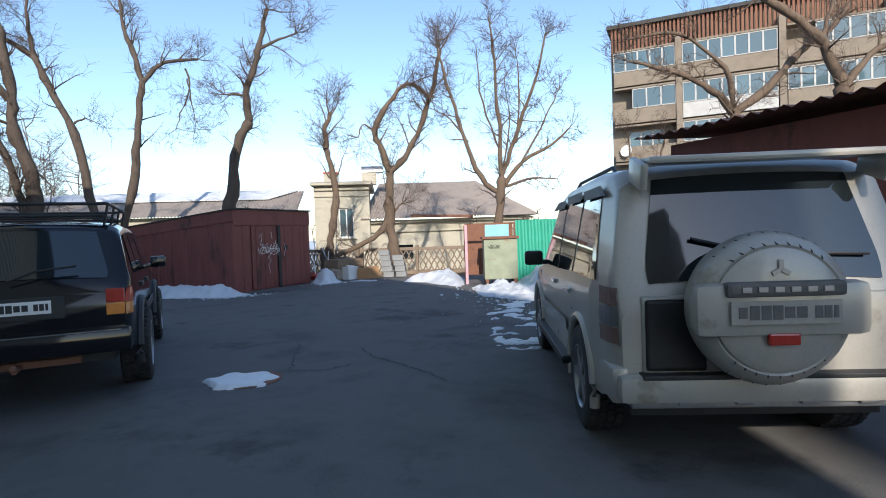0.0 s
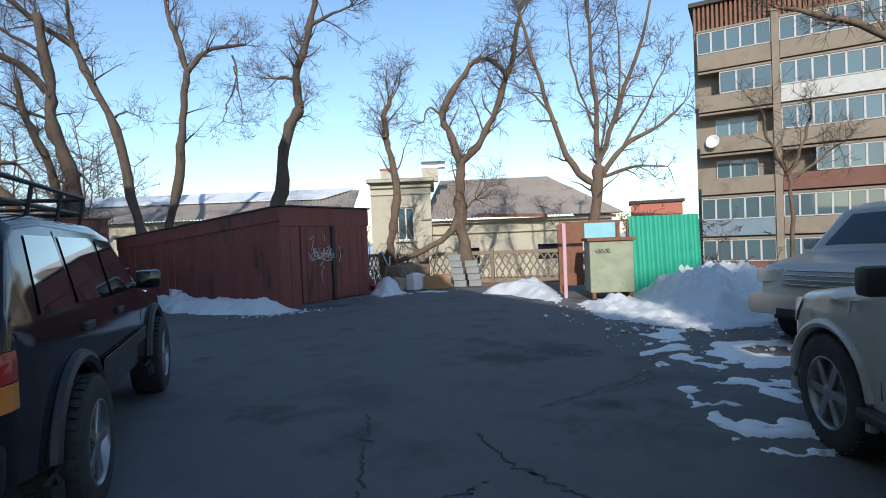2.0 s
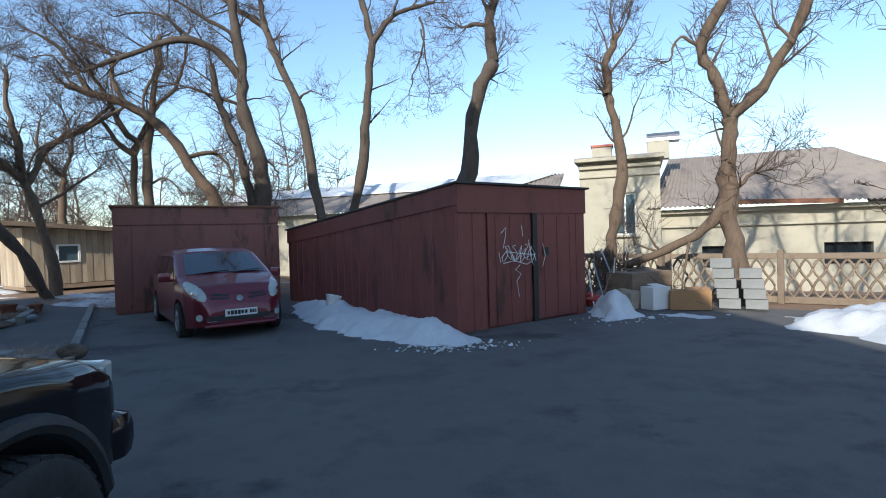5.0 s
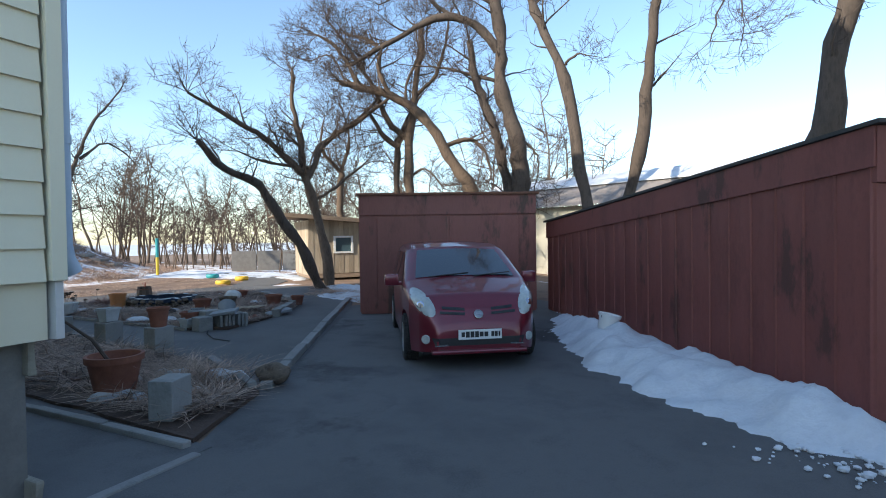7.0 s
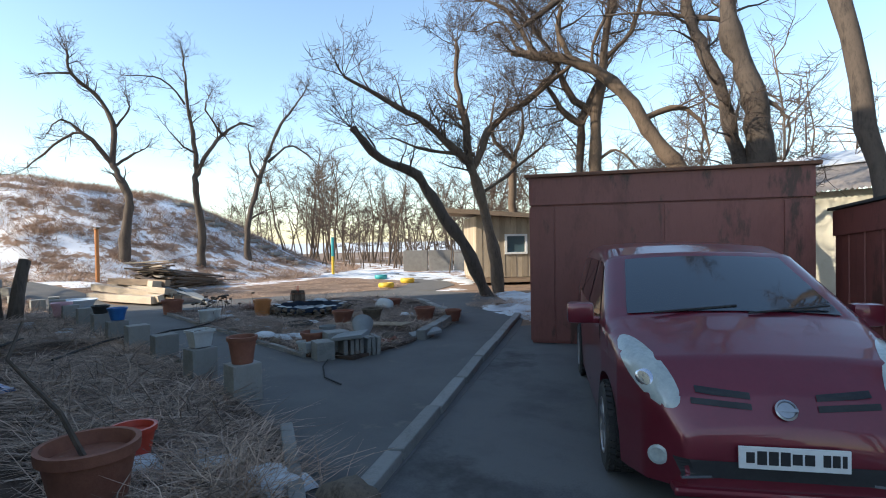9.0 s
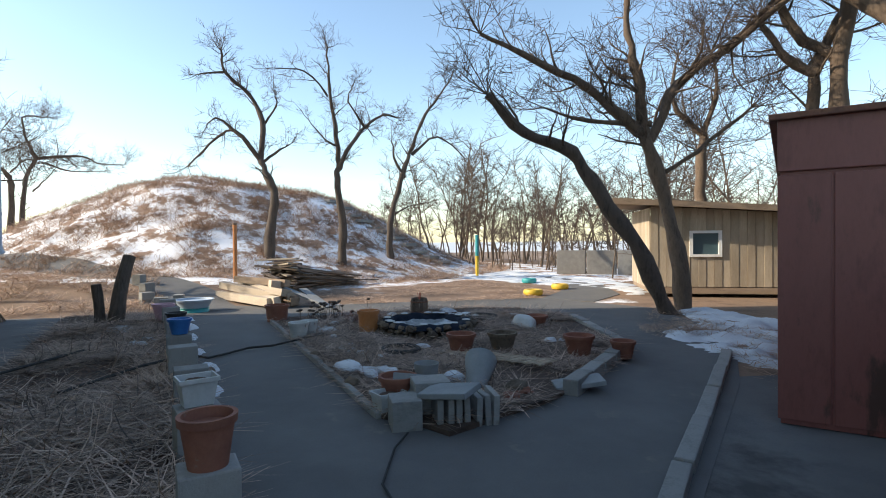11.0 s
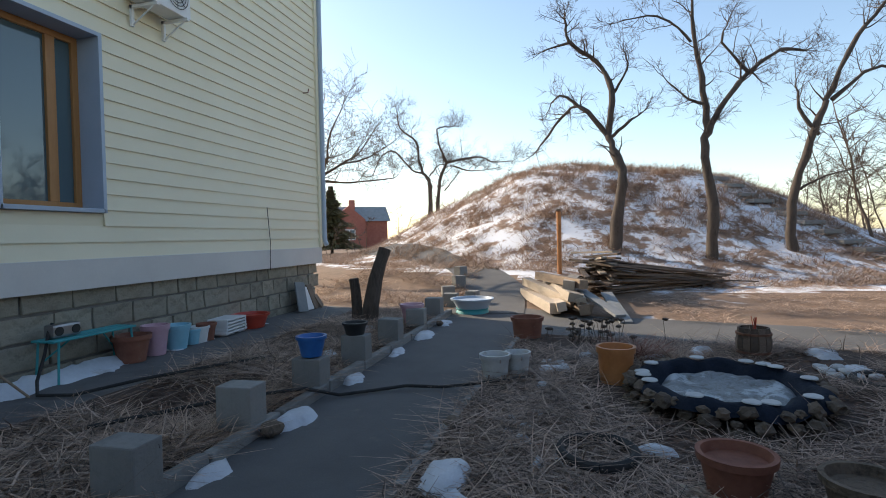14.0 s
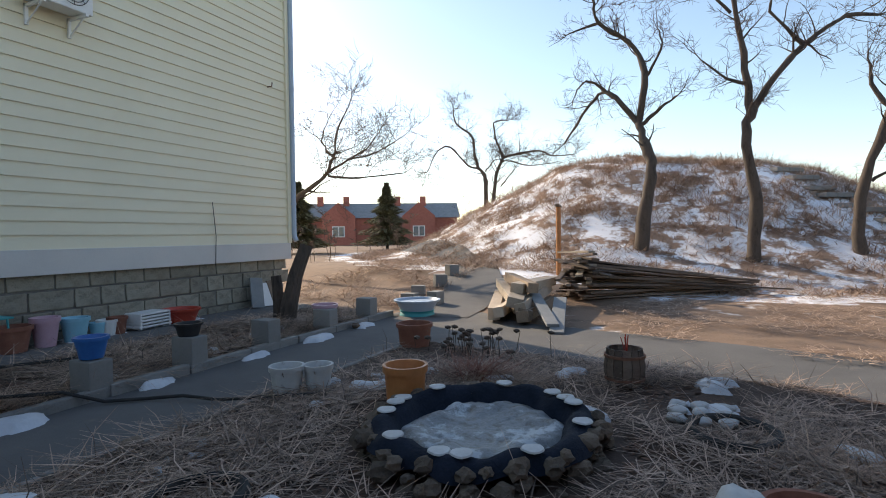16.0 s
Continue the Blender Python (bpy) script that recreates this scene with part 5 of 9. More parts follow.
TREES = [
    (2.29, 21.99, 0, [
        (0.24, 0.17, [(0.0, 0.0, -0.3), (0.0, 0.0, 2.21), (0.23, -0.09, 3.3), (0.49, -0.19, 5.2), (0.95, -0.38, 6.09)]),
        (0.15, 0.08, [(0.95, -0.38, 6.09), (0.87, -0.35, 7.18), (1.22, -0.49, 8.25), (1.44, -0.58, 9.23), (1.74, -0.71, 10.38)]),
        (0.06, 0.03, [(0.91, -0.37, 7.0), (0.5, -0.2, 7.16), (0.16, -0.06, 7.12)]),
        (0.08, 0.03, [(1.24, -0.5, 8.7), (1.85, -0.75, 9.12), (2.71, -1.1, 9.44)]),
    ]),
    (-1.42, 27.6, 0, [
        (0.206, 0.13, [(0.0, 0.0, -0.3), (0.0, 0.0, 2.01), (0.55, -0.23, 4.66), (0.77, -0.31, 6.86), (1.04, -0.42, 8.83)]),
        (0.13, 0.054, [(1.04, -0.42, 8.83), (0.74, -0.3, 10.17), (0.43, -0.17, 11.28), (0.29, -0.12, 12.6)]),
        (0.119, 0.054, [(1.04, -0.42, 8.83), (1.74, -0.71, 9.57), (2.46, -1.0, 9.76), (3.29, -1.33, 9.82)]),
        (0.043, 0.016, [(2.76, -1.12, 9.41), (2.92, -1.18, 8.52), (2.56, -1.04, 7.66), (2.31, -0.94, 6.78)]),
        (0.033, 0.011, [(2.83, -1.15, 8.96), (2.98, -1.22, 7.86), (3.04, -1.24, 6.75)]),
    ]),
    (-2.08, 26.2, 0, [
        (0.214, 0.118, [(0.0, 0.0, -0.3), (0.0, 0.0, 1.57), (-0.26, 0.11, 2.84), (-0.86, 0.34, 6.19), (-1.62, 0.65, 8.08), (-2.12, 0.86, 9.34)]),
        (0.128, 0.064, [(-2.12, 0.86, 9.34), (-3.04, 1.24, 10.01), (-3.95, 1.6, 10.86), (-4.85, 1.97, 11.93)]),
        (0.107, 0.043, [(-2.12, 0.86, 9.34), (-2.26, 0.92, 10.37), (-2.26, 0.92, 12.01)]),
        (0.043, 0.011, [(-0.83, 0.33, 6.6), (-0.44, 0.17, 6.79), (-0.15, 0.05, 6.68)]),
    ]),
    (-4.41, 26.96, 0, [
        (0.3, 0.15, [(0.0, 0.0, -0.3), (-0.03, -0.01, 1.5), (0.0, 0.0, 2.77), (-0.01, 0.0, 3.77), (-0.16, -0.05, 4.9), (-0.54, -0.17, 6.19), (-0.52, -0.17, 7.45), (-0.69, -0.22, 8.86), (-0.8, -0.26, 10.27)]),
        (0.15, 0.05, [(-0.61, -0.2, 7.46), (-1.25, -0.4, 8.25), (-2.05, -0.65, 8.6), (-2.87, -0.92, 8.41), (-3.7, -1.18, 7.98), (-4.53, -1.45, 7.58), (-5.15, -1.65, 7.25)]),
        (0.2, 0.1, [(-0.1, 0.0, -0.2), (-0.31, -0.1, 2.36), (-0.46, -0.15, 3.78), (-0.9, -0.29, 5.49), (-1.31, -0.42, 6.63), (-1.46, -0.47, 7.77)]),
        (0.06, 0.02, [(-0.67, -0.22, 6.47), (-1.55, -0.49, 6.78), (-2.36, -0.75, 7.02), (-3.17, -1.01, 7.12)]),
        (0.07, 0.03, [(-0.69, -0.22, 8.86), (-1.49, -0.48, 9.31), (-2.56, -0.82, 9.91), (-3.5, -1.12, 10.37)]),
        (0.06, 0.02, [(-2.05, -0.65, 8.6), (-2.72, -0.87, 9.22), (-3.39, -1.08, 9.38), (-4.22, -1.35, 9.13)]),
        (0.05, 0.015, [(-0.17, -0.05, 4.76), (0.36, 0.12, 4.32), (0.56, 0.18, 3.89), (0.41, 0.13, 3.19)]),
    ]),
    (6.2, 21.4, 0, [
        (0.175, 0.11, [(-0.07, 0.02, -0.3), (-0.12, 0.04, 0.79), (0.02, -0.01, 1.71), (0.23, -0.07, 2.99), (0.11, -0.03, 4.28), (-0.06, 0.02, 5.11)]),
        (0.12, 0.07, [(-0.06, 0.02, 5.11), (-0.08, 0.02, 5.93), (0.21, -0.06, 6.65)]),
    ]),
    (7.8, 18.7, 0, [
        (0.22, 0.15, [(0.33, -0.15, -0.4), (0.1, -0.05, 0.6), (-0.06, 0.03, 1.59), (-0.09, 0.04, 2.41), (-0.05, 0.03, 3.39), (-0.06, 0.03, 3.92)]),
        (0.13, 0.06, [(-0.06, 0.03, 3.92), (-0.27, 0.13, 4.79), (-0.49, 0.23, 5.5), (0.01, -0.01, 6.47), (0.67, -0.32, 7.2), (1.41, -0.66, 6.67)]),
        (0.13, 0.06, [(-0.06, 0.03, 3.92), (0.45, -0.21, 4.42), (0.92, -0.44, 5.28), (1.33, -0.62, 6.38), (1.65, -0.78, 7.48), (1.83, -0.86, 8.42)]),
        (0.12, 0.08, [(-0.09, 0.04, 2.5), (-0.35, 0.16, 1.77), (-1.15, 0.54, 1.18), (-1.99, 0.94, 0.82)]),
        (0.05, 0.03, [(-0.02, 0.01, 2.38), (0.34, -0.16, 2.72)]),
        (0.04, 0.02, [(-0.54, 0.25, 5.46), (-0.9, 0.42, 5.72), (-1.07, 0.5, 5.25)]),
    ]),
    (10.62, 15.8, 0, [
        (0.196, 0.145, [(0.0, 0.0, -0.4), (0.02, 0.0, 1.1), (0.09, -0.04, 2.51), (0.17, -0.07, 3.43)]),
        (0.102, 0.036, [(0.12, -0.05, 2.82), (-0.54, 0.22, 3.46), (-1.05, 0.43, 5.02), (-1.56, 0.63, 6.72), (-1.8, 0.73, 7.95)]),
        (0.087, 0.029, [(0.17, -0.07, 3.43), (0.12, -0.05, 5.27), (0.03, -0.01, 7.56), (-0.07, 0.03, 8.77)]),
        (0.087, 0.029, [(0.17, -0.07, 3.43), (0.65, -0.26, 4.79), (1.28, -0.52, 6.58), (1.76, -0.72, 8.38)]),
        (0.087, 0.022, [(0.12, -0.05, 2.97), (0.9, -0.37, 4.01), (1.92, -0.79, 4.57), (2.51, -1.03, 5.16)]),
        (0.058, 0.015, [(0.31, -0.12, 3.12), (1.17, -0.48, 3.38), (2.02, -0.83, 3.34)]),
        (0.044, 0.015, [(0.09, -0.04, 4.51), (-0.38, 0.15, 6.06), (-0.53, 0.22, 7.59)]),
        (0.044, 0.015, [(0.64, -0.26, 4.63), (0.87, -0.36, 6.3), (0.75, -0.31, 7.83)]),
        (0.036, 0.015, [(0.9, -0.37, 4.01), (1.66, -0.68, 5.5), (2.2, -0.89, 6.54)]),
        (0.036, 0.011, [(-0.92, 0.38, 4.71), (-1.46, 0.6, 5.5), (-1.95, 0.79, 5.83)]),
        (0.036, 0.011, [(0.2, -0.09, 3.58), (0.45, -0.18, 5.25), (0.36, -0.15, 6.93)]),
    ]),
    (-10.66, 25.18, 0, [
        (0.2, 0.1, [(0.0, 0.0, -0.3), (-0.3, -0.56, 1.14), (-0.75, -1.37, 2.54), (-1.02, -1.87, 3.36), (-1.47, -2.69, 3.77), (-1.84, -3.37, 4.56)]),
    ]),
    (-11.06, 25.98, 0, [
        (0.2, 0.15, [(0.0, 0.0, -0.3), (-0.06, -0.11, 1.35), (-0.26, -0.48, 2.97), (-0.41, -0.75, 3.84)]),
        (0.15, 0.05, [(-0.41, -0.75, 3.84), (-0.7, -1.29, 4.34), (-1.06, -1.94, 4.96), (-1.53, -2.81, 5.46), (-2.13, -3.89, 6.09)]),
        (0.15, 0.06, [(-0.41, -0.75, 3.84), (-0.47, -0.86, 4.95), (-0.58, -1.07, 6.06), (-0.58, -1.06, 7.29)]),
        (0.14, 0.05, [(-0.35, -0.64, 3.71), (-0.05, -0.1, 4.94), (0.49, 0.88, 5.79), (0.96, 1.75, 6.77)]),
        (0.08, 0.02, [(-0.35, -0.64, 4.08), (-1.0, -1.84, 4.16), (-1.48, -2.7, 4.48)]),
        (0.08, 0.03, [(-0.23, -0.43, 2.97), (0.13, 0.22, 3.46), (0.72, 1.31, 4.43)]),
    ]),
    (-6.9, 28.4, 0, [
        (0.26, 0.1, [(0.5, 0.2, -0.3), (0.43, 0.19, 2.0), (0.17, 0.07, 3.36), (-0.54, -0.23, 4.57), (-1.38, -0.59, 6.0), (-2.37, -1.02, 6.71), (-3.36, -1.45, 7.03), (-4.07, -1.75, 7.26)]),
        (0.09, 0.03, [(-3.36, -1.45, 7.03), (-3.91, -1.68, 8.04), (-4.31, -1.86, 8.67), (-4.87, -2.1, 8.97)]),
        (0.1, 0.03, [(-2.37, -1.02, 6.71), (-2.78, -1.2, 7.58), (-2.76, -1.19, 8.51), (-3.88, -1.67, 8.98)]),
        (0.09, 0.03, [(-0.68, -0.29, 4.88), (0.2, 0.09, 5.11), (0.71, 0.3, 4.55), (0.84, 0.36, 3.75)]),
        (0.07, 0.02, [(-1.38, -0.59, 6.0), (-1.94, -0.83, 6.79), (-1.48, -0.64, 8.05), (-1.59, -0.69, 9.3)]),
        (0.07, 0.02, [(-2.37, -1.02, 6.71), (-3.68, -1.58, 5.7), (-4.83, -2.08, 5.01), (-5.13, -2.21, 4.15)]),
        (0.05, 0.02, [(-3.36, -1.45, 7.03), (-3.92, -1.69, 7.42), (-4.33, -1.86, 8.2), (-5.03, -2.17, 8.04)]),
    ]),
    (-8.57, 28.6, 0, [
        (0.2, 0.1, [(-0.6, -0.3, -0.3), (-0.59, -0.31, 1.9), (-0.56, -0.29, 3.39), (-0.52, -0.27, 5.2), (-0.37, -0.19, 6.84), (-0.12, -0.06, 8.48), (-0.02, -0.01, 9.63)]),
        (0.12, 0.05, [(-0.55, -0.28, 5.28), (-1.25, -0.65, 6.01), (-1.65, -0.85, 7.14), (-1.99, -1.03, 7.86)]),
        (0.08, 0.03, [(-0.37, -0.19, 6.84), (0.37, 0.19, 7.67), (0.69, 0.35, 8.83), (0.85, 0.44, 9.83)]),
        (0.07, 0.03, [(-1.99, -1.03, 7.86), (-2.6, -1.34, 8.9), (-3.14, -1.62, 9.68)]),
        (0.06, 0.02, [(-0.55, -0.28, 3.88), (0.01, 0.0, 4.21), (0.58, 0.3, 3.54)]),
    ]),
    (-12.81, 29.1, 0, [
        (0.2, 0.12, [(0.0, 0.0, -0.3), (0.0, 0.0, 1.92), (-0.02, -0.04, 3.64), (0.01, 0.03, 4.42)]),
        (0.1, 0.03, [(0.01, 0.03, 4.42), (0.2, 0.38, 5.81), (0.05, 0.11, 7.05)]),
        (0.1, 0.03, [(0.01, 0.03, 4.42), (-0.4, -0.72, 5.36), (-0.32, -0.58, 6.6)]),
    ]),
    (-9.51, 28.15, 0, [
        (0.14, 0.1, [(0.0, 0.0, -0.3), (0.0, 0.0, 3.02), (0.0, 0.0, 5.06)]),
        (0.12, 0.04, [(0.0, 0.0, 5.06), (-0.35, -0.63, 5.55), (-0.58, -1.05, 6.27)]),
        (0.14, 0.05, [(0.0, 0.0, 5.06), (0.23, 0.42, 6.14), (0.52, 0.95, 7.09)]),
    ]),
    (-25.45, 19.8, 0.45, [
        (0.27, 0.17, [(0.0, 0.0, -0.3), (-0.1, 0.2, 1.2), (-0.22, 0.38, 2.44), (-0.5, 0.15, 3.3), (-0.88, -0.06, 4.0)]),
        (0.16, 0.06, [(-0.88, -0.06, 4.0), (-1.3, 0.14, 5.7), (-1.5, -0.46, 6.87), (-1.2, -1.3, 7.55), (-1.0, -1.5, 8.3)]),
        (0.07, 0.03, [(-1.2, -1.3, 7.55), (-1.1, -2.3, 7.3)]),
        (0.12, 0.04, [(-0.88, -0.1, 4.0), (-0.9, -1.0, 5.1), (-1.4, -1.66, 4.88), (-2.2, -2.7, 3.76)]),
        (0.1, 0.03, [(-0.8, 0.0, 3.9), (-0.7, 0.6, 4.4), (-0.6, 1.1, 4.7)]),
        (0.08, 0.02, [(-1.3, 0.1, 5.5), (-1.0, 0.6, 6.3), (-1.0, 0.5, 7.0)]),
        (0.08, 0.02, [(-0.9, -0.8, 4.9), (-1.0, -1.7, 5.6), (-1.1, -2.2, 5.0)]),
    ]),
    (-25.37, 22.82, 0.3, [
        (0.25, 0.16, [(0.0, 0.0, -0.3), (-0.03, 0.08, 1.74), (0.06, -0.16, 3.62), (-0.03, 0.08, 4.29)]),
        (0.14, 0.05, [(0.01, -0.03, 4.12), (0.08, -0.24, 5.82), (0.17, -0.47, 7.33), (0.2, -0.55, 9.0)]),
        (0.15, 0.05, [(-0.03, 0.08, 4.29), (-0.29, 0.8, 5.46), (-0.52, 1.44, 6.12), (-0.87, 2.4, 6.77), (-1.16, 3.19, 6.76)]),
        (0.08, 0.02, [(0.03, -0.08, 4.97), (0.23, -0.64, 5.15), (0.52, -1.43, 5.84)]),
        (0.07, 0.02, [(0.18, -0.51, 7.0), (0.58, -1.59, 7.77), (1.04, -2.86, 7.55)]),
        (0.08, 0.02, [(-0.47, 1.28, 6.04), (-0.18, 0.48, 6.98), (-0.23, 0.64, 7.64)]),
    ]),
    (-26.7, 25.66, 0.0, [
        (0.21, 0.13, [(0.0, 0.0, -0.3), (0.0, 0.01, 1.56), (-0.03, 0.6, 3.61), (-0.05, 1.06, 4.96)]),
        (0.12, 0.04, [(-0.05, 1.06, 4.96), (-0.08, 1.99, 6.99), (-0.12, 2.9, 8.11), (-0.15, 3.59, 9.23)]),
        (0.1, 0.03, [(-0.04, 0.82, 3.83), (-0.01, 0.26, 4.75), (-0.01, 0.16, 5.66)]),
        (0.1, 0.03, [(-0.05, 1.18, 4.96), (-0.11, 2.66, 5.96), (-0.18, 4.25, 5.03)]),
        (0.07, 0.02, [(-0.01, 0.24, 2.02), (-0.05, 1.04, 2.46), (-0.09, 2.07, 2.67)]),
    ]),
    (15.26, 9.97, 0, [
        (0.22, 0.16, [(0.0, 0.0, -0.3), (0.0, 0.0, 1.44), (-0.02, 0.01, 4.38), (-0.05, 0.02, 4.8)]),
        (0.12, 0.05, [(-0.05, 0.02, 4.8), (-0.6, 0.31, 5.49), (-1.48, 0.78, 6.02), (-2.65, 1.4, 6.4)]),
        (0.14, 0.08, [(-0.05, 0.02, 4.8), (0.74, -0.39, 5.35), (1.49, -0.79, 6.24), (1.94, -1.03, 6.71)]),
        (0.1, 0.04, [(1.94, -1.03, 6.71), (2.69, -1.43, 7.35), (3.3, -1.75, 8.48)]),
        (0.08, 0.03, [(-0.01, 0.01, 4.96), (-0.29, 0.15, 6.14), (-1.45, 0.77, 7.18), (-2.78, 1.47, 7.07)]),
    ]),
    (16.99, 7.95, 0, [
        (0.24, 0.2, [(0.0, 0.0, -0.3), (0.0, 0.0, 1.34), (0.0, 0.0, 4.65), (-0.01, 0.01, 5.43)]),
        (0.16, 0.09, [(-0.01, 0.01, 5.43), (-0.49, 0.26, 6.54), (-1.24, 0.66, 7.35), (-2.2, 1.17, 8.0)]),
        (0.12, 0.05, [(-0.02, 0.01, 5.27), (0.69, -0.36, 6.18), (1.53, -0.81, 6.61)]),
        (0.08, 0.03, [(-0.56, 0.3, 6.54), (-0.26, 0.14, 7.46), (0.16, -0.08, 8.37)]),
    ]),
    (15.05, 13.02, -1.5, [
        (0.06, 0.05, [(0.0, 0.0, -0.3), (0.0, 0.0, 1.69), (-0.04, 0.01, 2.87)]),
        (0.05, 0.02, [(-0.04, 0.01, 2.87), (-0.55, 0.22, 3.91), (-0.67, 0.27, 4.65)]),
        (0.05, 0.02, [(-0.04, 0.01, 2.87), (0.39, -0.16, 3.87), (0.55, -0.23, 4.74)]),
        (0.04, 0.02, [(-0.04, 0.01, 2.72), (0.78, -0.32, 3.27), (1.34, -0.55, 3.68)]),
    ]),
    (-43.0, 7.2, 1.0, [
        (0.34, 0.22, [(-0.49, 1.25, -0.3), (-0.5, 1.26, 3.8), (-0.47, 1.21, 4.7), (-0.29, 0.75, 5.3)]),
        (0.2, 0.08, [(-0.29, 0.75, 5.3), (-0.21, 0.55, 6.33), (-0.15, 0.39, 7.47), (0.24, -0.6, 8.4), (0.31, -0.8, 9.43)]),
        (0.18, 0.06, [(-0.33, 0.85, 5.23), (-0.04, 0.11, 5.43), (0.37, -0.94, 6.7), (0.7, -1.79, 6.49), (1.01, -2.56, 5.02)]),
        (0.3, 0.18, [(-0.66, 1.7, -0.3), (-0.72, 1.84, 4.03), (-0.96, 2.45, 5.95)]),
        (0.2, 0.06, [(-0.96, 2.45, 5.95), (-0.8, 2.03, 6.98), (-0.72, 1.84, 8.34), (-1.14, 2.89, 8.55)]),
        (0.2, 0.05, [(-0.96, 2.45, 5.95), (-1.29, 3.29, 6.16), (-1.87, 4.77, 6.36), (-2.2, 5.6, 6.0), (-2.78, 7.07, 6.08)]),
        (0.12, 0.04, [(-0.5, 1.27, 4.95), (-0.71, 1.81, 5.73), (-0.96, 2.45, 5.84)]),
        (0.12, 0.04, [(-1.13, 2.87, 5.71), (-1.62, 4.13, 5.35), (-2.28, 5.81, 5.54)]),
        (0.1, 0.03, [(-0.87, 2.22, 3.91), (-1.12, 2.86, 4.69), (-1.33, 3.39, 5.48)]),
    ]),
    (-21.57, 9.91, 0.3, [
        (0.13, 0.09, [(0.7, -0.8, -0.3), (0.6, -0.7, 1.0), (0.19, -0.24, 1.97), (-0.03, 0.03, 2.33), (-0.51, 0.63, 2.96)]),
        (0.08, 0.02, [(-0.51, 0.63, 2.96), (-0.71, 0.88, 3.59), (-0.75, 0.93, 4.27), (-1.06, 1.31, 5.44)]),
        (0.07, 0.02, [(-0.51, 0.63, 2.96), (-0.97, 1.2, 3.5), (-1.44, 1.78, 3.67), (-1.99, 2.45, 4.18)]),
        (0.06, 0.02, [(-0.58, 0.71, 2.96), (-1.16, 1.44, 2.92), (-2.15, 2.65, 3.11)]),
        (0.05, 0.02, [(-0.71, 0.88, 3.54), (-0.46, 0.57, 4.05), (-0.6, 0.74, 4.78)]),
        (0.05, 0.02, [(-0.97, 1.2, 3.5), (-1.37, 1.7, 3.88), (-1.65, 2.04, 4.53)]),
    ]),

]
for k, spec in enumerate(TREES):
    pale = k in (4, 5, 6, 8, 9, 10, 11, 12, 16, 17, 18)
    bare_tree(spec, 40 + k, PALEBARK if pale else BARK, 2.7 if k in (3, 4, 5, 6, 7, 8, 9, 10) else 2.5, 0.95 if k == 6 else 1.3 if k < 13 else 1.4 if k > 18 else 1.0)


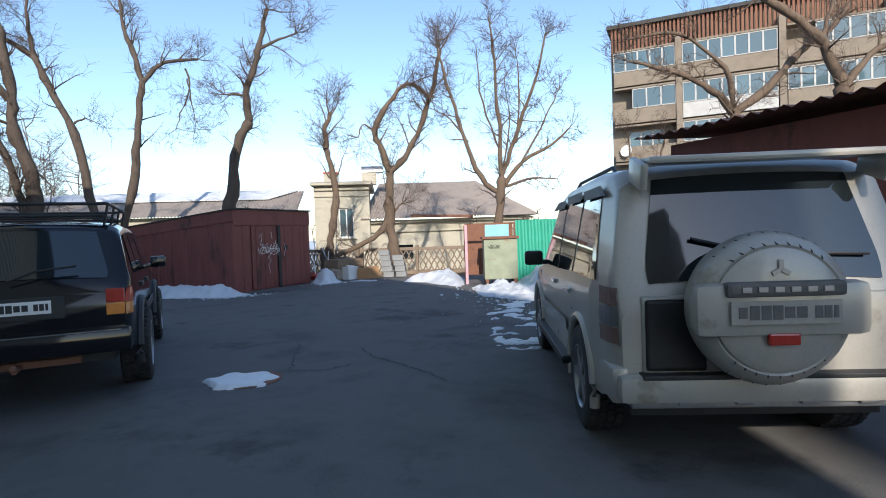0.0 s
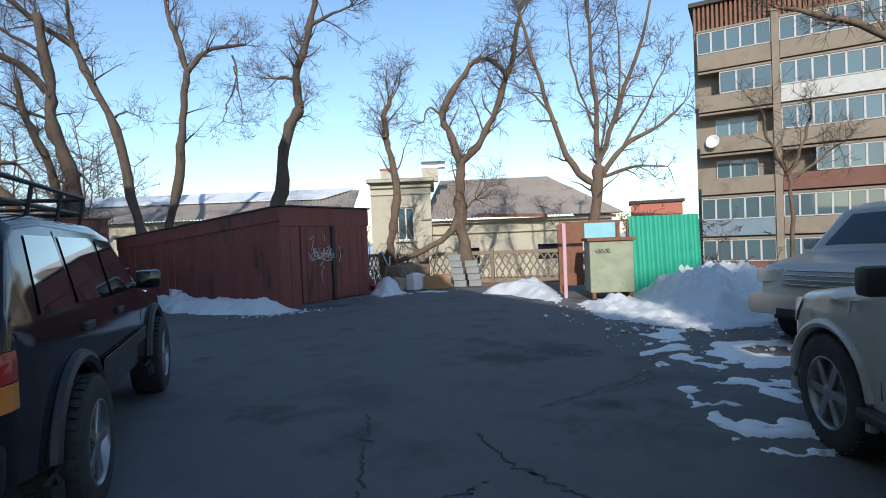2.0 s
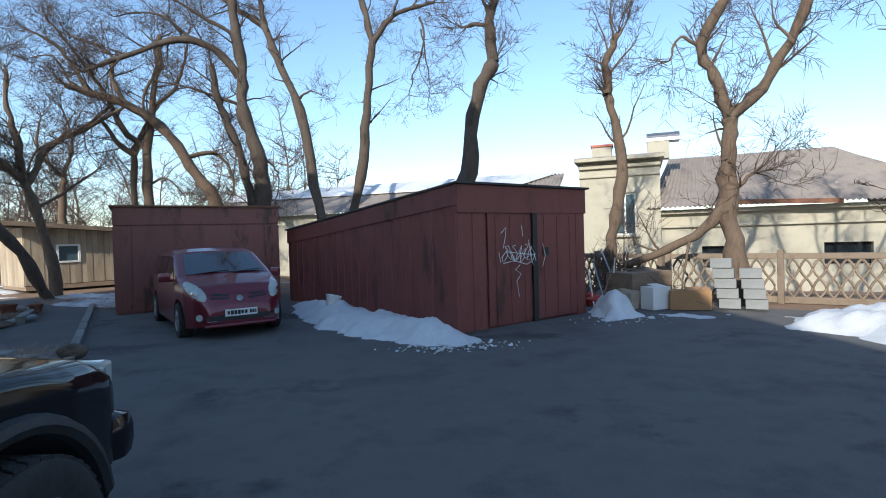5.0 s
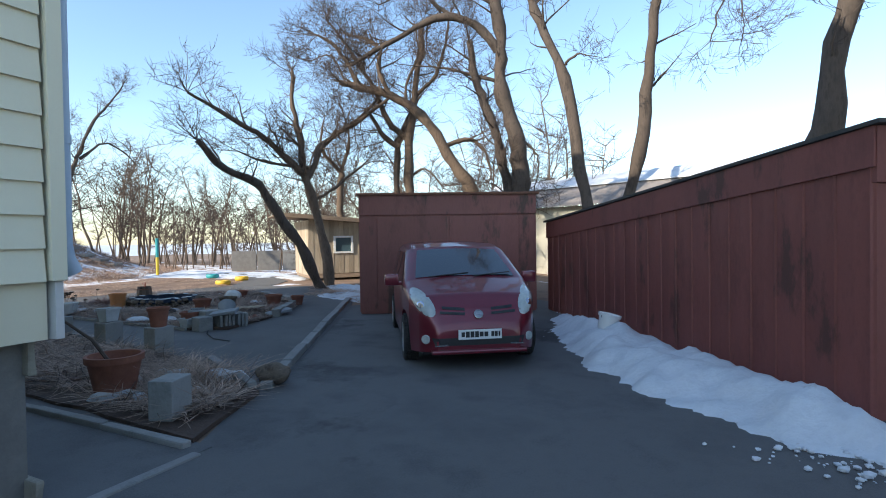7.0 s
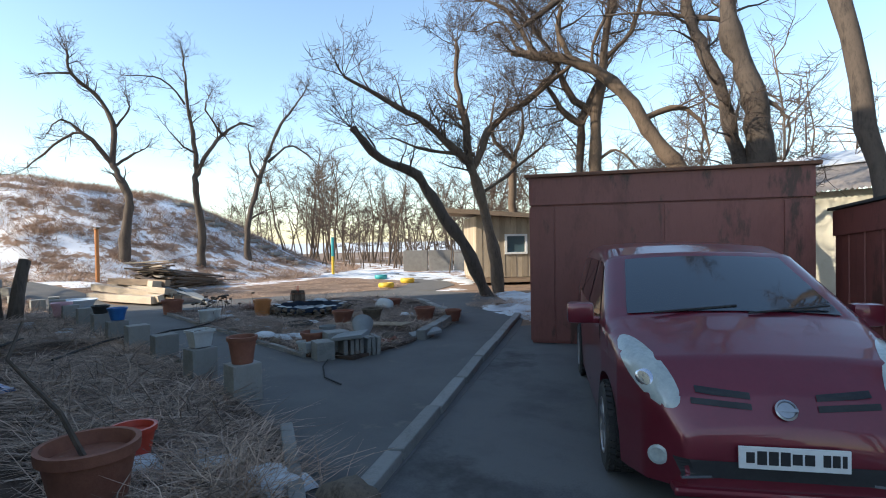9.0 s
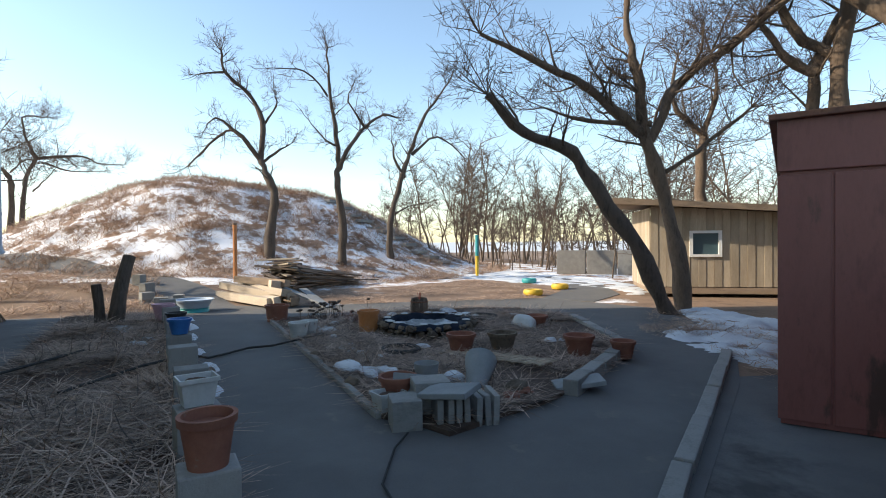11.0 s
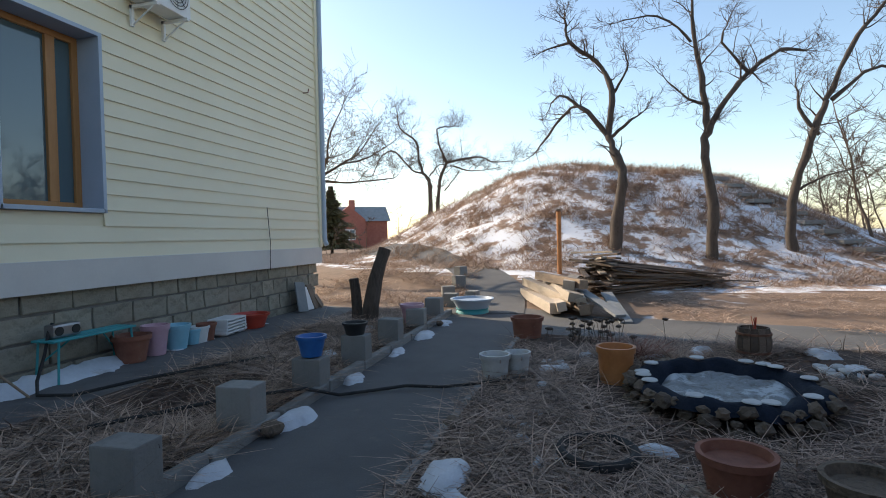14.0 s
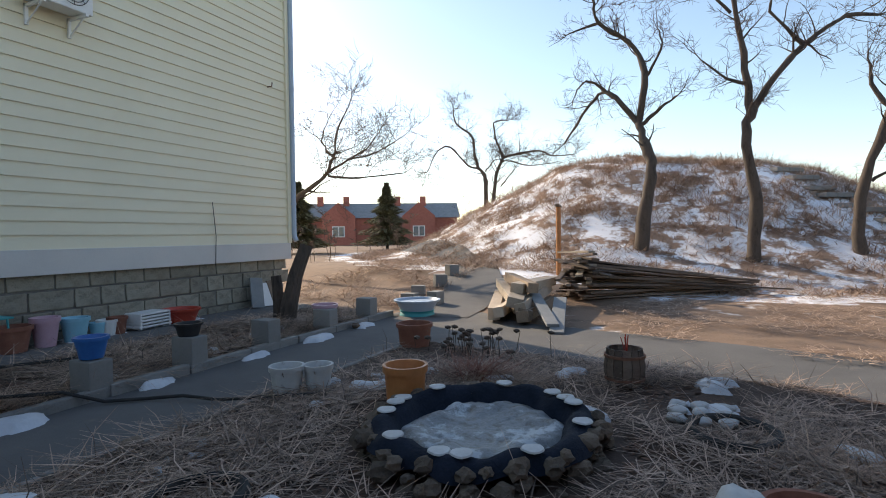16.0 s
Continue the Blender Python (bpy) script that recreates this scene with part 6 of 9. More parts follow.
# ---- beyond the yard: the cream house ----
def cream_house():
    h = thing("house", pose(0, 0, 0), "old single-storey cream plastered house with slate roofs and beige chimneys", "house")
    C = Vector((6.6, 28.6, -1.0))
    m = pose(C.x, C.y, C.z, 0, 0, -22)
    h.matrix_world = m
    # taller block with the white window
    b = bmesh.new()
    wall_with_holes(b, 0.8, 3.7, 0, 5.3, 0, 0.4, [(2.05, 2.85, 2.5, 4.1)])
    box(b, (1.0, 3.2, 2.65), (0.4, 5.6, 5.3))
    box(b, (3.4, 3.2, 2.65), (0.4, 5.6, 5.3))
    part("wall", b, PLASTER, h)
    b = bmesh.new()
    box(b, (2.25, 2.9, 5.36), (3.2, 6.6, 0.12), bevel=0.02)
    box(b, (2.25, -0.06, 5.1), (2.95, 0.14, 0.12), bevel=0.02)
    box(b, (2.25, -0.04, 4.75), (2.92, 0.08, 0.08), bevel=0.02)
    part("cornice", b, PLASTER, h)
    b = bmesh.new()
    for xa, xb, za, zb in ((2.05, 2.11, 2.5, 4.1), (2.79, 2.85, 2.5, 4.1), (2.11, 2.79, 2.5, 2.57), (2.11, 2.79, 4.03, 4.1), (2.42, 2.48, 2.57, 4.03)):
        box(b, ((xa + xb) / 2, 0.14, (za + zb) / 2), (xb - xa, 0.07, zb - za))
    w = part("window", b, WHITE, h, "white framed window")
    b = bmesh.new()
    box(b, (2.45, 0.17, 3.3), (0.76, 0.012, 1.56))
    part("pane", b, WINDOW, w)
    b = bmesh.new()
    box(b, (2.45, -0.06, 2.46), (1.05, 0.18, 0.07), bevel=0.01)
    part("sill", b, PLASTER, w)
    b = bmesh.new()
    box(b, (2.25, 3.4, 5.47), (3.25, 6.8, 0.1))
    part("roof", b, SLATE, h)
    for x, y, w_, top in ((1.55, 2.0, 0.78, BRICK), (3.7, 1.6, 0.8, None)):
        b = bmesh.new()
        box(b, (x, y, 5.8), (w_, 0.6, 0.7), bevel=0.02)
        ch = part("chimney", b, PLASTER, h, "short weathered plastered chimney")
        b = bmesh.new()
        if top:
            box(b, (x, y, 6.19), (w_ + 0.1, 0.7, 0.1), bevel=0.015)
            part("cap", b, top, ch, "brick chimney cap")
        else:
            rings = [[b.verts.new((x - 0.42 + dx, y + 0.34 * math.cos(a), 6.14 + 0.36 * math.sin(a))) for a in (math.pi * k / 10 for k in range(11))] for dx in (0, 1.2)]
            ring_faces(b, rings)
            part("hood", b, ALLOY, ch, "half-round sheet metal chimney hood")
    # the lower wing with a hipped slate roof
    b = bmesh.new()
    wall_with_holes(b, 3.6, 12.6, 0, 3.35, 0.5, 0.9, [(5.1, 6.0, 1.2, 2.0), (8.9, 10.3, 1.3, 2.05)])
    box(b, (12.4, 4.6, 1.67), (0.4, 7.4, 3.35))
    part("wall", b, PLASTER, h)
    b = bmesh.new()
    box(b, (8.1, 0.42, 3.3), (9.3, 0.3, 0.16), bevel=0.03)
    box(b, (8.1, 0.44, 2.75), (9.2, 0.14, 0.08), bevel=0.02)
    part("cornice", b, PLASTER, h)
    for xa, xb, za, zb in ((5.1, 6.0, 1.2, 2.0), (8.9, 10.3, 1.3, 2.05)):
        b = bmesh.new()
        box(b, ((xa + xb) / 2, 0.72, (za + zb) / 2), (xb - xa, 0.02, zb - za))
        part("window", b, DARKGLASS, h)
    slate_roof(h, [(3.2, -0.1, 3.45), (13.0, -0.1, 3.45), (10.2, 4.2, 5.75), (4.2, 4.2, 5.75)], 60)
    slate_roof(h, [(13.0, -0.1, 3.45), (13.0, 8.6, 3.45), (10.2, 4.3, 5.75), (10.2, 4.2, 5.75)], 40)
    b = bmesh.new()
    box(b, (7.6, -0.12, 3.5), (3.4, 0.05, 0.16), Matrix.Rotation(radians(2), 4, "Y"))
    part("gutter_board", b, RUST, h)
    # the long low wing behind the garage
    b = bmesh.new()
    box(b, (-9.2, 2.6, 1.95), (18.0, 4.0, 3.9))
    part("wall", b, PLASTER, h)
    slate_roof(h, [(-18.6, 0.2, 3.9), (-0.2, 0.2, 3.9), (-0.2, 3.4, 5.35), (-18.6, 3.4, 5.35)], 110)
    b = bmesh.new()
    v = [b.verts.new(p) for p in ((-18.6, 2.2, 4.9), (-2.0, 2.0, 4.82), (-0.4, 3.4, 5.43), (-18.6, 3.4, 5.43))]
    w_ = [b.verts.new((q.co.x, q.co.y, q.co.z + 0.05)) for q in v]
    ring_faces(b, [v, w_])
    part("snow_cover", b, SNOW, h, "thin snow left on the roof")
    return h


def slate_roof(parent, quad, waves):
    """A corrugated slate slope over four corners: low left, low right, high right, high left."""
    a, b_, c, d = [Vector(q) for q in quad]
    bm = bmesh.new()
    nrm = (b_ - a).cross(d - a).normalized()
    rows = []
    for j in range(6):
        row = []
        for i in range(waves * 2 + 1):
            f = i / (waves * 2)
            p = a.lerp(b_, f).lerp(d.lerp(c, f), j / 5)
            row.append(bm.verts.new(p + nrm * (0.035 * (1 if i % 2 else -1) + 0.02 * (j % 2))))
        rows.append(row)
    ring_faces(bm, rows, close=False, cap=False)
    return part("roof", bm, SLATE, parent)


cream_house()


# ---- the block of flats ----
def flats():
    """Panel building of seven storeys with glazed loggias, no two alike."""
    S, N = 3.05, 7
    e = thing("apartment_building", pose(34.2, 33.2, -5.65, 0, 0, -52), "tall grey-beige panel apartment building with glazed balconies", "apartment building")
    Wd, D = 24.0, 12.0
    b = bmesh.new()
    box(b, (Wd / 2, D / 2 + 0.3, S * N / 2 + 1.2), (Wd, D, S * N + 2.4))
    part("wall", b, PANEL, e)
    b = bmesh.new()
    box(b, (Wd / 2, D / 2, S * N + 2.5), (Wd + 0.5, D + 0.8, 0.3))
    part("roof", b, TARROOF, e)
    b = bmesh.new()
    for i in range(int(Wd / 0.3)):
        box(b, (0.15 + 0.3 * i, -0.1, S * N + 1.4), (0.16, 0.16, 2.0))
    part("attic_cladding", b, RUST, e, "brown ribbed attic cladding")
    for x in (5.2, 12.2, 18.6):
        b = bmesh.new()
        box(b, (x, -0.35, S * N / 2 + 0.5), (0.45, 1.3, S * N + 1.0))
        part("pier", b, PANEL, e)
    # by storey, from the ground: the parapets of the bays, and whether a bay is glazed (g), half glazed (h) or an open loggia with a window (o)
    fronts = ((PANEL, PANEL, PANEL, PANEL), (BROWNPANEL, BROWNPANEL, PANEL, PANEL), (PALEBLUE, PANEL, BROWNPANEL, PANEL), (PANEL, BROWNPANEL, PALEBLUE, PANEL), (PANEL, PANEL, GREYFRAME, PANEL), (PANEL, GREYFRAME, PANEL, PANEL), (PANEL, PANEL, PANEL, PANEL))
    kinds = ("gggo", "gggo", "gggo", "ohgo", "oggo", "hggo", "ggho")
    for lvl in range(N):
        z = S * lvl + 0.55
        for bay, (xa, xb) in enumerate(((0.3, 4.95), (5.45, 11.9), (12.5, 18.3), (18.9, 23.6))):
            kind = kinds[lvl][bay]
            b = bmesh.new()
            if bay < 3:
                box(b, ((xa + xb) / 2, -0.82, z + 0.5), (xb - xa, 0.12, 1.05), bevel=0.02)
                box(b, ((xa + xb) / 2, -0.45, z - 0.06), (xb - xa, 0.9, 0.14))
            else:
                box(b, ((xa + xb) / 2, 0.26, z + 0.9), (xb - xa, 0.1, 0.1))
            bal = part("balcony" if bay < 3 else "window_band", b, fronts[lvl][bay], e, "glazed balcony" if kind == "g" and bay < 3 else "")
            yy = -0.82 if kind in "gh" and bay < 3 else 0.27
            lo = xa + (xb - xa) * (0.3 if kind == "h" else 0.22 if kind == "o" and bay < 3 else 0.0)
            n = max(3, int((xb - lo) / 0.82))
            z0, z1 = z + 1.06, z + (2.62 if yy < 0 else 2.4)
            for i in range(n):
                a0, a1 = lo + (xb - lo) * i / n, lo + (xb - lo) * (i + 1) / n
                if yy > 0 and i % 4 == 3:
                    continue
                b = bmesh.new()
                box(b, ((a0 + a1) / 2, yy, (z0 + z1) / 2), (a1 - a0 - 0.08, 0.03, z1 - z0 - 0.06))
                part("pane", b, FLATGLASS if (i * 7 + lvl * 3 + bay) % 4 else WINDOW, bal)
                b = bmesh.new()
                for x0 in (a0 + 0.03, a1 - 0.03):
                    box(b, (x0, yy - 0.02, (z0 + z1) / 2), (0.06, 0.08, z1 - z0))
                box(b, ((a0 + a1) / 2, yy - 0.02, z0 + 0.03), (a1 - a0, 0.08, 0.07))
                box(b, ((a0 + a1) / 2, yy - 0.02, z1 - 0.03), (a1 - a0, 0.08, 0.07))
                part("window_frame", b, GREYFRAME, bal)
            if bay < 3:
                b = bmesh.new()
                box(b, ((xa + xb) / 2, -0.45, z + 2.72), (xb - xa, 0.95, 0.14))
                part("slab", b, PANEL, e)
    b = bmesh.new()
    lathe(b, [(0.002, 0.0), (0.25, 0.04), (0.48, 0.16), (0.46, 0.17), (0.24, 0.06), (0.002, 0.02)], 24)
    dish = part("satellite_dish", b, WHITE, e, "white satellite dish")
    dish.matrix_local = pose(1.2, -1.15, S * 4 + 1.2, 80, 0, -20)
    return e


flats()

# unseen tower block added far behind the start of the walk to shade the heap
bm = bmesh.new()
box(bm, (-11.2, -43.0, 14.7), (10.0, 6.0, 29.8))
shade_tower = part("wall", bm, PANEL)
tagged(shade_tower, "unseen plain tower block added to cast shade on the snow heap", "building", kind="structure")

# ---- snow ----
def snow_field(name, outline, height, label, mat=SNOW, step=0.12, hole=None, edge=0.5, category="snow", rough=0.5, seed=0.0, base=0.02):
    """Snow lying on the ground: a lumpy sheet that thins out at an uneven rim; hole sets how much of it has melted through."""
    P = np.array(outline)
    x0, y0, x1, y1 = P[:, 0].min() - 0.2, P[:, 1].min() - 0.2, P[:, 0].max() + 0.2, P[:, 1].max() + 0.2
    nx, nyy = int((x1 - x0) / step) + 1, int((y1 - y0) / step) + 1
    idx, verts, faces = {}, [], []
    A, B = P, np.roll(P, -1, axis=0)
    for i in range(nx):
        for j in range(nyy):
            x, y = x0 + i * step, y0 + j * step
            q = np.array((x, y))
            ab = B - A
            t = np.clip(((q - A) * ab).sum(1) / (ab * ab).sum(1), 0, 1)
            d = float(np.sqrt((((A + ab * t[:, None]) - q) ** 2).sum(1)).min())
            if not inside(x, y, outline):
                d = -d
            d += 0.3 * min(1.0, edge * 1.2) * noise.noise((x * 1.3, y * 1.3, seed)) + 0.12 * noise.noise((x * 4.5, y * 4.5, seed + 5))
            if hole is not None:
                d = min(d, 0.3 * (noise.noise((x * 2.2, y * 2.2, seed + 2)) + 0.5 * noise.noise((x * 6, y * 6, seed)) - hole))
            if d < -2.2 * step:
                continue
            h = -0.05 - 0.3 * abs(d) if d < -0.01 else d * 5 if d < 0 else height * smooth01((d + 0.02) / edge) * (1 + rough * noise.noise((x * 1.1, y * 1.1, seed + 3)) + rough * 0.6 * noise.noise((x * 4, y * 4, seed + 8)) + rough * 0.3 * noise.noise((x * 9, y * 9, seed)))
            idx[i, j] = len(verts)
            verts.append((x + 0.03 * noise.noise((x * 9, y * 9, 1)), y + 0.03 * noise.noise((x * 9, y * 9, 4)), rise(x, y) + base + h))
    for (i, j), a in idx.items():
        c = [idx.get(k) for k in ((i + 1, j), (i + 1, j + 1), (i, j + 1))]
        if None not in c:
            faces.append((a, *c))
        elif sum(k is not None for k in c) == 2:
            faces.append((a, *[k for k in c if k is not None]))
    return tagged(mesh_object(name, verts, faces, mat), label, category, "snow patches", "stuff")


snow_field("snow_bank", [(-1.9, 21.0), (-1.65, 19.6), (-0.6, 17.2), (0.2, 16.35), (0.8, 15.9), (1.35, 15.45), (1.75, 15.3), (2.1, 15.6), (1.95, 16.3), (-2.05, 21.9)], 0.25, "grainy snow bank along the garage wall", edge=0.6, step=0.08)
snow_field("snow_heap", [(7.0, 8.95), (8.4, 8.75), (9.6, 9.5), (11.2, 10.6), (13.2, 11.6), (13.6, 12.9), (12.2, 14.3), (10.6, 13.9), (9.1, 12.75), (8.45, 11.6), (7.8, 10.2)], 0.5, "broad lumpy heap of cleared snow beside the green fence", edge=1.1, step=0.06, rough=0.72)
snow_field("snow_crust", [(6.9, 9.2), (8.2, 8.6), (8.6, 11.6), (9.1, 12.5), (7.5, 12.5), (6.6, 10.6)], 0.16, "trodden icy snow before the waste tank", edge=0.4, step=0.08, hole=-0.55, rough=0.7)
snow_field("snow_crust", [(7.0, 15.9), (7.5, 13.2), (8.0, 13.7), (9.2, 16.0), (9.0, 16.6), (7.6, 16.9)], 0.25, "sunlit snow along the concrete fence", edge=0.6, step=0.1)
snow_field("snow_crust", [(4.4, 16.9), (5.4, 17.4), (5.2, 18.3), (4.5, 18.3)], 0.34, "snow pushed against the garage corner", edge=0.4, step=0.07)
snow_field("snow_patch", [(5.2, 17.2), (6.6, 16.9), (6.9, 17.4), (5.6, 17.7)], 0.04, "thin icy snow on asphalt", edge=0.3, step=0.07, hole=-0.1)
snow_field("ice_patch", [(0.3, 6.0), (0.5, 5.78), (0.85, 5.75), (1.05, 5.98), (0.95, 6.25), (0.6, 6.36), (0.35, 6.25)], 0.03, "melting snow over a manhole cover", ICE, 0.04, None, 0.1)
for k, poly in enumerate(([(3.75, 5.6), (4.3, 5.3), (4.6, 5.9), (4.5, 6.4), (4.0, 6.3)], [(4.2, 6.5), (5.0, 6.2), (5.6, 6.5), (5.2, 6.9), (4.5, 6.95)], [(4.9, 7.4), (6.4, 6.8), (7.3, 7.8), (6.2, 8.4), (5.2, 8.3)],
                          [(5.7, 8.6), (6.8, 8.5), (7.0, 9.4), (6.2, 9.2)])):
    snow_field("ice_patch", poly, 0.03, "broken crust of melting ice on asphalt", ICE, 0.05, -0.12, 0.15, seed=k * 3.0)
snow_field("snow_patch", [(-9.3, 23.0), (-8.2, 22.4), (-7.2, 22.2), (-6.5, 21.9), (-6.9, 23.6), (-8.5, 25.8), (-11.0, 26.6), (-11.2, 25.9), (-9.6, 24.4)], 0.13, "clean snow behind the rusty garage", hole=-0.35, edge=0.5, step=0.1)
snow_field("snow_patch", [(-12.1, 12.75), (-12.1, 13.15), (-10.9, 13.2), (-9.4, 13.05), (-8.2, 12.95), (-8.2, 12.75)], 0.13, "snow along the stone plinth", edge=0.3, step=0.07)
snow_field("snow_patch", [(-15.0, 12.75), (-15.0, 13.1), (-12.6, 13.15), (-12.6, 12.75)], 0.09, "snow along the stone plinth", edge=0.25, step=0.07, hole=-0.2)
snow_field("snow_patch", [(-27.5, 28.6), (-23, 27.2), (-19.6, 27.4), (-17.4, 28.6), (-15.0, 28.2), (-13.8, 27.2), (-14.2, 29.4), (-18, 31), (-25, 32)], 0.12, "sunlit snow on the playground", step=0.2, hole=-0.1)
for k, (x, y, r) in enumerate(((-9.25, 16.24, 0.16), (-10.3, 16.26, 0.2), (-11.6, 16.25, 0.16), (-12.8, 16.28, 0.2), (-14.1, 16.3, 0.26), (-15.2, 16.3, 0.2), (-9.9, 19.0, 0.3), (-9.6, 18.4, 0.28), (-9.0, 18.0, 0.32), (-12.3, 18.3, 0.3),
                               (-10.2, 18.2, 0.22), (-12.9, 19.4, 0.25), (-11.4, 18.3, 0.2), (-12.5, 21.2, 0.3), (-10.0, 20.8, 0.25), (-11.9, 21.9, 0.28), (-9.0, 21.0, 0.2), (-4.6, 14.2, 0.3), (-5.2, 14.6, 0.25), (-4.0, 14.6, 0.2), (-4.3, 15.2, 0.25), (-12.6, 15.6, 0.3), (-14.2, 15.2, 0.3), (-11.6, 15.7, 0.2), (-8.3, 18.6, 0.2), (-10.7, 18.35, 0.28), (-12.9, 18.5, 0.3), (-13.2, 20.0, 0.26), (-12.2, 20.4, 0.22), (-9.3, 20.9, 0.28), (-13.3, 21.3, 0.3), (-10.4, 17.95, 0.3), (-9.4, 17.75, 0.26), (-4.9, 15.1, 0.3), (-3.75, 14.75, 0.3), (-12.0, 17.95, 0.25))):
    snow_field("snow_patch", [(x + r * (1.3 if k < 6 else 0.85) * math.cos(a), y + (0.45 if 16.2 < y < 16.4 else 0.6) * r * math.sin(a)) for a in (math.tau * i / 9 for i in range(9))], 0.05 if k < 6 else 0.028, "small leftover of snow among dry stalks", edge=0.14, step=0.05, hole=0.06 if k > 5 else None, seed=k * 1.7, base=0.05 if k < 6 else 0.1)

# ---- stalks and grass ----
def ribbons(n, place, length, width, lean, rng, curl=0.35):
    """n bent blades as flat ribbons. place(rng) gives a root; lean: 0 upright, 1 lying."""
    verts, faces = [], []
    for _ in range(n):
        p = place(rng)
        if p is None:
            continue
        a = rng.uniform(0, math.tau)
        L = length * rng.uniform(0.45, 1.3)
        up = max(0.02, 1 - lean * rng.uniform(0.75, 1.02))
        d = Vector((math.cos(a) * (1 - up * up) ** 0.5, math.sin(a) * (1 - up * up) ** 0.5, up))
        w = Vector((-d.y, d.x, 0.25 * rng.uniform(-1, 1)))
        w = w.normalized() * width * rng.uniform(0.6, 1.4)
        q = Vector(p)
        e = d + Vector((rng.uniform(-1, 1), rng.uniform(-1, 1), rng.uniform(-1, 0.1) * (0.3 + up))) * curl
        m_ = q + d * L * 0.5
        t = m_ + e.normalized() * L * 0.5
        t.z = max(t.z, q.z + 0.004)
        k = len(verts)
        for c, f in ((q, 1.0), (m_, 0.9), (t, 0.35)):
            verts.append(tuple(c - w * f))
            verts.append(tuple(c + w * f))
        faces.append((k, k + 1, k + 3, k + 2))
        faces.append((k + 2, k + 3, k + 5, k + 4))
    return verts, faces


def stuff(name, vf, mat, label, category):
    return tagged(mesh_object(name, vf[0], vf[1], mat, smooth=False), label, category, "", "stuff")


def in_poly(poly, heap=0.0, seed=0.0, avoid=()):
    xs, ys = [p[0] for p in poly], [p[1] for p in poly]

    def place(rng):
        for _ in range(8):
            x, y = rng.uniform(min(xs), max(xs)), rng.uniform(min(ys), max(ys))
            if inside(x, y, poly) and noise.noise((x * 0.9, y * 0.9, seed)) > -0.2 + 0.3 * rng.random() and not any((x - a) ** 2 + (y - b) ** 2 < r * r for a, b, r in avoid):
                return (x, y, rise(x, y) + 0.05 + heap * rng.random() * max(0.1, 0.6 + noise.noise((x * 0.7, y * 0.7, 4))))
        return None
    return place


rng = random.Random(11)
STALK_A = [(-3.3, 14.0), (-3.5, 14.85), (-5.2, 15.6), (-7.5, 15.95), (-16.4, 16.0), (-16.8, 14.3), (-7.0, 14.25)]
POND = (-11.3, 19.75)
stuff("dry_stalks", ribbons(16000, in_poly(STALK_A, 0.05, 1.0), 0.32, 0.0048, 1.0, rng), STRAW, "flattened pale dry stalks over the bed", "dry stalks")
stuff("long_stalks", ribbons(9000, in_poly(STALK_A, 0.1, 1.5), 0.55, 0.0045, 1.0, rng, 0.25), STRAW, "long flattened dry stalks heaped on the bed", "dry stalks")
stuff("dry_stalks", ribbons(19000, in_poly(BED_B, 0.05, 2.0, ((*POND, 0.95), (-12.6, 21.0, 0.6))), 0.28, 0.0042, 1.0, rng), STRAW, "tangled pale dry stalks over the pond bed", "dry stalks")
stuff("long_stalks", ribbons(9500, in_poly(BED_B, 0.12, 2.5, ((*POND, 1.05), (-12.6, 21.0, 0.6), (-9.0, 20.3, 0.5))), 0.42, 0.0036, 1.0, rng, 0.3), STRAW, "long tangled dry stalks round the pond", "dry stalks")
stuff("leaf_litter", ribbons(12000, in_poly(BED_B, 0.02, 7.0, ((*POND, 0.9),)), 0.07, 0.014, 1.0, rng), LITTER, "brown leaf litter over the pond bed", "leaf litter")
stuff("leaf_litter", ribbons(6000, in_poly(STALK_A, 0.02, 8.0), 0.07, 0.013, 1.0, rng), LITTER, "brown leaf litter over the bed", "leaf litter")
stuff("upright_stalks", ribbons(700, in_poly(STALK_A, 0, 3.0), 0.5, 0.003, 0.45, rng), STRAW, "standing dry stalks in the bed", "dry stalks")
stuff("upright_stalks", ribbons(500, in_poly(BED_B, 0, 5.0, ((*POND, 0.9),)), 0.42, 0.003, 0.5, rng), STRAW, "standing dry stalks in the bed", "dry stalks")
for x, y, r, n, L in ((-4.35, 14.95, 0.45, 900, 0.42), (-9.6, 15.75, 0.3, 500, 0.4), (-10.4, 15.8, 0.25, 400, 0.35), (-12.75, 19.6, 0.3, 350, 0.4), (-11.6, 21.9, 0.4, 500, 0.4), (-3.7, 14.4, 0.3, 400, 0.3), (-8.9, 23.4, 0.4, 500, 0.25)):
    stuff("grass_tuft", ribbons(n, lambda g: (x + g.gauss(0, r / 2), y + g.gauss(0, r / 2), 0.05), L, 0.003, 0.7, rng), GRASS, "tuft of dry bleached grass", "dry grass")


def mound_place(g):
    for _ in range(20):
        a, r = g.uniform(0, math.tau), 17.5 * math.sqrt(g.random())
        x, y = -39 + r * math.cos(a), 20.5 + r * 0.95 * math.sin(a)
        if x < -44:
            continue
        if noise.noise((x * 0.55, y * 0.55, 7)) + 0.5 * noise.noise((x * 1.6, y * 1.6, 2)) > -0.05 + 0.5 * (g.random() - 0.5):
            return (x, y, rise(x, y) - 0.02)
    return None


stuff("mound_grass", ribbons(90000, mound_place, 0.38, 0.008, 0.6, rng), GRASS, "bleached dry grass tussocks on the snowy mound", "dry grass")


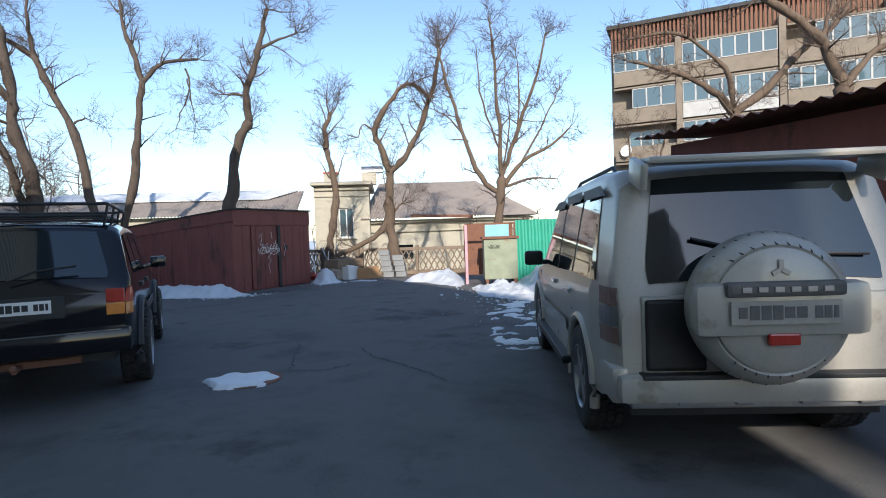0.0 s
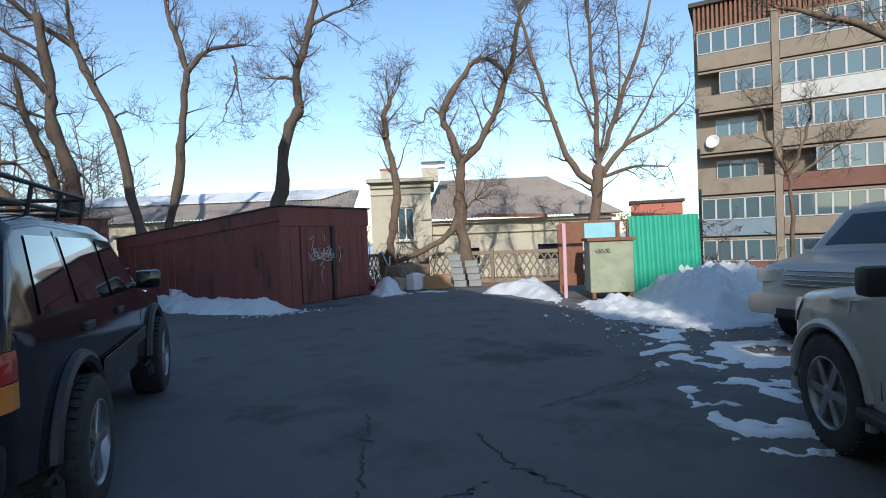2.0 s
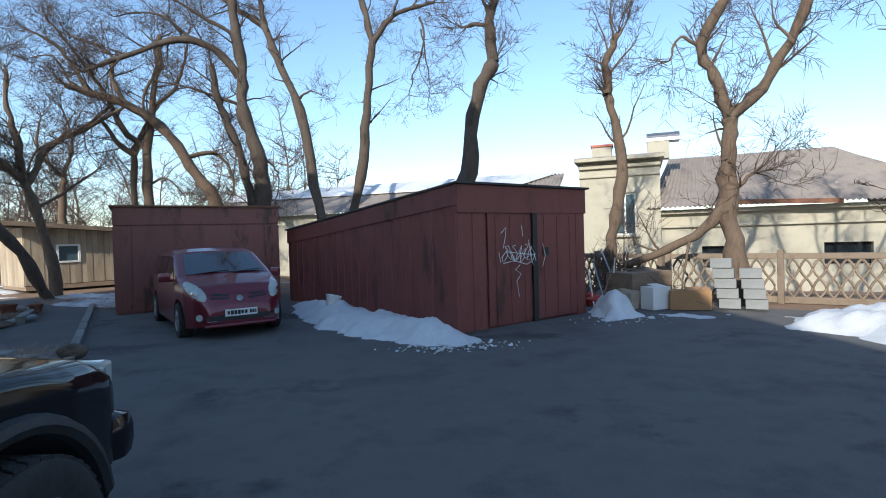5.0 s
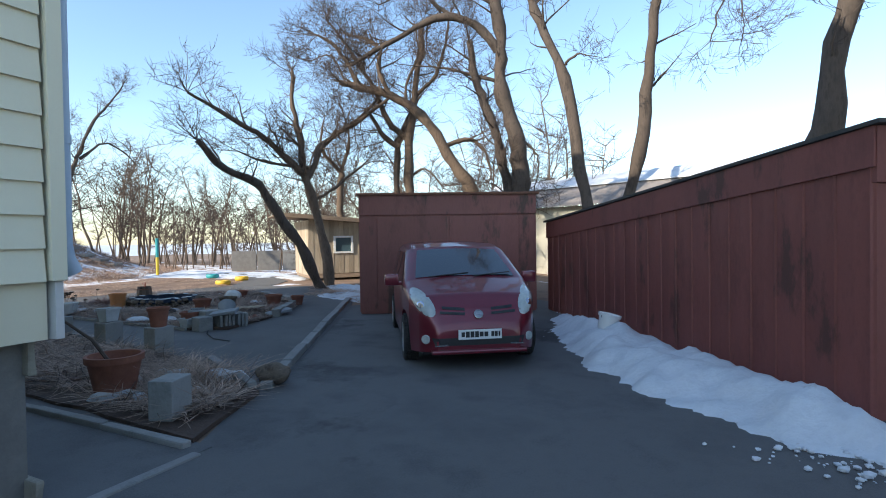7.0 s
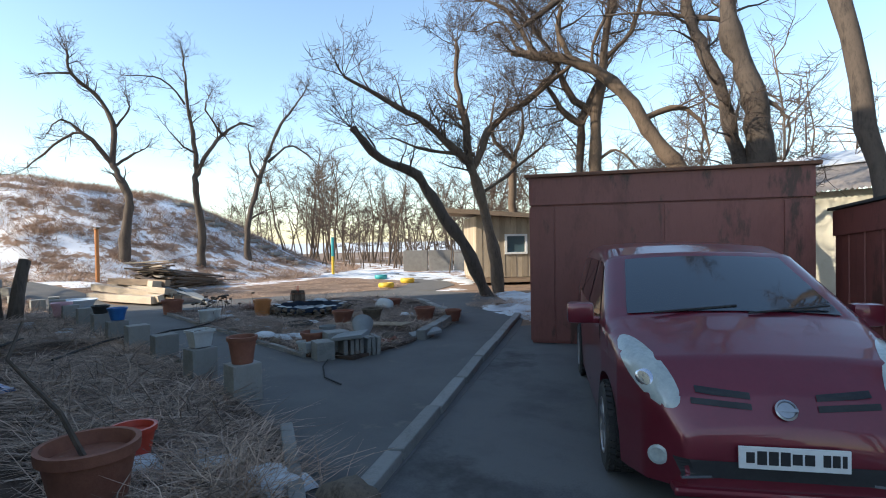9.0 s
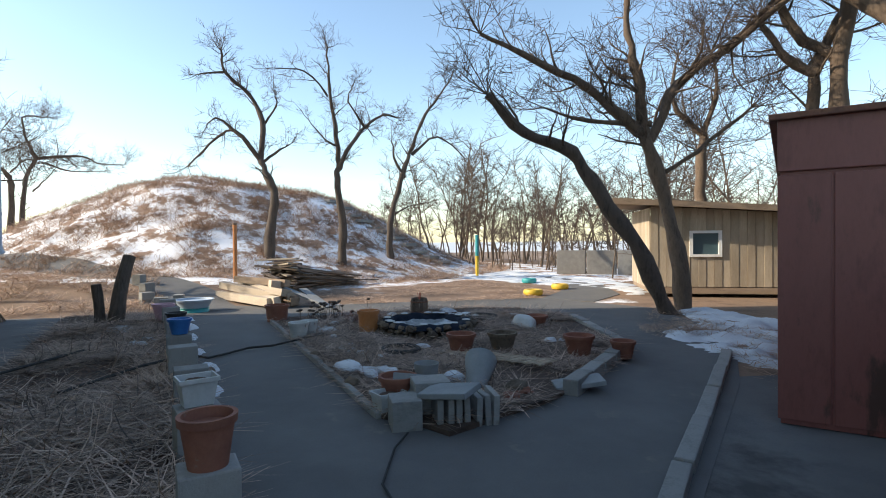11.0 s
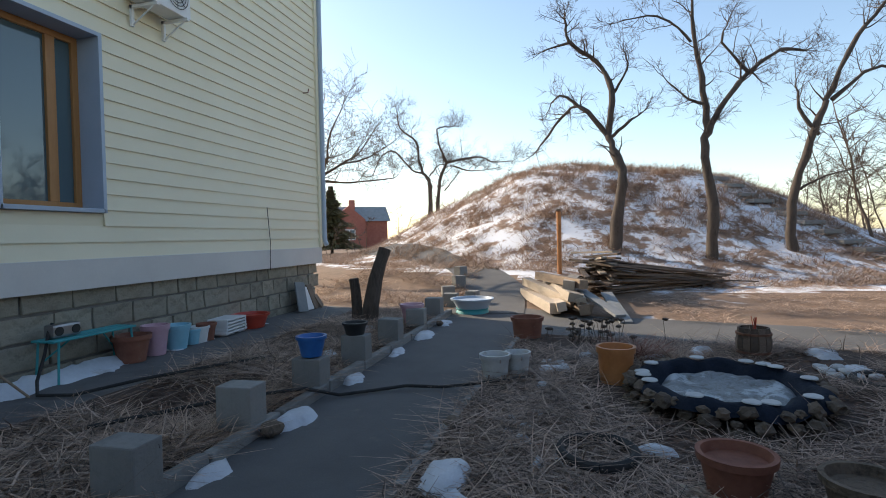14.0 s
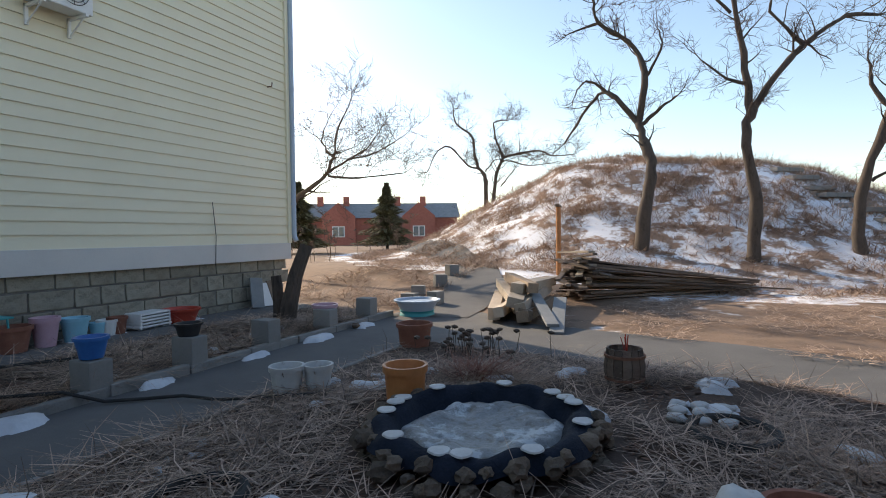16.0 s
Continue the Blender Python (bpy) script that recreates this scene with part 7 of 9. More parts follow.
def crest_place(g):
    for _ in range(20):
        a, r = g.uniform(0, math.tau), 12.0 * math.sqrt(g.random())
        x, y = -39 + r * math.cos(a), 20.5 + r * 0.95 * math.sin(a)
        if x > -44 and noise.noise((x * 0.8, y * 0.8, 17)) > 0.0 + 0.3 * (g.random() - 0.5):
            return (x, y, rise(x, y) - 0.02)
    return None


stuff("tall_grass", ribbons(15000, crest_place, 0.62, 0.007, 0.42, rng), GRASS, "tall bleached grass along the crest of the mound", "dry grass")
LAWN = [(-16.4, 18.9), (-15.2, 21.6), (-14.3, 24.4), (-15.6, 26.2), (-19, 26.8), (-24, 27), (-27, 25), (-25, 20), (-21.5, 17.2), (-18, 17.4)]
stuff("lawn_litter", ribbons(16000, in_poly(LAWN, 0.0, 9.0), 0.16, 0.005, 0.96, rng), GRASS, "flattened dry grass and leaf litter", "dry grass")
VERGE = [(-24.5, 11), (-17.8, 12.2), (-17.2, 15.9), (-20, 16.0), (-26, 15.4), (-30, 12)]
stuff("verge_grass", ribbons(7000, in_poly(VERGE, 0.0, 6.0), 0.3, 0.006, 0.75, rng), GRASS, "rank dry grass beside the path", "dry grass")
stuff("verge_grass", ribbons(3000, in_poly([(-9.4, 22.6), (-7.4, 22.2), (-6.2, 20.9), (-6.2, 21.6), (-7.6, 24.0), (-9.8, 25.6), (-11.4, 25.4)], 0.0, 6.0), 0.16, 0.004, 0.9, rng), GRASS, "dry leaves and grass beside the kerb", "dry grass")

# ---- kerbs, blocks, plinth stones ----
kerb = thing("kerb", pose(0, 0, 0), "row of worn concrete kerb stones", "kerb", kind="structure")
me_kerb = {}


def kerb_line(x0, y0, x1, y1, piece, w, h):
    a, b = Vector((x0, y0, 0)), Vector((x1, y1, 0))
    n = max(1, round((b - a).length / piece))
    key = (round((b - a).length / n, 3), w, h)
    if key not in me_kerb:
        bm = bmesh.new()
        box(bm, (0, 0, h / 2 - 0.05), (key[0] - 0.02, w, h + 0.1), bevel=0.015)
        me_kerb[key] = finish(bm, "kerb_stone", CONCRETE)
    ang = math.atan2(b.y - a.y, b.x - a.x)
    r = random.Random(3)
    for i in range(n):
        ob = new("kerb_stone", me_kerb[key])
        ob.parent = kerb
        p = a.lerp(b, (i + 0.5) / n)
        ob.matrix_local = Matrix.Translation((p.x, p.y, rise(p.x, p.y) + r.uniform(-0.012, 0.008))) @ Matrix.Rotation(ang + r.uniform(-0.02, 0.02), 4, "Z") @ Matrix.Rotation(r.uniform(-0.03, 0.03), 4, "X")


kerb_line(-3.52, 15.1, -7.7, 22.4, 1.0, 0.13, 0.1)
kerb_line(-2.9, 13.66, -6.0, 13.72, 1.0, 0.08, 0.07)
kerb_line(-3.6, 15.0, -5.1, 15.75, 0.8, 0.1, 0.12)
kerb_line(-2.74, 13.62, -2.66, 1.0, 1.0, 0.09, 0.035)
kerb_line(-7.6, 16.12, -16.4, 16.16, 0.9, 0.09, 0.12)
kerb_line(-7.6, 17.42, -14.2, 17.74, 0.55, 0.07, 0.08)
kerb_line(-8.6, 21.55, -7.3, 19.3, 0.5, 0.16, 0.17)
kerb_line(-8.7, 21.6, -11.3, 22.95, 0.5, 0.14, 0.12)

BLOCK = bmesh.new()
box(BLOCK, (0, 0, 0.19), (0.2, 0.3, 0.4), bevel=0.012)
block_mesh = finish(BLOCK, "concrete_block", CONCRETE)


def block(x, y, rz=0, h=1.0, sx=1.0, label="upright grey concrete block edging the flower bed", z=0.0):
    ob = tagged(new("concrete_block", block_mesh), label, "concrete block", "bed edging blocks")
    ob.matrix_world = Matrix.Translation((x, y, rise(x, y) + z)) @ Matrix.Rotation(radians(rz), 4, "Z") @ Matrix.Diagonal((sx, 1, h, 1))
    return ob


for i, x in enumerate((-8.84, -9.95, -11.06, -12.12, -13.3, -14.6, -15.8)):
    block(x, 16.02 + 0.02 * math.sin(i * 5), 4 * math.sin(i * 3), 1 + 0.06 * math.sin(i * 2.2), 1.1)
block(-3.6, 14.05, 20, 1.0, 1.1, "squat concrete block at the bed corner")
for i, (x, y) in enumerate(((-17.6, 15.9), (-18.6, 15.6), (-19.8, 15.6), (-21.0, 15.4), (-18.0, 16.3))):
    block(x, y, 20 * i, 0.75, 1.2, "low concrete block beside the path")
# jumbled ribbed blocks at the tip of the pond bed
block(-7.51, 17.86, 74, 0.85, 1.6, "grey hollow concrete block in a jumbled heap")
block(-7.35, 17.54, 74, 0.66, 1.25, "grey hollow concrete block in a jumbled heap")
bm = bmesh.new()
box(bm, (0, 0, 0.12), (0.052, 0.34, 0.25), bevel=0.008)
rib_mesh = finish(bm, "stone_slab", CONCRETE)
for k in range(7):
    f = 0.36 + 0.107 * k
    ob = tagged(new("stone_slab", rib_mesh), "narrow grey concrete slab standing on edge in a row", "slab", "row of slabs")
    ob.matrix_world = pose(-7.345 + 0.209 * f, 17.536 + 0.720 * f, 0.015, 2 * math.sin(k * 2.1), 3 * math.sin(k * 3.3), 73.8 + 4 * math.sin(k * 1.7))
for k, (x, y) in enumerate(((-7.43, 18.68), (-7.52, 18.89))):
    bm = bmesh.new()
    lump(bm, (0, 0, 0.05), (0.19, 0.15, 0.1), k + 90, 2, 0.5)
    ob = part("broken_brick", bm, TERRACOTTA)
    ob.matrix_world = pose(x, y, 0.02, 0, 0, 50 * k)
    tagged(ob, "broken red brick lump at the bed edge", "brick", "broken bricks")
for x, y, z, s, r in ((-7.15, 17.85, 0.31, (0.46, 0.28, 0.05), (6, -8, 30)), (-7.72, 17.8, 0.2, (0.4, 0.07, 0.26), (-24, 5, 60)), (-7.4, 19.5, 0.1, (0.5, 0.26, 0.05), (4, -8, 62))):
    bm = bmesh.new()
    box(bm, (0, 0, 0), s, bevel=0.01)
    ob = part("stone_slab", bm, GREYSHEET)
    ob.matrix_world = pose(x, y, z, *r)
    tagged(ob, "pale grey slab lying on the block heap", "slab", "loose slabs")

# plinth stones, each its own
stones = []
for w_ in (0.5, 0.62, 0.4):
    bm = bmesh.new()
    box(bm, (0, 0, 0), (w_ - 0.025, 0.05, 0.272), bevel=0.014)
    bmesh.ops.subdivide_edges(bm, edges=[e for e in bm.edges if e.calc_length() > 0.12], cuts=2, use_grid_fill=True)
    for v in bm.verts:
        if v.co.y > 0:
            v.co.y += 0.022 * noise.noise((v.co.x * 9 + w_ * 40, v.co.z * 9, 2.0))
        v.co.x += 0.01 * noise.noise((v.co.x * 7, v.co.z * 7, w_ * 30))
        v.co.z += 0.012 * noise.noise((v.co.x * 6, v.co.z * 6, w_ * 50))
    stones.append((w_, finish(bm, "stone", STONE)))
rs = random.Random(8)
for c in range(4):
    x = HX0 + 0.2 - rs.random() * 0.3
    while x < HX1 - 0.6:
        w_, me = stones[rs.randrange(3)]
        ob = new("stone", me)
        ob.parent = plinth
        ob.matrix_local = pose(x + w_ / 2, HY - 0.105 + rs.uniform(-0.008, 0.01), 0.0 + 0.3 * c, rs.uniform(-1, 1), rs.uniform(-0.6, 0.6), rs.uniform(-1, 1))
        x += w_

# ---- pots and garden things ----
def pot(x, y, z, r, h, mat, label, name="flower_pot", tilt=(0, 0), taper=0.72, soil=SOIL, rim=True, group="flower pots"):
    t = thing(name, pose(x, y, z + rise(x, y), tilt[0], tilt[1], (x * 37) % 90), label, "flower pot" if "pot" in name else name.split("_")[-1], group)
    b = bmesh.new()
    k = 0.012
    prof = [(r * taper, 0), (r * (taper + 1) / 2, h * 0.5), (r * 0.97, h * 0.84)]
    if rim:
        prof += [(r * 1.06, h * 0.84), (r * 1.08, h)]
    else:
        prof += [(r, h)]
    prof += [(r - k, h), (r * 0.92 - k, h * 0.8)]
    lathe(b, prof, 24)
    part("body", b, mat, t, smooth=True)
    if soil:
        b = bmesh.new()
        lathe(b, [(r * 0.9, h * 0.74), (r * 0.6, h * 0.79), (0.002, h * 0.8)], 16, wob=0.04)
        part("soil", b, soil, t)
    return t


def pail(x, y, z, r, h, mat, label, tilt=(0, 0)):
    t = pot(x, y, z, r, h, mat, label, "bucket", tilt, 0.78, SNOW, True, "buckets")
    b = bmesh.new()
    tube(b, [(r * 1.05 * math.cos(a), 0.03, h * 0.9 - r * 0.6 * math.sin(a)) for a in (math.pi * i / 10 for i in range(11))], 0.005, 5)
    part("handle", b, CHROME, t)
    return t


def planter(x, y, z, label):
    t = thing("planter_box", pose(x, y, z + rise(x, y), 0, 0, 98) @ Matrix.Diagonal((0.64, 0.72, 0.85, 1)), label, "planter")
    b = bmesh.new()
    rings = [[b.verts.new((sx * w_, sy * d, zz)) for sx, sy in ((-1, -1), (1, -1), (1, 1), (-1, 1))] for w_, d, zz in ((0.15, 0.1, 0), (0.19, 0.13, 0.2), (0.21, 0.15, 0.2), (0.21, 0.15, 0.235), (0.19, 0.13, 0.235), (0.18, 0.12, 0.18))]
    ring_faces(b, rings)
    part("body", b, DIRTYWHITE, t)
    b = bmesh.new()
    lump(b, (0, 0, 0.17), (0.34, 0.23, 0.1), 3)
    part("soil", b, SOIL, t)


pot(-6.33, 15.95, 0.39, 0.14, 0.27, TERRACOTTA, "brown plastic flower pot standing on a concrete block")
block(-6.33, 15.95, 0, 1.0, 1.2)
block(-7.5, 15.98, 6, 1.0, 1.2)
planter(-7.5, 15.98, 0.4, "white square planter on a concrete block")
pot(-4.75, 14.3, 0.05, 0.25, 0.4, TERRACOTTA, "large brown flower pot among dry stalks")
bm = bmesh.new()
tube(bm, [(-4.75, 14.3, 0.3), (-4.95, 14.2, 0.6), (-5.3, 14.0, 0.9), (-5.5, 14.1, 1.1)], [0.02, 0.016, 0.012, 0.008], 6)
tagged(part("dry_stem", bm, BARK), "bent dead stem stuck in a flower pot", "stem")
pot(-5.4, 14.7, 0.05, 0.15, 0.24, REDPLASTIC, "small dull red flower pot")
pot(-11.78, 18.9, 0.05, 0.175, 0.36, ORANGEPOT, "tall glazed orange clay pot", taper=0.85)
pot(-9.5, 19.36, 0.05, 0.19, 0.26, TERRACOTTA, "wide terracotta pot with dark soil")
pot(-9.28, 19.88, 0.05, 0.19, 0.26, ROCK, "wide dusty brown pot")
pot(-8.54, 20.57, 0.05, 0.19, 0.27, TERRACOTTA, "terracotta pot with dry plant")
pot(-8.15, 20.95, 0.05, 0.15, 0.22, TERRACOTTA, "terracotta pot at the bed edge")
pot(-10.6, 21.5, 0.05, 0.2, 0.22, TERRACOTTA, "low terracotta bowl in dry stalks")
pot(-14.0, 17.85, 0.03, 0.22, 0.32, TERRACOTTA, "dull maroon plastic tub beside the path", taper=0.85)
pail(-11.72, 17.72, 0.03, 0.15, 0.28, DIRTYWHITE, "dirty white plastic bucket")
pail(-11.9, 17.93, 0.03, 0.13, 0.27, DIRTYWHITE, "pale dirty plastic bucket")
planter(-7.71, 17.54, 0.02, "stained white plastic planter at the bed tip")
pot(-7.85, 17.7, 0.05, 0.17, 0.26, TERRACOTTA, "brown pot behind the white planter")
pot(-7.85, 18.55, 0.06, 0.17, 0.42, GREYSHEET, "large fluted grey vase lying tilted", "vase", (-52, 30), 0.55, None, False, "vases")
pot(-8.25, 18.2, 0.03, 0.13, 0.26, GREYSHEET, "cracked grey clay jar", "jar", (0, 0), 0.8, SOIL, False, "vases")
pot(-11.06, 16.02, 0.38, 0.14, 0.2, BLUEPAINT, "round cobalt blue pot on a concrete block", taper=0.7)
pot(-12.12, 16.02, 0.38, 0.14, 0.16, BLACK, "black bowl on a concrete block")
pot(-14.75, 15.9, 0.12, 0.19, 0.3, PINK, "faded pink plastic pot")
pot(-16.65, 16.55, 0.1, 0.4, 0.2, BLUETRIM, "blue painted tyre planter bowl", "tyre_planter", taper=0.75)
pot(-16.65, 16.55, 0.0, 0.3, 0.11, TEAL, "green painted foot under the tyre bowl", "tyre_planter", taper=1.1, soil=None)
pail(-0.62, 18.75, 0.2, 0.15, 0.27, WHITE, "white bucket with blue rim standing in snow", (10, 8))
for x, r, h, m_, l in ((-11.93, 0.22, 0.34, TERRACOTTA, "large brown pot by the plinth"), (-12.33, 0.17, 0.4, PINK, "pink and white bucket by the plinth"), (-12.72, 0.18, 0.34, LIGHTBLUE, "light blue round pot by the plinth"),
                    (-13.04, 0.11, 0.22, LIGHTBLUE, "small pale blue pot by the plinth"), (-13.19, 0.14, 0.24, WHITE, "white pot by the plinth"), (-13.35, 0.14, 0.26, TERRACOTTA, "small brown pot by the plinth"), (-14.5, 0.3, 0.24, REDPLASTIC, "red plastic basin by the plinth")):
    pot(x, 13.05, 0.02, r, h, m_, l)
bm = bmesh.new()
for k in range(5):
    box(bm, (0, 0, 0.04 + 0.05 * k), (0.62 - 0.02 * k, 0.36, 0.03), bevel=0.006)
for sx in (-0.28, 0.28):
    box(bm, (sx, 0, 0.13), (0.03, 0.34, 0.24))
cr = part("crate", bm, WHITE)
cr.matrix_world = pose(-13.89, 13.02, 0.03, 0, 0, 6)
tagged(cr, "white slatted plastic crate beside the plinth", "crate")
# teal bench with a radio on it
bench = thing("bench", pose(-11.36, 13.0, 0.02), "low teal painted metal bench by the plinth", "bench")
for k in range(3):
    bm = bmesh.new()
    box(bm, (0, -0.11 + 0.11 * k, 0.46), (1.1, 0.09, 0.025), bevel=0.006)
    part("slat", bm, TEAL, bench)
for sx in (-0.48, 0.48):
    for sy in (-0.14, 0.14):
        bm = bmesh.new()
        rod(bm, (sx * 1.06, sy * 1.1, 0), (sx, sy, 0.45), 0.013, n=8)
        part("leg", bm, TEAL, bench)
    bm = bmesh.new()
    rod(bm, (sx, -0.13, 0.2), (sx * 0.4, 0.0, 0.45), 0.01, n=6)
    part("brace", bm, TEAL, bench)
radio = thing("radio", pose(-11.05, 13.0, 0.495), "old grey portable radio lying on the bench", "radio")
bm = bmesh.new()
box(bm, (0, 0, 0.08), (0.34, 0.14, 0.15), bevel=0.03)
part("case", bm, ALLOY, radio)
for sx in (-0.1, 0.1):
    bm = bmesh.new()
    rod(bm, (sx, 0.06, 0.08), (sx, 0.078, 0.08), 0.05, n=16)
    part("speaker", bm, BLACK, radio)
for k, (x, h, a, m_) in enumerate(((-16.35, 0.62, 14, GREYSHEET), (-16.65, 0.5, 18, WHITE), (-16.95, 0.55, 20, OLDWOOD), (-17.2, 0.3, 30, OLDWOOD))):
    bm = bmesh.new()
    box(bm, (0, 0, h / 2), (0.3, 0.03, h), bevel=0.004)
    ob = part("board", bm, m_)
    ob.matrix_world = pose(x, 13.05, 0.03, a, 4 * k - 6, 10 * k - 10)
    tagged(ob, "scrap board leaning on the plinth", "board", "leaning boards")
trellis = thing("trellis_arch", pose(0, 0, 0), "thin bent pipe arch for climbing plants by the plinth", "trellis")
bm = bmesh.new()
tube(bm, [(-9.25, 13.05, 0.0), (-9.2, 13.05, 0.9), (-9.35, 13.02, 1.22), (-9.6, 13.0, 1.32), (-9.85, 13.0, 1.29), (-10.08, 13.0, 1.12), (-10.2, 13.0, 0.85), (-10.22, 13.0, 0.4), (-10.2, 13.0, 0.0)], 0.011, 8)
part("arch", bm, GREYFRAME, trellis, smooth=True)
for q, w_ in (((-10.02, 13.0, 1.18), 0.2), ((-10.2, 13.0, 0.92), 0.24)):
    bm = bmesh.new()
    rod(bm, (q[0] + 0.06, q[1] - w_ / 2, q[2]), (q[0] - 0.06, q[1] + w_ / 2, q[2] + 0.01), 0.005, n=6)
    part("cross_wire", bm, RUST, trellis)
stand = thing("plant_stand", pose(-9.8, 13.0, 0.02), "rough low stand of weathered sticks by the plinth", "stand")
for k in range(5):
    bm = bmesh.new()
    rod(bm, (-0.5 + 0.02 * k, -0.13 + 0.07 * k, 0.5), (0.52, -0.14 + 0.065 * k, 0.52 + 0.01 * math.sin(k * 3)), 0.018, 0.013, 7)
    part("slat", bm, OLDWOOD, stand)
for sx, sy, lx in ((-0.36, -0.12, 0.0), (-0.36, 0.16, 0.02), (0.42, -0.12, 0.03), (0.42, 0.16, -0.02)):
    bm = bmesh.new()
    rod(bm, (sx + lx, sy, 0), (sx, sy, 0.5), 0.02, 0.017, 7)
    part("leg", bm, OLDWOOD, stand)
for p, q in (((-0.62, 0.3, 0.0), (-0.3, 0.15, 0.42)), ((-0.36, 0.18, 0.36), (0.42, 0.18, 0.3))):
    bm = bmesh.new()
    rod(bm, p, q, 0.014, n=6)
    part("brace", bm, OLDWOOD, stand)
pot(-10.02, 12.99, 0.555, 0.085, 0.1, GREYSHEET, "small grey pot with dead leaves on the stick stand")
pot(-9.72, 13.0, 0.555, 0.09, 0.09, TERRACOTTA, "shallow brown pot on the stick stand")
bm = bmesh.new()
tube(bm, [(-10.95, 12.98, 0.66), (-10.9, 12.99, 0.6), (-10.8, 13.04, 0.35), (-10.62, 13.15, 0.12), (-10.42, 13.4, 0.045), (-10.5, 13.75, 0.045), (-10.9, 14.2, 0.12), (-11.4, 14.6, 0.14), (-12.0, 14.9, 0.12)], 0.017, 8)
tagged(part("hose", bm, RUBBER, smooth=True), "black hose leading from the plinth into the bed", "hose")
pal = thing("frame", pose(-8.55, 14.0, 0.08, 0, 0, 12), "blue and yellow wooden frame lying on stalks", "frame")
for k in range(4):
    bm = bmesh.new()
    box(bm, (0, -0.24 + 0.16 * k, 0.03), (0.8, 0.06, 0.03), bevel=0.004)
    part("slat", bm, BLUEPAINT if k in (0, 3) else PALEWOOD, pal)
for sx in (-0.4, 0.4):
    bm = bmesh.new()
    box(bm, (sx, 0, 0.03), (0.05, 0.56, 0.035), bevel=0.004)
    part("side", bm, BLUEPAINT, pal)
# hose over the path
bm = bmesh.new()
tube(bm, [(-9.6, 14.9, 0.12), (-10.3, 15.6, 0.16), (-10.75, 16.1, 0.15), (-10.95, 16.35, 0.045), (-11.15, 16.6, 0.04), (-11.3, 16.9, 0.06), (-11.35, 17.25, 0.05), (-11.4, 17.6, 0.09), (-11.7, 18.1, 0.1)], 0.016, 8)
tagged(part("hose", bm, RUBBER, smooth=True), "black rubber garden hose across the path", "hose")
bm = bmesh.new()
tube(bm, [(-6.0, 16.9, 0.035), (-6.4, 16.95, 0.035), (-6.9, 17.25, 0.035), (-7.1, 17.45, 0.05)], 0.009, 6)
tagged(part("cable", bm, RUBBER), "thin black cable on the path", "cable")
# wicker runner and white boulder
run = thing("wicker_runner", pose(-8.8, 19.42, 0.12, 0, 3, -163), "worn wicker board lying over soil", "mat")
for k in range(7):
    bm = bmesh.new()
    tube(bm, [(-0.8 + 0.1 * i, -0.15 + 0.05 * k, 0.012 * (1 if (i + k) % 2 else -1)) for i in range(17)], 0.012, 5)
    part("strand", bm, PALEWOOD, run)
for i in range(17):
    bm = bmesh.new()
    rod(bm, (-0.8 + 0.1 * i, -0.17, 0), (-0.8 + 0.1 * i, 0.17, 0), 0.009, n=5)
    part("rung", bm, PALEWOOD, run)
bm = bmesh.new()
lump(bm, (-10.6, 21.25, 0.15), (0.55, 0.3, 0.3), 4, 3, 0.3)
tagged(part("boulder", bm, DIRTYWHITE, smooth="all"), "whitewashed smooth boulder among dry stalks", "stone")
for k, (x, y, s) in enumerate(((-9.95, 16.26, 0.16), (-3.6, 15.3, 0.32), (-15.0, 16.3, 0.12), (-7.6, 18.9, 0.2), (-10.3, 17.6, 0.15), (-8.7, 17.55, 0.16))):
    bm = bmesh.new()
    lump(bm, (0, 0, s * 0.3), (s * 1.2, s, s * 0.75), k + 20, 3, 0.35)
    ob = part("boulder", bm, ROCK, smooth="all")
    ob.matrix_world = pose(x, y, 0.03 + rise(x, y))
    tagged(ob, "rough brown field stone by the bed", "stone", "field stones")
# barrel-shaped planter
bar = thing("barrel", pose(-13.1, 20.5, 0.05) @ Matrix.Diagonal((0.85, 0.85, 0.8, 1)), "dark wooden stave barrel planter with dry flowers", "barrel")
for i in range(14):
    bm = bmesh.new()
    a0, a1 = math.tau * i / 14 + 0.02, math.tau * (i + 1) / 14 - 0.02
    rings = [[bm.verts.new((r * math.cos(a), r * math.sin(a), z)) for r, a in ((q, a0), (q, a1), (q - 0.02, a1), (q - 0.02, a0))] for q, z in ((0.18, 0), (0.215, 0.15), (0.22, 0.25), (0.19, 0.44))]
    ring_faces(bm, rings)
    part("stave", bm, DARKWOOD, bar)
for z, r in ((0.08, 0.206), (0.34, 0.213)):
    bm = bmesh.new()
    lathe(bm, [(r, z), (r + 0.006, z), (r + 0.006, z + 0.03), (r, z + 0.03)], 28)
    part("hoop", bm, RUST, bar)
bm = bmesh.new()
lathe(bm, [(0.18, 0.36), (0.002, 0.39)], 14)
part("soil", bm, SOIL, bar)
bm = bmesh.new()
for i in range(5):
    rod(bm, (0.02 * i - 0.04, 0.02, 0.36), (0.05 * i - 0.1, 0.04 * math.sin(i), 0.58), 0.006, n=4)
part("dry_stems", bm, REDPLASTIC, bar)
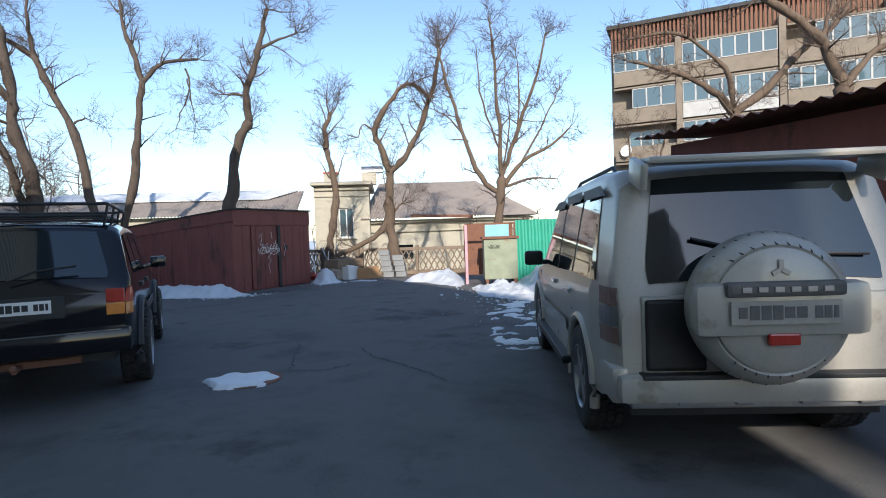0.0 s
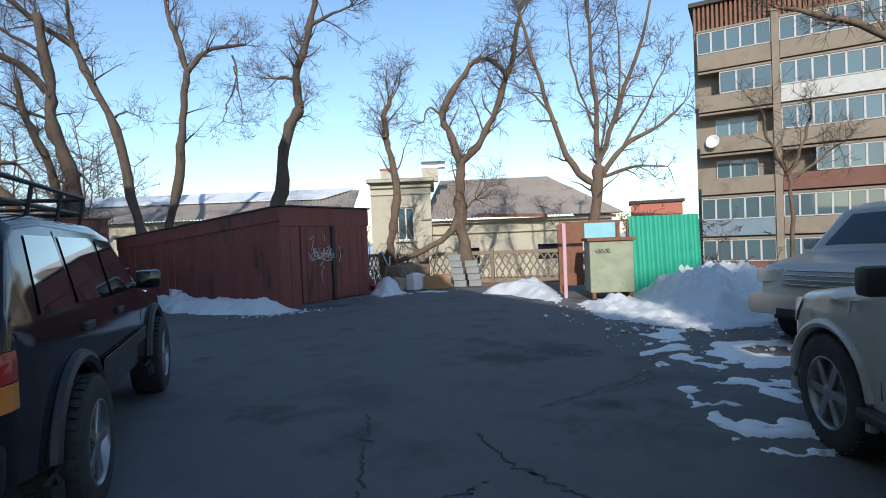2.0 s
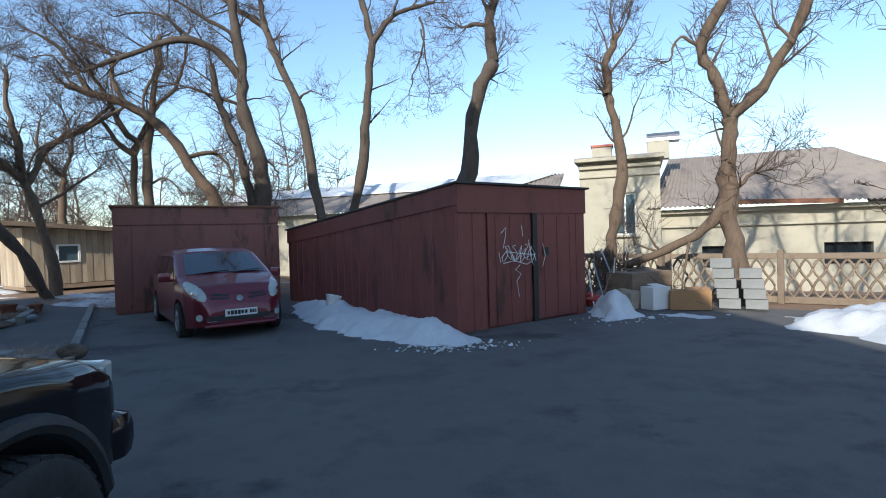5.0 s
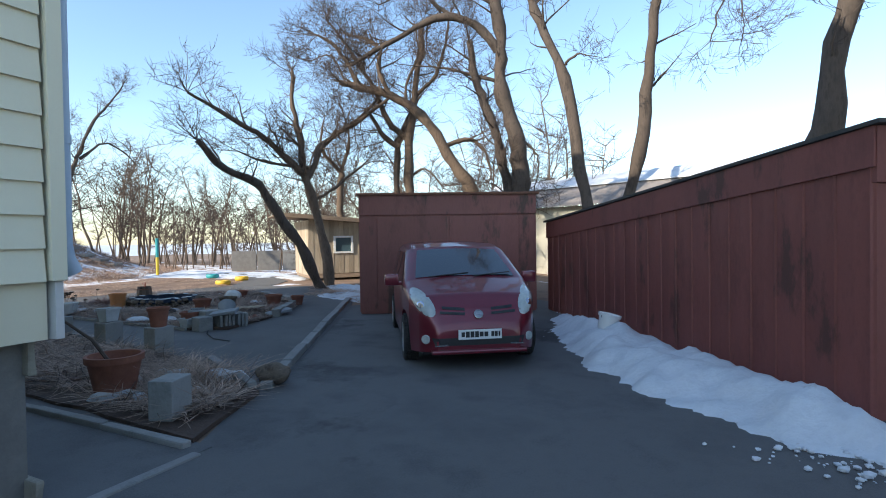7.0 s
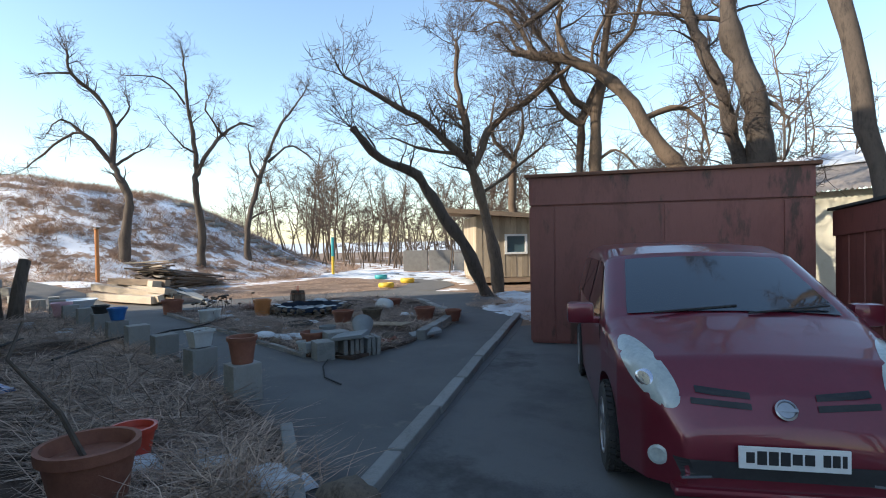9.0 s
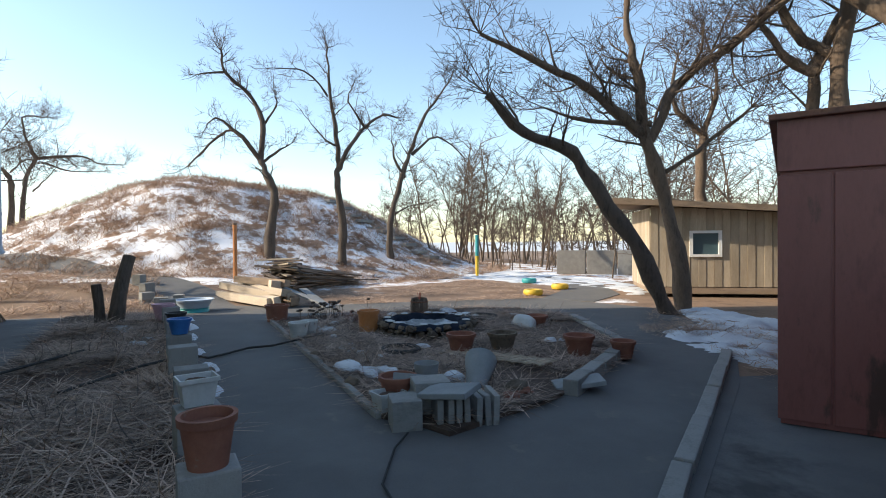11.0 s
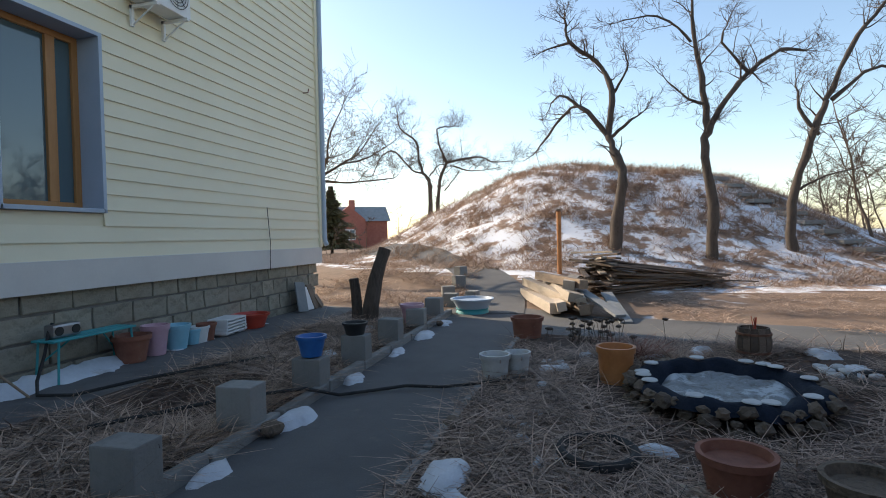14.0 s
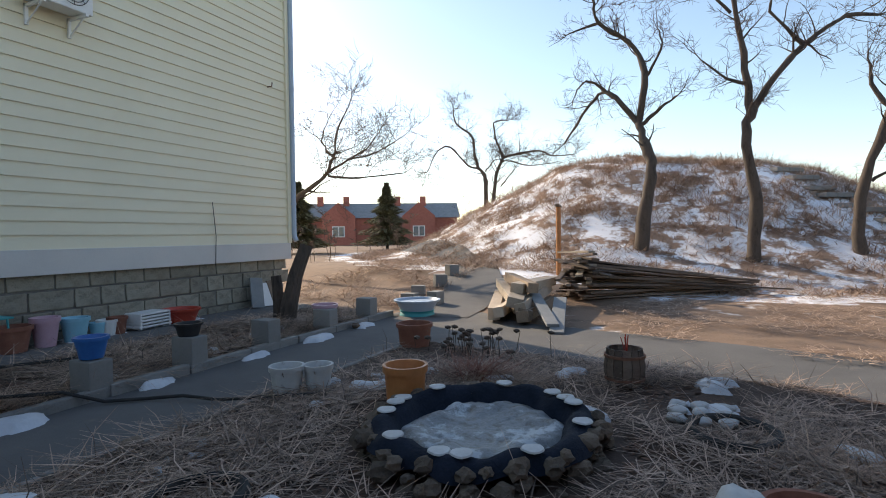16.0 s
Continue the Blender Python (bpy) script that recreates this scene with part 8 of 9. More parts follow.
# the pond: rubble ring, tarp lining, ice, white stones
pond = thing("garden_pond", pose(POND[0], POND[1], 0.03) @ Matrix.Diagonal((0.9, 0.9, 0.72, 1)), "frozen garden pond in a rubble ring with black tarp", "pond")
rs = random.Random(21)
for i in range(84):
    bm = bmesh.new()
    a = math.tau * i / 28 + rs.uniform(-0.08, 0.08)
    lay = i // 28
    s = rs.uniform(0.1, 0.2)
    r = 0.93 + rs.uniform(-0.04, 0.07) - 0.03 * lay
    lump(bm, (r * math.cos(a) * 1.04, r * math.sin(a) * 0.92, 0.05 + 0.1 * lay), (s, s * 0.85, s * 0.75), i, 2, 0.7)
    part("rubble", bm, ROCK, pond)
bm = bmesh.new()
rings = []
for r, z in ((0.92, 0.2), (0.88, 0.27), (0.83, 0.31), (0.78, 0.32), (0.72, 0.29), (0.66, 0.19), (0.62, 0.1), (0.002, 0.08)):
    rings.append([bm.verts.new(((r + (0.04 * math.sin(7 * a) + 0.02 * math.sin(17 * a)) * (r > 0.1)) * math.cos(a) * 1.02, (r + (0.03 * math.sin(6 * a + 1)) * (r > 0.1)) * math.sin(a) * 0.92, z + 0.02 * math.sin(11 * a + r * 9))) for a in (math.tau * k / 72 for k in range(72))])
ring_faces(bm, rings, cap=False)
part("tarp_lining", bm, TARP, pond, "crumpled black tarp lining", smooth="all")
bm = bmesh.new()
rings = [[bm.verts.new((r * (1 + 0.07 * math.sin(5 * a)) * math.cos(a), r * 0.9 * (1 + 0.07 * math.sin(4 * a)) * math.sin(a), 0.15 + z + (0.05 if r > 0.4 else 0.02) * noise.noise((r * 6 * math.cos(a), r * 6 * math.sin(a), 0)) + 0.03 * abs(noise.noise((r * 11 * math.cos(a), r * 11 * math.sin(a), 5)))))
          for a in (math.tau * k / 96 for k in range(96))] for r, z in ((0.68, -0.02), (0.62, 0.03), (0.57, 0.05), (0.52, 0.055), (0.47, 0.05), (0.42, 0.03), (0.36, 0.012), (0.3, 0.01), (0.22, 0.01), (0.12, 0.01), (0.002, 0.01))]
ring_faces(bm, rings, cap=False)
part("ice", bm, PONDICE, pond, "white cracked ice", smooth="all")
for i in range(13):
    bm = bmesh.new()
    a = math.tau * i / 13 + 0.3 * math.sin(i * 5)
    lathe(bm, [(0.048, 0), (0.075, 0.008), (0.068, 0.02), (0.002, 0.025)], 14, (0.8 * math.cos(a), 0.73 * math.sin(a), 0.325), wob=0.12)
    part("white_stone", bm, DIRTYWHITE, pond)
bm = bmesh.new()
for r, x, y in ((0.3, -12.0, 21.3), (0.26, -9.9, 18.65)):
    pts = [(x + r * math.cos(a), y + r * 0.9 * math.sin(a), 0.1) for a in (math.tau * i / 24 for i in range(25))]
    tube(bm, pts, 0.035, 8)
    tagged(part("tyre_ring", bm, RUBBER, smooth=True), "black rubber ring lying in the bed", "tyre", "rubber rings")
    bm = bmesh.new()
bm.free()
for i in range(9):
    bm = bmesh.new()
    lump(bm, (0, 0, 0), (0.16, 0.13, 0.07), i, 2, 0.3)
    ob = part("white_stone", bm, DIRTYWHITE, smooth="all")
    ob.matrix_world = pose(-12.55 + 0.16 * (i % 3) + 0.03 * math.sin(i * 4), 20.95 + 0.17 * (i // 3), 0.09, 0, 0, i * 40)
    tagged(ob, "flat whitewashed stone in the bed", "stone", "white stones")

# ---- stump, timber, posts ----
stump = thing("tree_stump", pose(-14.78, 15.1, 0.03), "tall dark sawn tree stump leaning over", "stump")
for pts, r0, r1 in (([(0, 0, -0.1), (-0.03, 0.06, 0.35), (-0.12, 0.12, 0.8), (-0.26, 0.24, 1.3)], 0.15, 0.105), ([(-0.1, -0.22, -0.1), (-0.12, -0.24, 0.4), (-0.1, -0.28, 0.8)], 0.1, 0.085)):
    bm = bmesh.new()
    tube(bm, pts, [r0 + (r1 - r0) * q / (len(pts) - 1) for q in range(len(pts))], 13)
    bmesh.ops.subdivide_edges(bm, edges=bm.edges[:], cuts=1)
    for v in bm.verts:
        v.co += Vector((noise.noise(v.co * 9), noise.noise(v.co * 9 + Vector((4, 0, 0))), 0)) * 0.02
    part("trunk", bm, BARK, stump)


def plank(x, y, z, length, w_, t_, rz, ry, mat, label, rx=0, name="plank"):
    bm = bmesh.new()
    box(bm, (0, 0, 0), (length, w_, t_), bevel=0.008)
    ob = part(name, bm, mat)
    ob.matrix_world = pose(x, y, z + rise(x, y), rx, ry, rz)
    return tagged(ob, label, "plank", "timber heap")


# thick beams at the path corner, ends to the yard
for k, (x, y, z, L, w_, t_, rz, ry, mat) in enumerate(((-17.7, 17.75, 0.16, 3.0, 0.2, 0.2, 16, 0, PALEWOOD), (-17.55, 18.05, 0.14, 2.9, 0.2, 0.17, 13, 0, PALEWOOD), (-17.5, 18.32, 0.13, 2.8, 0.2, 0.18, 10, 0, OLDWOOD), (-17.3, 18.66, 0.13, 2.4, 0.2, 0.18, 8, 0, OLDWOOD),
                                                       (-17.75, 17.95, 0.36, 2.7, 0.2, 0.18, 19, 2, PALEWOOD), (-17.6, 18.22, 0.35, 2.8, 0.22, 0.17, 15, -2, PALEWOOD), (-17.5, 18.55, 0.35, 2.6, 0.2, 0.18, 5, 1, PALEWOOD), (-17.7, 18.2, 0.54, 2.0, 0.2, 0.17, 24, 3, OLDWOOD), (-17.9, 18.45, 0.54, 2.2, 0.19, 0.17, 4, 2, PALEWOOD),
                                                       (-16.4, 18.95, 0.24, 1.5, 0.22, 0.045, 18, 13, GREYSHEET), (-16.3, 19.22, 0.22, 1.5, 0.22, 0.045, 14, 12, GREYSHEET))):
    plank(x, y, z + 0.03 * math.sin(k * 2.9), L, w_ * (1 + 0.2 * math.sin(k * 4.1)), t_, rz + 7 * math.sin(k * 3.7), ry + 3 * math.sin(k * 5.3), mat, "weathered sawn beam in the timber heap" if t_ > 0.1 else "grey plank leaning on the timber heap", 14 * math.sin(k * 2.3) if t_ > 0.1 else 0, "beam" if t_ > 0.1 else "plank")
# long thin planks stacked, fanning out towards the trees
rs = random.Random(4)
for k in range(44):
    lay, j = divmod(k, 5)
    L = rs.uniform(3.6, 5.6)
    rz = 137 + rs.uniform(-5, 5) + (j - 2) * 4.5
    cx, cy = -19.2 + 0.16 * (j - 2) + rs.uniform(-0.15, 0.15), 18.9 + 0.15 * (j - 2) + rs.uniform(-0.15, 0.15)
    d = Vector((math.cos(radians(rz)), math.sin(radians(rz))))
    plank(cx + d.x * L / 2, cy + d.y * L / 2, 0.06 + 0.06 * lay, L, rs.uniform(0.09, 0.17), rs.uniform(0.028, 0.05), rz, 0.6 + rs.uniform(-0.9, 0.9) + 0.8 * lay, DARKWOOD, "long weathered plank in a fanned stack", rs.uniform(-7, 7))
for k in range(16):
    plank(-19.25 + rs.uniform(-0.15, 0.15), 19.0 + rs.uniform(-0.3, 0.35), 0.3 + 0.045 * k, rs.uniform(1.0, 1.7), rs.uniform(0.1, 0.16), 0.045, 20 + rs.uniform(-22, 22), rs.uniform(-5, 5), PALEWOOD if k % 3 == 0 else DARKWOOD, "short plank end on top of the stack", rs.uniform(-6, 6))
post = thing("post", pose(-21.7, 18.1, rise(-21.7, 18.1)), "rusty orange iron post with a flat top", "post")
bm = bmesh.new()
rod(bm, (0, 0, -0.1), (0, 0, 1.75), 0.065, n=12)
part("pole", bm, ORANGEPOT, post)
bm = bmesh.new()
box(bm, (0, 0, 1.78), (0.34, 0.12, 0.05), Matrix.Rotation(radians(-6), 4, "Y"), bevel=0.01)
part("cap", bm, OLDWOOD, post)
pole = thing("pole", pose(-23.2, 28.3, rise(-23.2, 28.3)), "yellow and teal striped playground pole", "pole")
for k in range(4):
    bm = bmesh.new()
    rod(bm, (0, 0, 0.46 * k), (0, 0, 0.46 * (k + 1)), 0.07, n=12)
    part("band", bm, (YELLOW, YELLOW, TEAL, TEAL)[k], pole)


def ground_tyre(x, y, mat, label):
    t = thing("tyre_planter", pose(x, y, rise(x, y) + 0.02) @ Matrix.Diagonal((0.72, 0.72, 0.72, 1)), label, "tyre planter", "painted tyres")
    b = bmesh.new()
    lathe(b, [(0.2, 0), (0.34, 0.0), (0.38, 0.07), (0.38, 0.15), (0.34, 0.22), (0.22, 0.22), (0.2, 0.18)], 26)
    part("tyre", b, mat, t, smooth=True)
    b = bmesh.new()
    lathe(b, [(0.2, 0.14), (0.002, 0.17)], 14)
    part("snow_fill", b, SNOW, t)


ground_tyre(-15.35, 25.2, YELLOW, "yellow painted tyre on the lawn")
ground_tyre(-16.4, 27.1, YELLOW, "yellow painted tyre beside the path")
ground_tyre(-19.0, 27.9, TEAL, "teal painted tyre in snow")
# path that bends round to the playground
patch("pavement", [(-14.6, 24.9), (-13.2, 25.4), (-14.2, 27.4), (-17.4, 29.8), (-22.5, 31.2), (-22.5, 30.0), (-18.0, 28.6), (-15.8, 26.6)], 0.014, PATH, 0.4, "sunlit asphalt path to the playground", category="path")
# steps up the mound
steps = thing("steps", pose(0, 0, 0), "worn concrete steps up the mound", "steps", kind="structure")
for k in range(11):
    x, y = -27.6 - 0.52 * k, 29.0 - 0.42 * k
    bm = bmesh.new()
    box(bm, (0, 0, 0), (0.42, 1.3, 0.16), bevel=0.015)
    ob = part("step", bm, CONCRETE, steps)
    ob.matrix_local = pose(x, y, rise(x, y) + 0.06, 0, 0, 39)

# ---- shed ----
shed = thing("shed", pose(-13.3, 27.6, rise(-13.3, 27.6), 0, 0, 50), "weathered board shed with a lean-to roof and white window", "shed")
SL = 4.6
for i in range(23):
    x = 0.2 * i
    if 1.0 <= x < 1.75:
        spans = ((0.28, 1.1), (1.75, 2.45 - 0.07 * x))
    else:
        spans = ((0.28, 2.45 - 0.07 * x),)
    for a, b_ in spans:
        bm = bmesh.new()
        box(bm, (x + 0.1, 0.01 * (i % 2), (a + b_) / 2), (0.192, 0.03, b_ - a), bevel=0.004)
        part("board", bm, SHEDWOOD, shed)
bm = bmesh.new()
box(bm, (SL / 2, 1.6, 1.25), (SL - 0.06, 3.1, 1.9))
part("body", bm, SHEDWOOD, shed)
for i in range(13):
    bm = bmesh.new()
    box(bm, (-0.015, 0.12 + 0.24 * i, 1.32), (0.03, 0.225, 2.2), bevel=0.004)
    part("board", bm, SHEDWOOD, shed)
bm = bmesh.new()
box(bm, (SL / 2, 1.5, 0.18), (SL, 3.1, 0.16))
part("floor_frame", bm, OLDWOOD, shed)
bm = bmesh.new()
box(bm, (SL / 2 - 0.3, 1.5, 2.44), (SL + 1.7, 4.0, 0.06), Matrix.Rotation(radians(4), 4, "Y"), bevel=0.01)
box(bm, (SL / 2 - 0.3, -0.5, 2.38), (SL + 1.7, 0.05, 0.14), Matrix.Rotation(radians(4), 4, "Y"))
part("roof", bm, OLDWOOD, shed)
bm = bmesh.new()
for x0, x1, z0, z1 in ((0.98, 1.06, 1.08, 1.78), (1.7, 1.78, 1.08, 1.78), (1.06, 1.7, 1.08, 1.15), (1.06, 1.7, 1.71, 1.78)):
    box(bm, ((x0 + x1) / 2, -0.025, (z0 + z1) / 2), (x1 - x0, 0.06, z1 - z0))
wn_ = part("window", bm, WHITE, shed, "white framed window")
bm = bmesh.new()
box(bm, (1.38, 0.02, 1.43), (0.66, 0.012, 0.58))
part("pane", bm, WINDOW, wn_)
# blue tub with a green ball behind the garage corner
pail(-7.55, 24.1, 0.05, 0.26, 0.4, LIGHTBLUE, "turquoise plastic tub behind the garage")
bm = bmesh.new()
lump(bm, (-7.6, 24.1, 0.52), (0.26, 0.26, 0.24), 2, 3, 0.05)
tagged(part("ball", bm, TEAL, smooth="all"), "green rubber ball on a tub", "ball")
# broken concrete wall far on the lawn
wall = thing("garden_wall", pose(-22.6, 32.4, rise(-22, 32.5), 0, 0, 42), "soot-stained low concrete wall", "wall")
for k in range(3):
    bm = bmesh.new()
    box(bm, (1.35 * k + 0.6, 0, 0.55), (1.3, 0.2, 1.1), bevel=0.03)
    part("panel", bm, MORTAR if k < 2 else CONCRETE, wall)

# ---- concrete lattice fence ----
def lattice_fence(p0, p1, z, panel=1.9, h=1.05):
    a, b_ = Vector(p0), Vector(p1)
    n = max(1, round((b_ - a).length / panel))
    L = (b_ - a).length / n
    f = thing("fence", pose(a.x, a.y, z, 0, 0, math.degrees(math.atan2(b_.y - a.y, b_.x - a.x))), "openwork concrete lattice fence with pointed ovals", "fence")
    for k in range(n + 1):
        bm = bmesh.new()
        box(bm, (L * k, 0, h / 2 + 0.02), (0.12, 0.14, h + 0.1), bevel=0.015)
        part("post", bm, FENCESTONE, f)
    for k in range(n):
        for zz, hh in ((0.08, 0.14), (h - 0.06, 0.12)):
            bm = bmesh.new()
            box(bm, (L * (k + 0.5), 0, zz), (L - 0.12, 0.09, hh), bevel=0.012)
            part("rail", bm, FENCESTONE, f)
        m_ = 9
        for i in range(m_):
            x = L * k + 0.1 + (L - 0.2) * (i + 0.5) / m_
            for s in (1, -1):
                bm = bmesh.new()
                amp = (L - 0.2) / m_ * 0.46
                tube(bm, [(x + s * amp * math.sin(math.pi * j / 5), 0, 0.14 + (h - 0.26) * j / 10) for j in range(11)], 0.026, 5)
                part("lattice_bar", bm, FENCESTONE, f)


lattice_fence((4.9, 23.4), (6.9, 20.2), 0.0)
lattice_fence((7.0, 20.05), (10.5, 17.3), 0.0)
lattice_fence((10.6, 17.2), (13.4, 16.0), -0.1)

# ---- waste corner ----
corner = thing("waste_shelter", pose(7.95, 13.55, 0, 0, 0, -29), "open waste shelter of rusty posts and faded panels", "shelter")
for x, y, h, m_ in ((0.0, 0, 1.75, PINK), (1.45, 0.0, 1.8, RUST), (0.0, 1.1, 1.75, RUST), (1.45, 1.1, 1.8, RUST)):
    bm = bmesh.new()
    box(bm, (x, y, h / 2), (0.08, 0.08, h), bevel=0.006)
    part("post", bm, m_, corner)
bm = bmesh.new()
box(bm, (0.72, 1.1, 1.55), (1.4, 0.03, 0.42))
box(bm, (0.3, 1.09, 0.8), (0.55, 0.03, 1.2))
# the rust brown also paints in the shade inside the shelter
part("back_panel", bm, RUST, corner)
bm = bmesh.new()
box(bm, (1.0, 1.07, 1.55), (0.75, 0.03, 0.4))
part("side_panel", bm, LIGHTBLUE, corner)
bm = bmesh.new()
box(bm, (0.72, 0.0, 1.76), (1.5, 0.06, 0.05))
part("rail", bm, RUST, corner)
tank = thing("waste_tank", pose(8.75, 13.0, 0.02, 0, 0, -29), "faded pale green metal waste tank", "waste tank")
bm = bmesh.new()
box(bm, (0, 0, 0.72), (0.95, 0.8, 1.15), bevel=0.02)
part("body", bm, PALEGREEN, tank)
bm = bmesh.new()
box(bm, (0, 0, 1.33), (1.05, 0.9, 0.07), bevel=0.01)
part("lid", bm, RUST, tank)
bm = bmesh.new()
for sx in (-0.4, 0.4):
    box(bm, (sx, 0, 0.08), (0.08, 0.8, 0.14))
part("skid", bm, RUST, tank)
bm = bmesh.new()
for sx in (-0.16, 0.0):
    for k in range(4):
        tube(bm, [(sx - 0.2 + 0.03 * k, -0.405, 1.1 + 0.03 * math.sin(k * 4)), (sx - 0.14 + 0.04 * k, -0.405, 1.02), (sx - 0.1 + 0.02 * k, -0.405, 1.12)], 0.006, 4)
part("scrawl", bm, BLACK, tank)


def profiled_sheet(p0, p1, h, lean, label):
    a, b_ = Vector(p0), Vector(p1)
    L = (b_ - a).length
    f = thing("sheet_fence", pose(a.x, a.y, 0, 0, 0, math.degrees(math.atan2(b_.y - a.y, b_.x - a.x))) @ pose(0, 0, 0, lean, 0, 0), label, "fence", "green sheets")
    n = int(L / 0.05)
    bm = bmesh.new()
    rows = []
    for z in (0.02, h):
        rows.append([bm.verts.new((L * i / n, 0.022 * (1 if (i // 2) % 2 else -1), z)) for i in range(n + 1)])
    ring_faces(bm, rows, close=False, cap=False)
    part("sheet", bm, GREENMETAL, f)
    bm = bmesh.new()
    for z in (0.4, h - 0.35):
        box(bm, (L / 2, 0.05, z), (L, 0.04, 0.05))
    part("rail", bm, RUST, f)


profiled_sheet((9.15, 12.7), (10.65, 12.1), 1.85, -4, "green profiled metal fence sheet leaning back")

# ---- junk between garage and fence ----
def carton(x, y, s, rz, mat, label, name="box"):
    t = thing(name, pose(x, y, 0.02, 0, 0, rz), label, "box", "dumped boxes")
    b = bmesh.new()
    box(b, (0, 0, s[2] / 2), s, bevel=0.008)
    part("carton", b, mat, t)
    b = bmesh.new()
    box(b, (s[0] * 0.2, s[1] * 0.1, s[2] + 0.012), (s[0] * 0.6, s[1] * 0.9, 0.01), Matrix.Rotation(radians(9), 4, "X"))
    part("flap", b, mat, t)


carton(5.5, 18.6, (0.5, 0.4, 0.34), 40, PALEWOOD, "beige broken cabinet box dumped outside")
carton(5.95, 18.35, (0.45, 0.35, 0.45), 20, WHITE, "white carton dumped by the fence")
carton(6.55, 18.15, (0.75, 0.35, 0.38), -20, CARDBOARD, "brown cardboard box dumped by the fence")
carton(6.0, 19.3, (1.3, 0.7, 0.7), 30, OLDWOOD, "weathered wooden crate full of scraps")
for k in range(7):
    bm = bmesh.new()
    L = 1.0 + 0.12 * k
    rod(bm, (0, 0, 0), (0.4 * math.sin(k * 2.1), 0.35 * math.cos(k * 1.3), L * 0.75), 0.018, n=6)
    ob = part("scrap_pole", bm, (WHITE, OLDWOOD, BLUETRIM)[k % 3])
    ob.matrix_world = pose(4.9 + 0.16 * k, 19.0 + 0.1 * k, 0.02)
    tagged(ob, "thin scrap pole leaning in dumped rubbish", "pole", "scrap poles")
for k in range(10):
    bm = bmesh.new()
    lump(bm, (0, 0, 0.1), (0.5, 0.35, 0.28), k + 60, 3, 0.7)
    ob = part("rubbish_bag", bm, (REDPLASTIC, GREYSHEET, PINK, WHITE, TARP)[k % 5])
    ob.matrix_world = pose(5.0 + 0.28 * (k % 5), 19.2 + 0.35 * (k // 5), 0.02, 0, 0, k * 50)
    tagged(ob, "crumpled bag of rubbish by the fence", "bag", "rubbish bags")
for k in range(9):
    bm = bmesh.new()
    box(bm, (0, 0, 0.1), (0.38, 0.19, 0.19), bevel=0.012)
    ob = part("cinder_block", bm, GREYSHEET)
    ob.matrix_world = pose(7.3 + 0.42 * (k % 2) - 0.02 * k, 18.05 - 0.22 * (k % 2), 0.02 + 0.2 * (k // 2) if k < 8 else 0.82, 0, 0, -32 + 5 * math.sin(k * 3))
    tagged(ob, "pale cinder block stacked by the tree", "concrete block", "stacked cinder blocks")

# ---- asphalt cracks and manhole ----
rs = random.Random(2)
for pts in ([(2.32, 6.87), (2.30, 6.23), (2.39, 5.82), (2.45, 5.44), (2.49, 5.02), (2.49, 4.74)], [(1.71, 7.71), (1.41, 6.73), (1.24, 6.15)], [(1.12, 6.16), (1.38, 6.07), (1.64, 5.93), (2.03, 6.09)], [(2.80, 7.05), (3.42, 7.18), (4.22, 7.25), (4.61, 7.32)], [(3.12, 7.13), (3.65, 7.25), (4.29, 7.38), (4.78, 7.56)]):
    verts, faces = [], []
    line = []
    for (a, b_), (c, d) in zip(pts, pts[1:]):
        for k in range(14):
            t = k / 14
            line.append((a + (c - a) * t + rs.gauss(0, 0.02), b_ + (d - b_) * t + rs.gauss(0, 0.02)))
    for k, (x, y) in enumerate(line):
        w_ = 0.006 + 0.006 * abs(math.sin(k * 0.9))
        verts += [(x - w_, y - w_ * 0.3, 0.0165), (x + w_, y + w_ * 0.3, 0.0165)]
    faces = [(2 * k, 2 * k + 1, 2 * k + 3, 2 * k + 2) for k in range(len(line) - 1)]
    tagged(mesh_object("crack", verts, faces, TARROOF, smooth=False), "dark tar-filled crack in the asphalt", "crack", "asphalt cracks", "structure")
man = thing("manhole_cover", pose(0.78, 6.02, 0.014), "round iron manhole cover under snow", "manhole cover")
bm = bmesh.new()
lathe(bm, [(0.34, 0), (0.34, 0.008), (0.3, 0.008), (0.29, 0.004), (0.002, 0.005)], 32)
part("cover", bm, RUST, man)

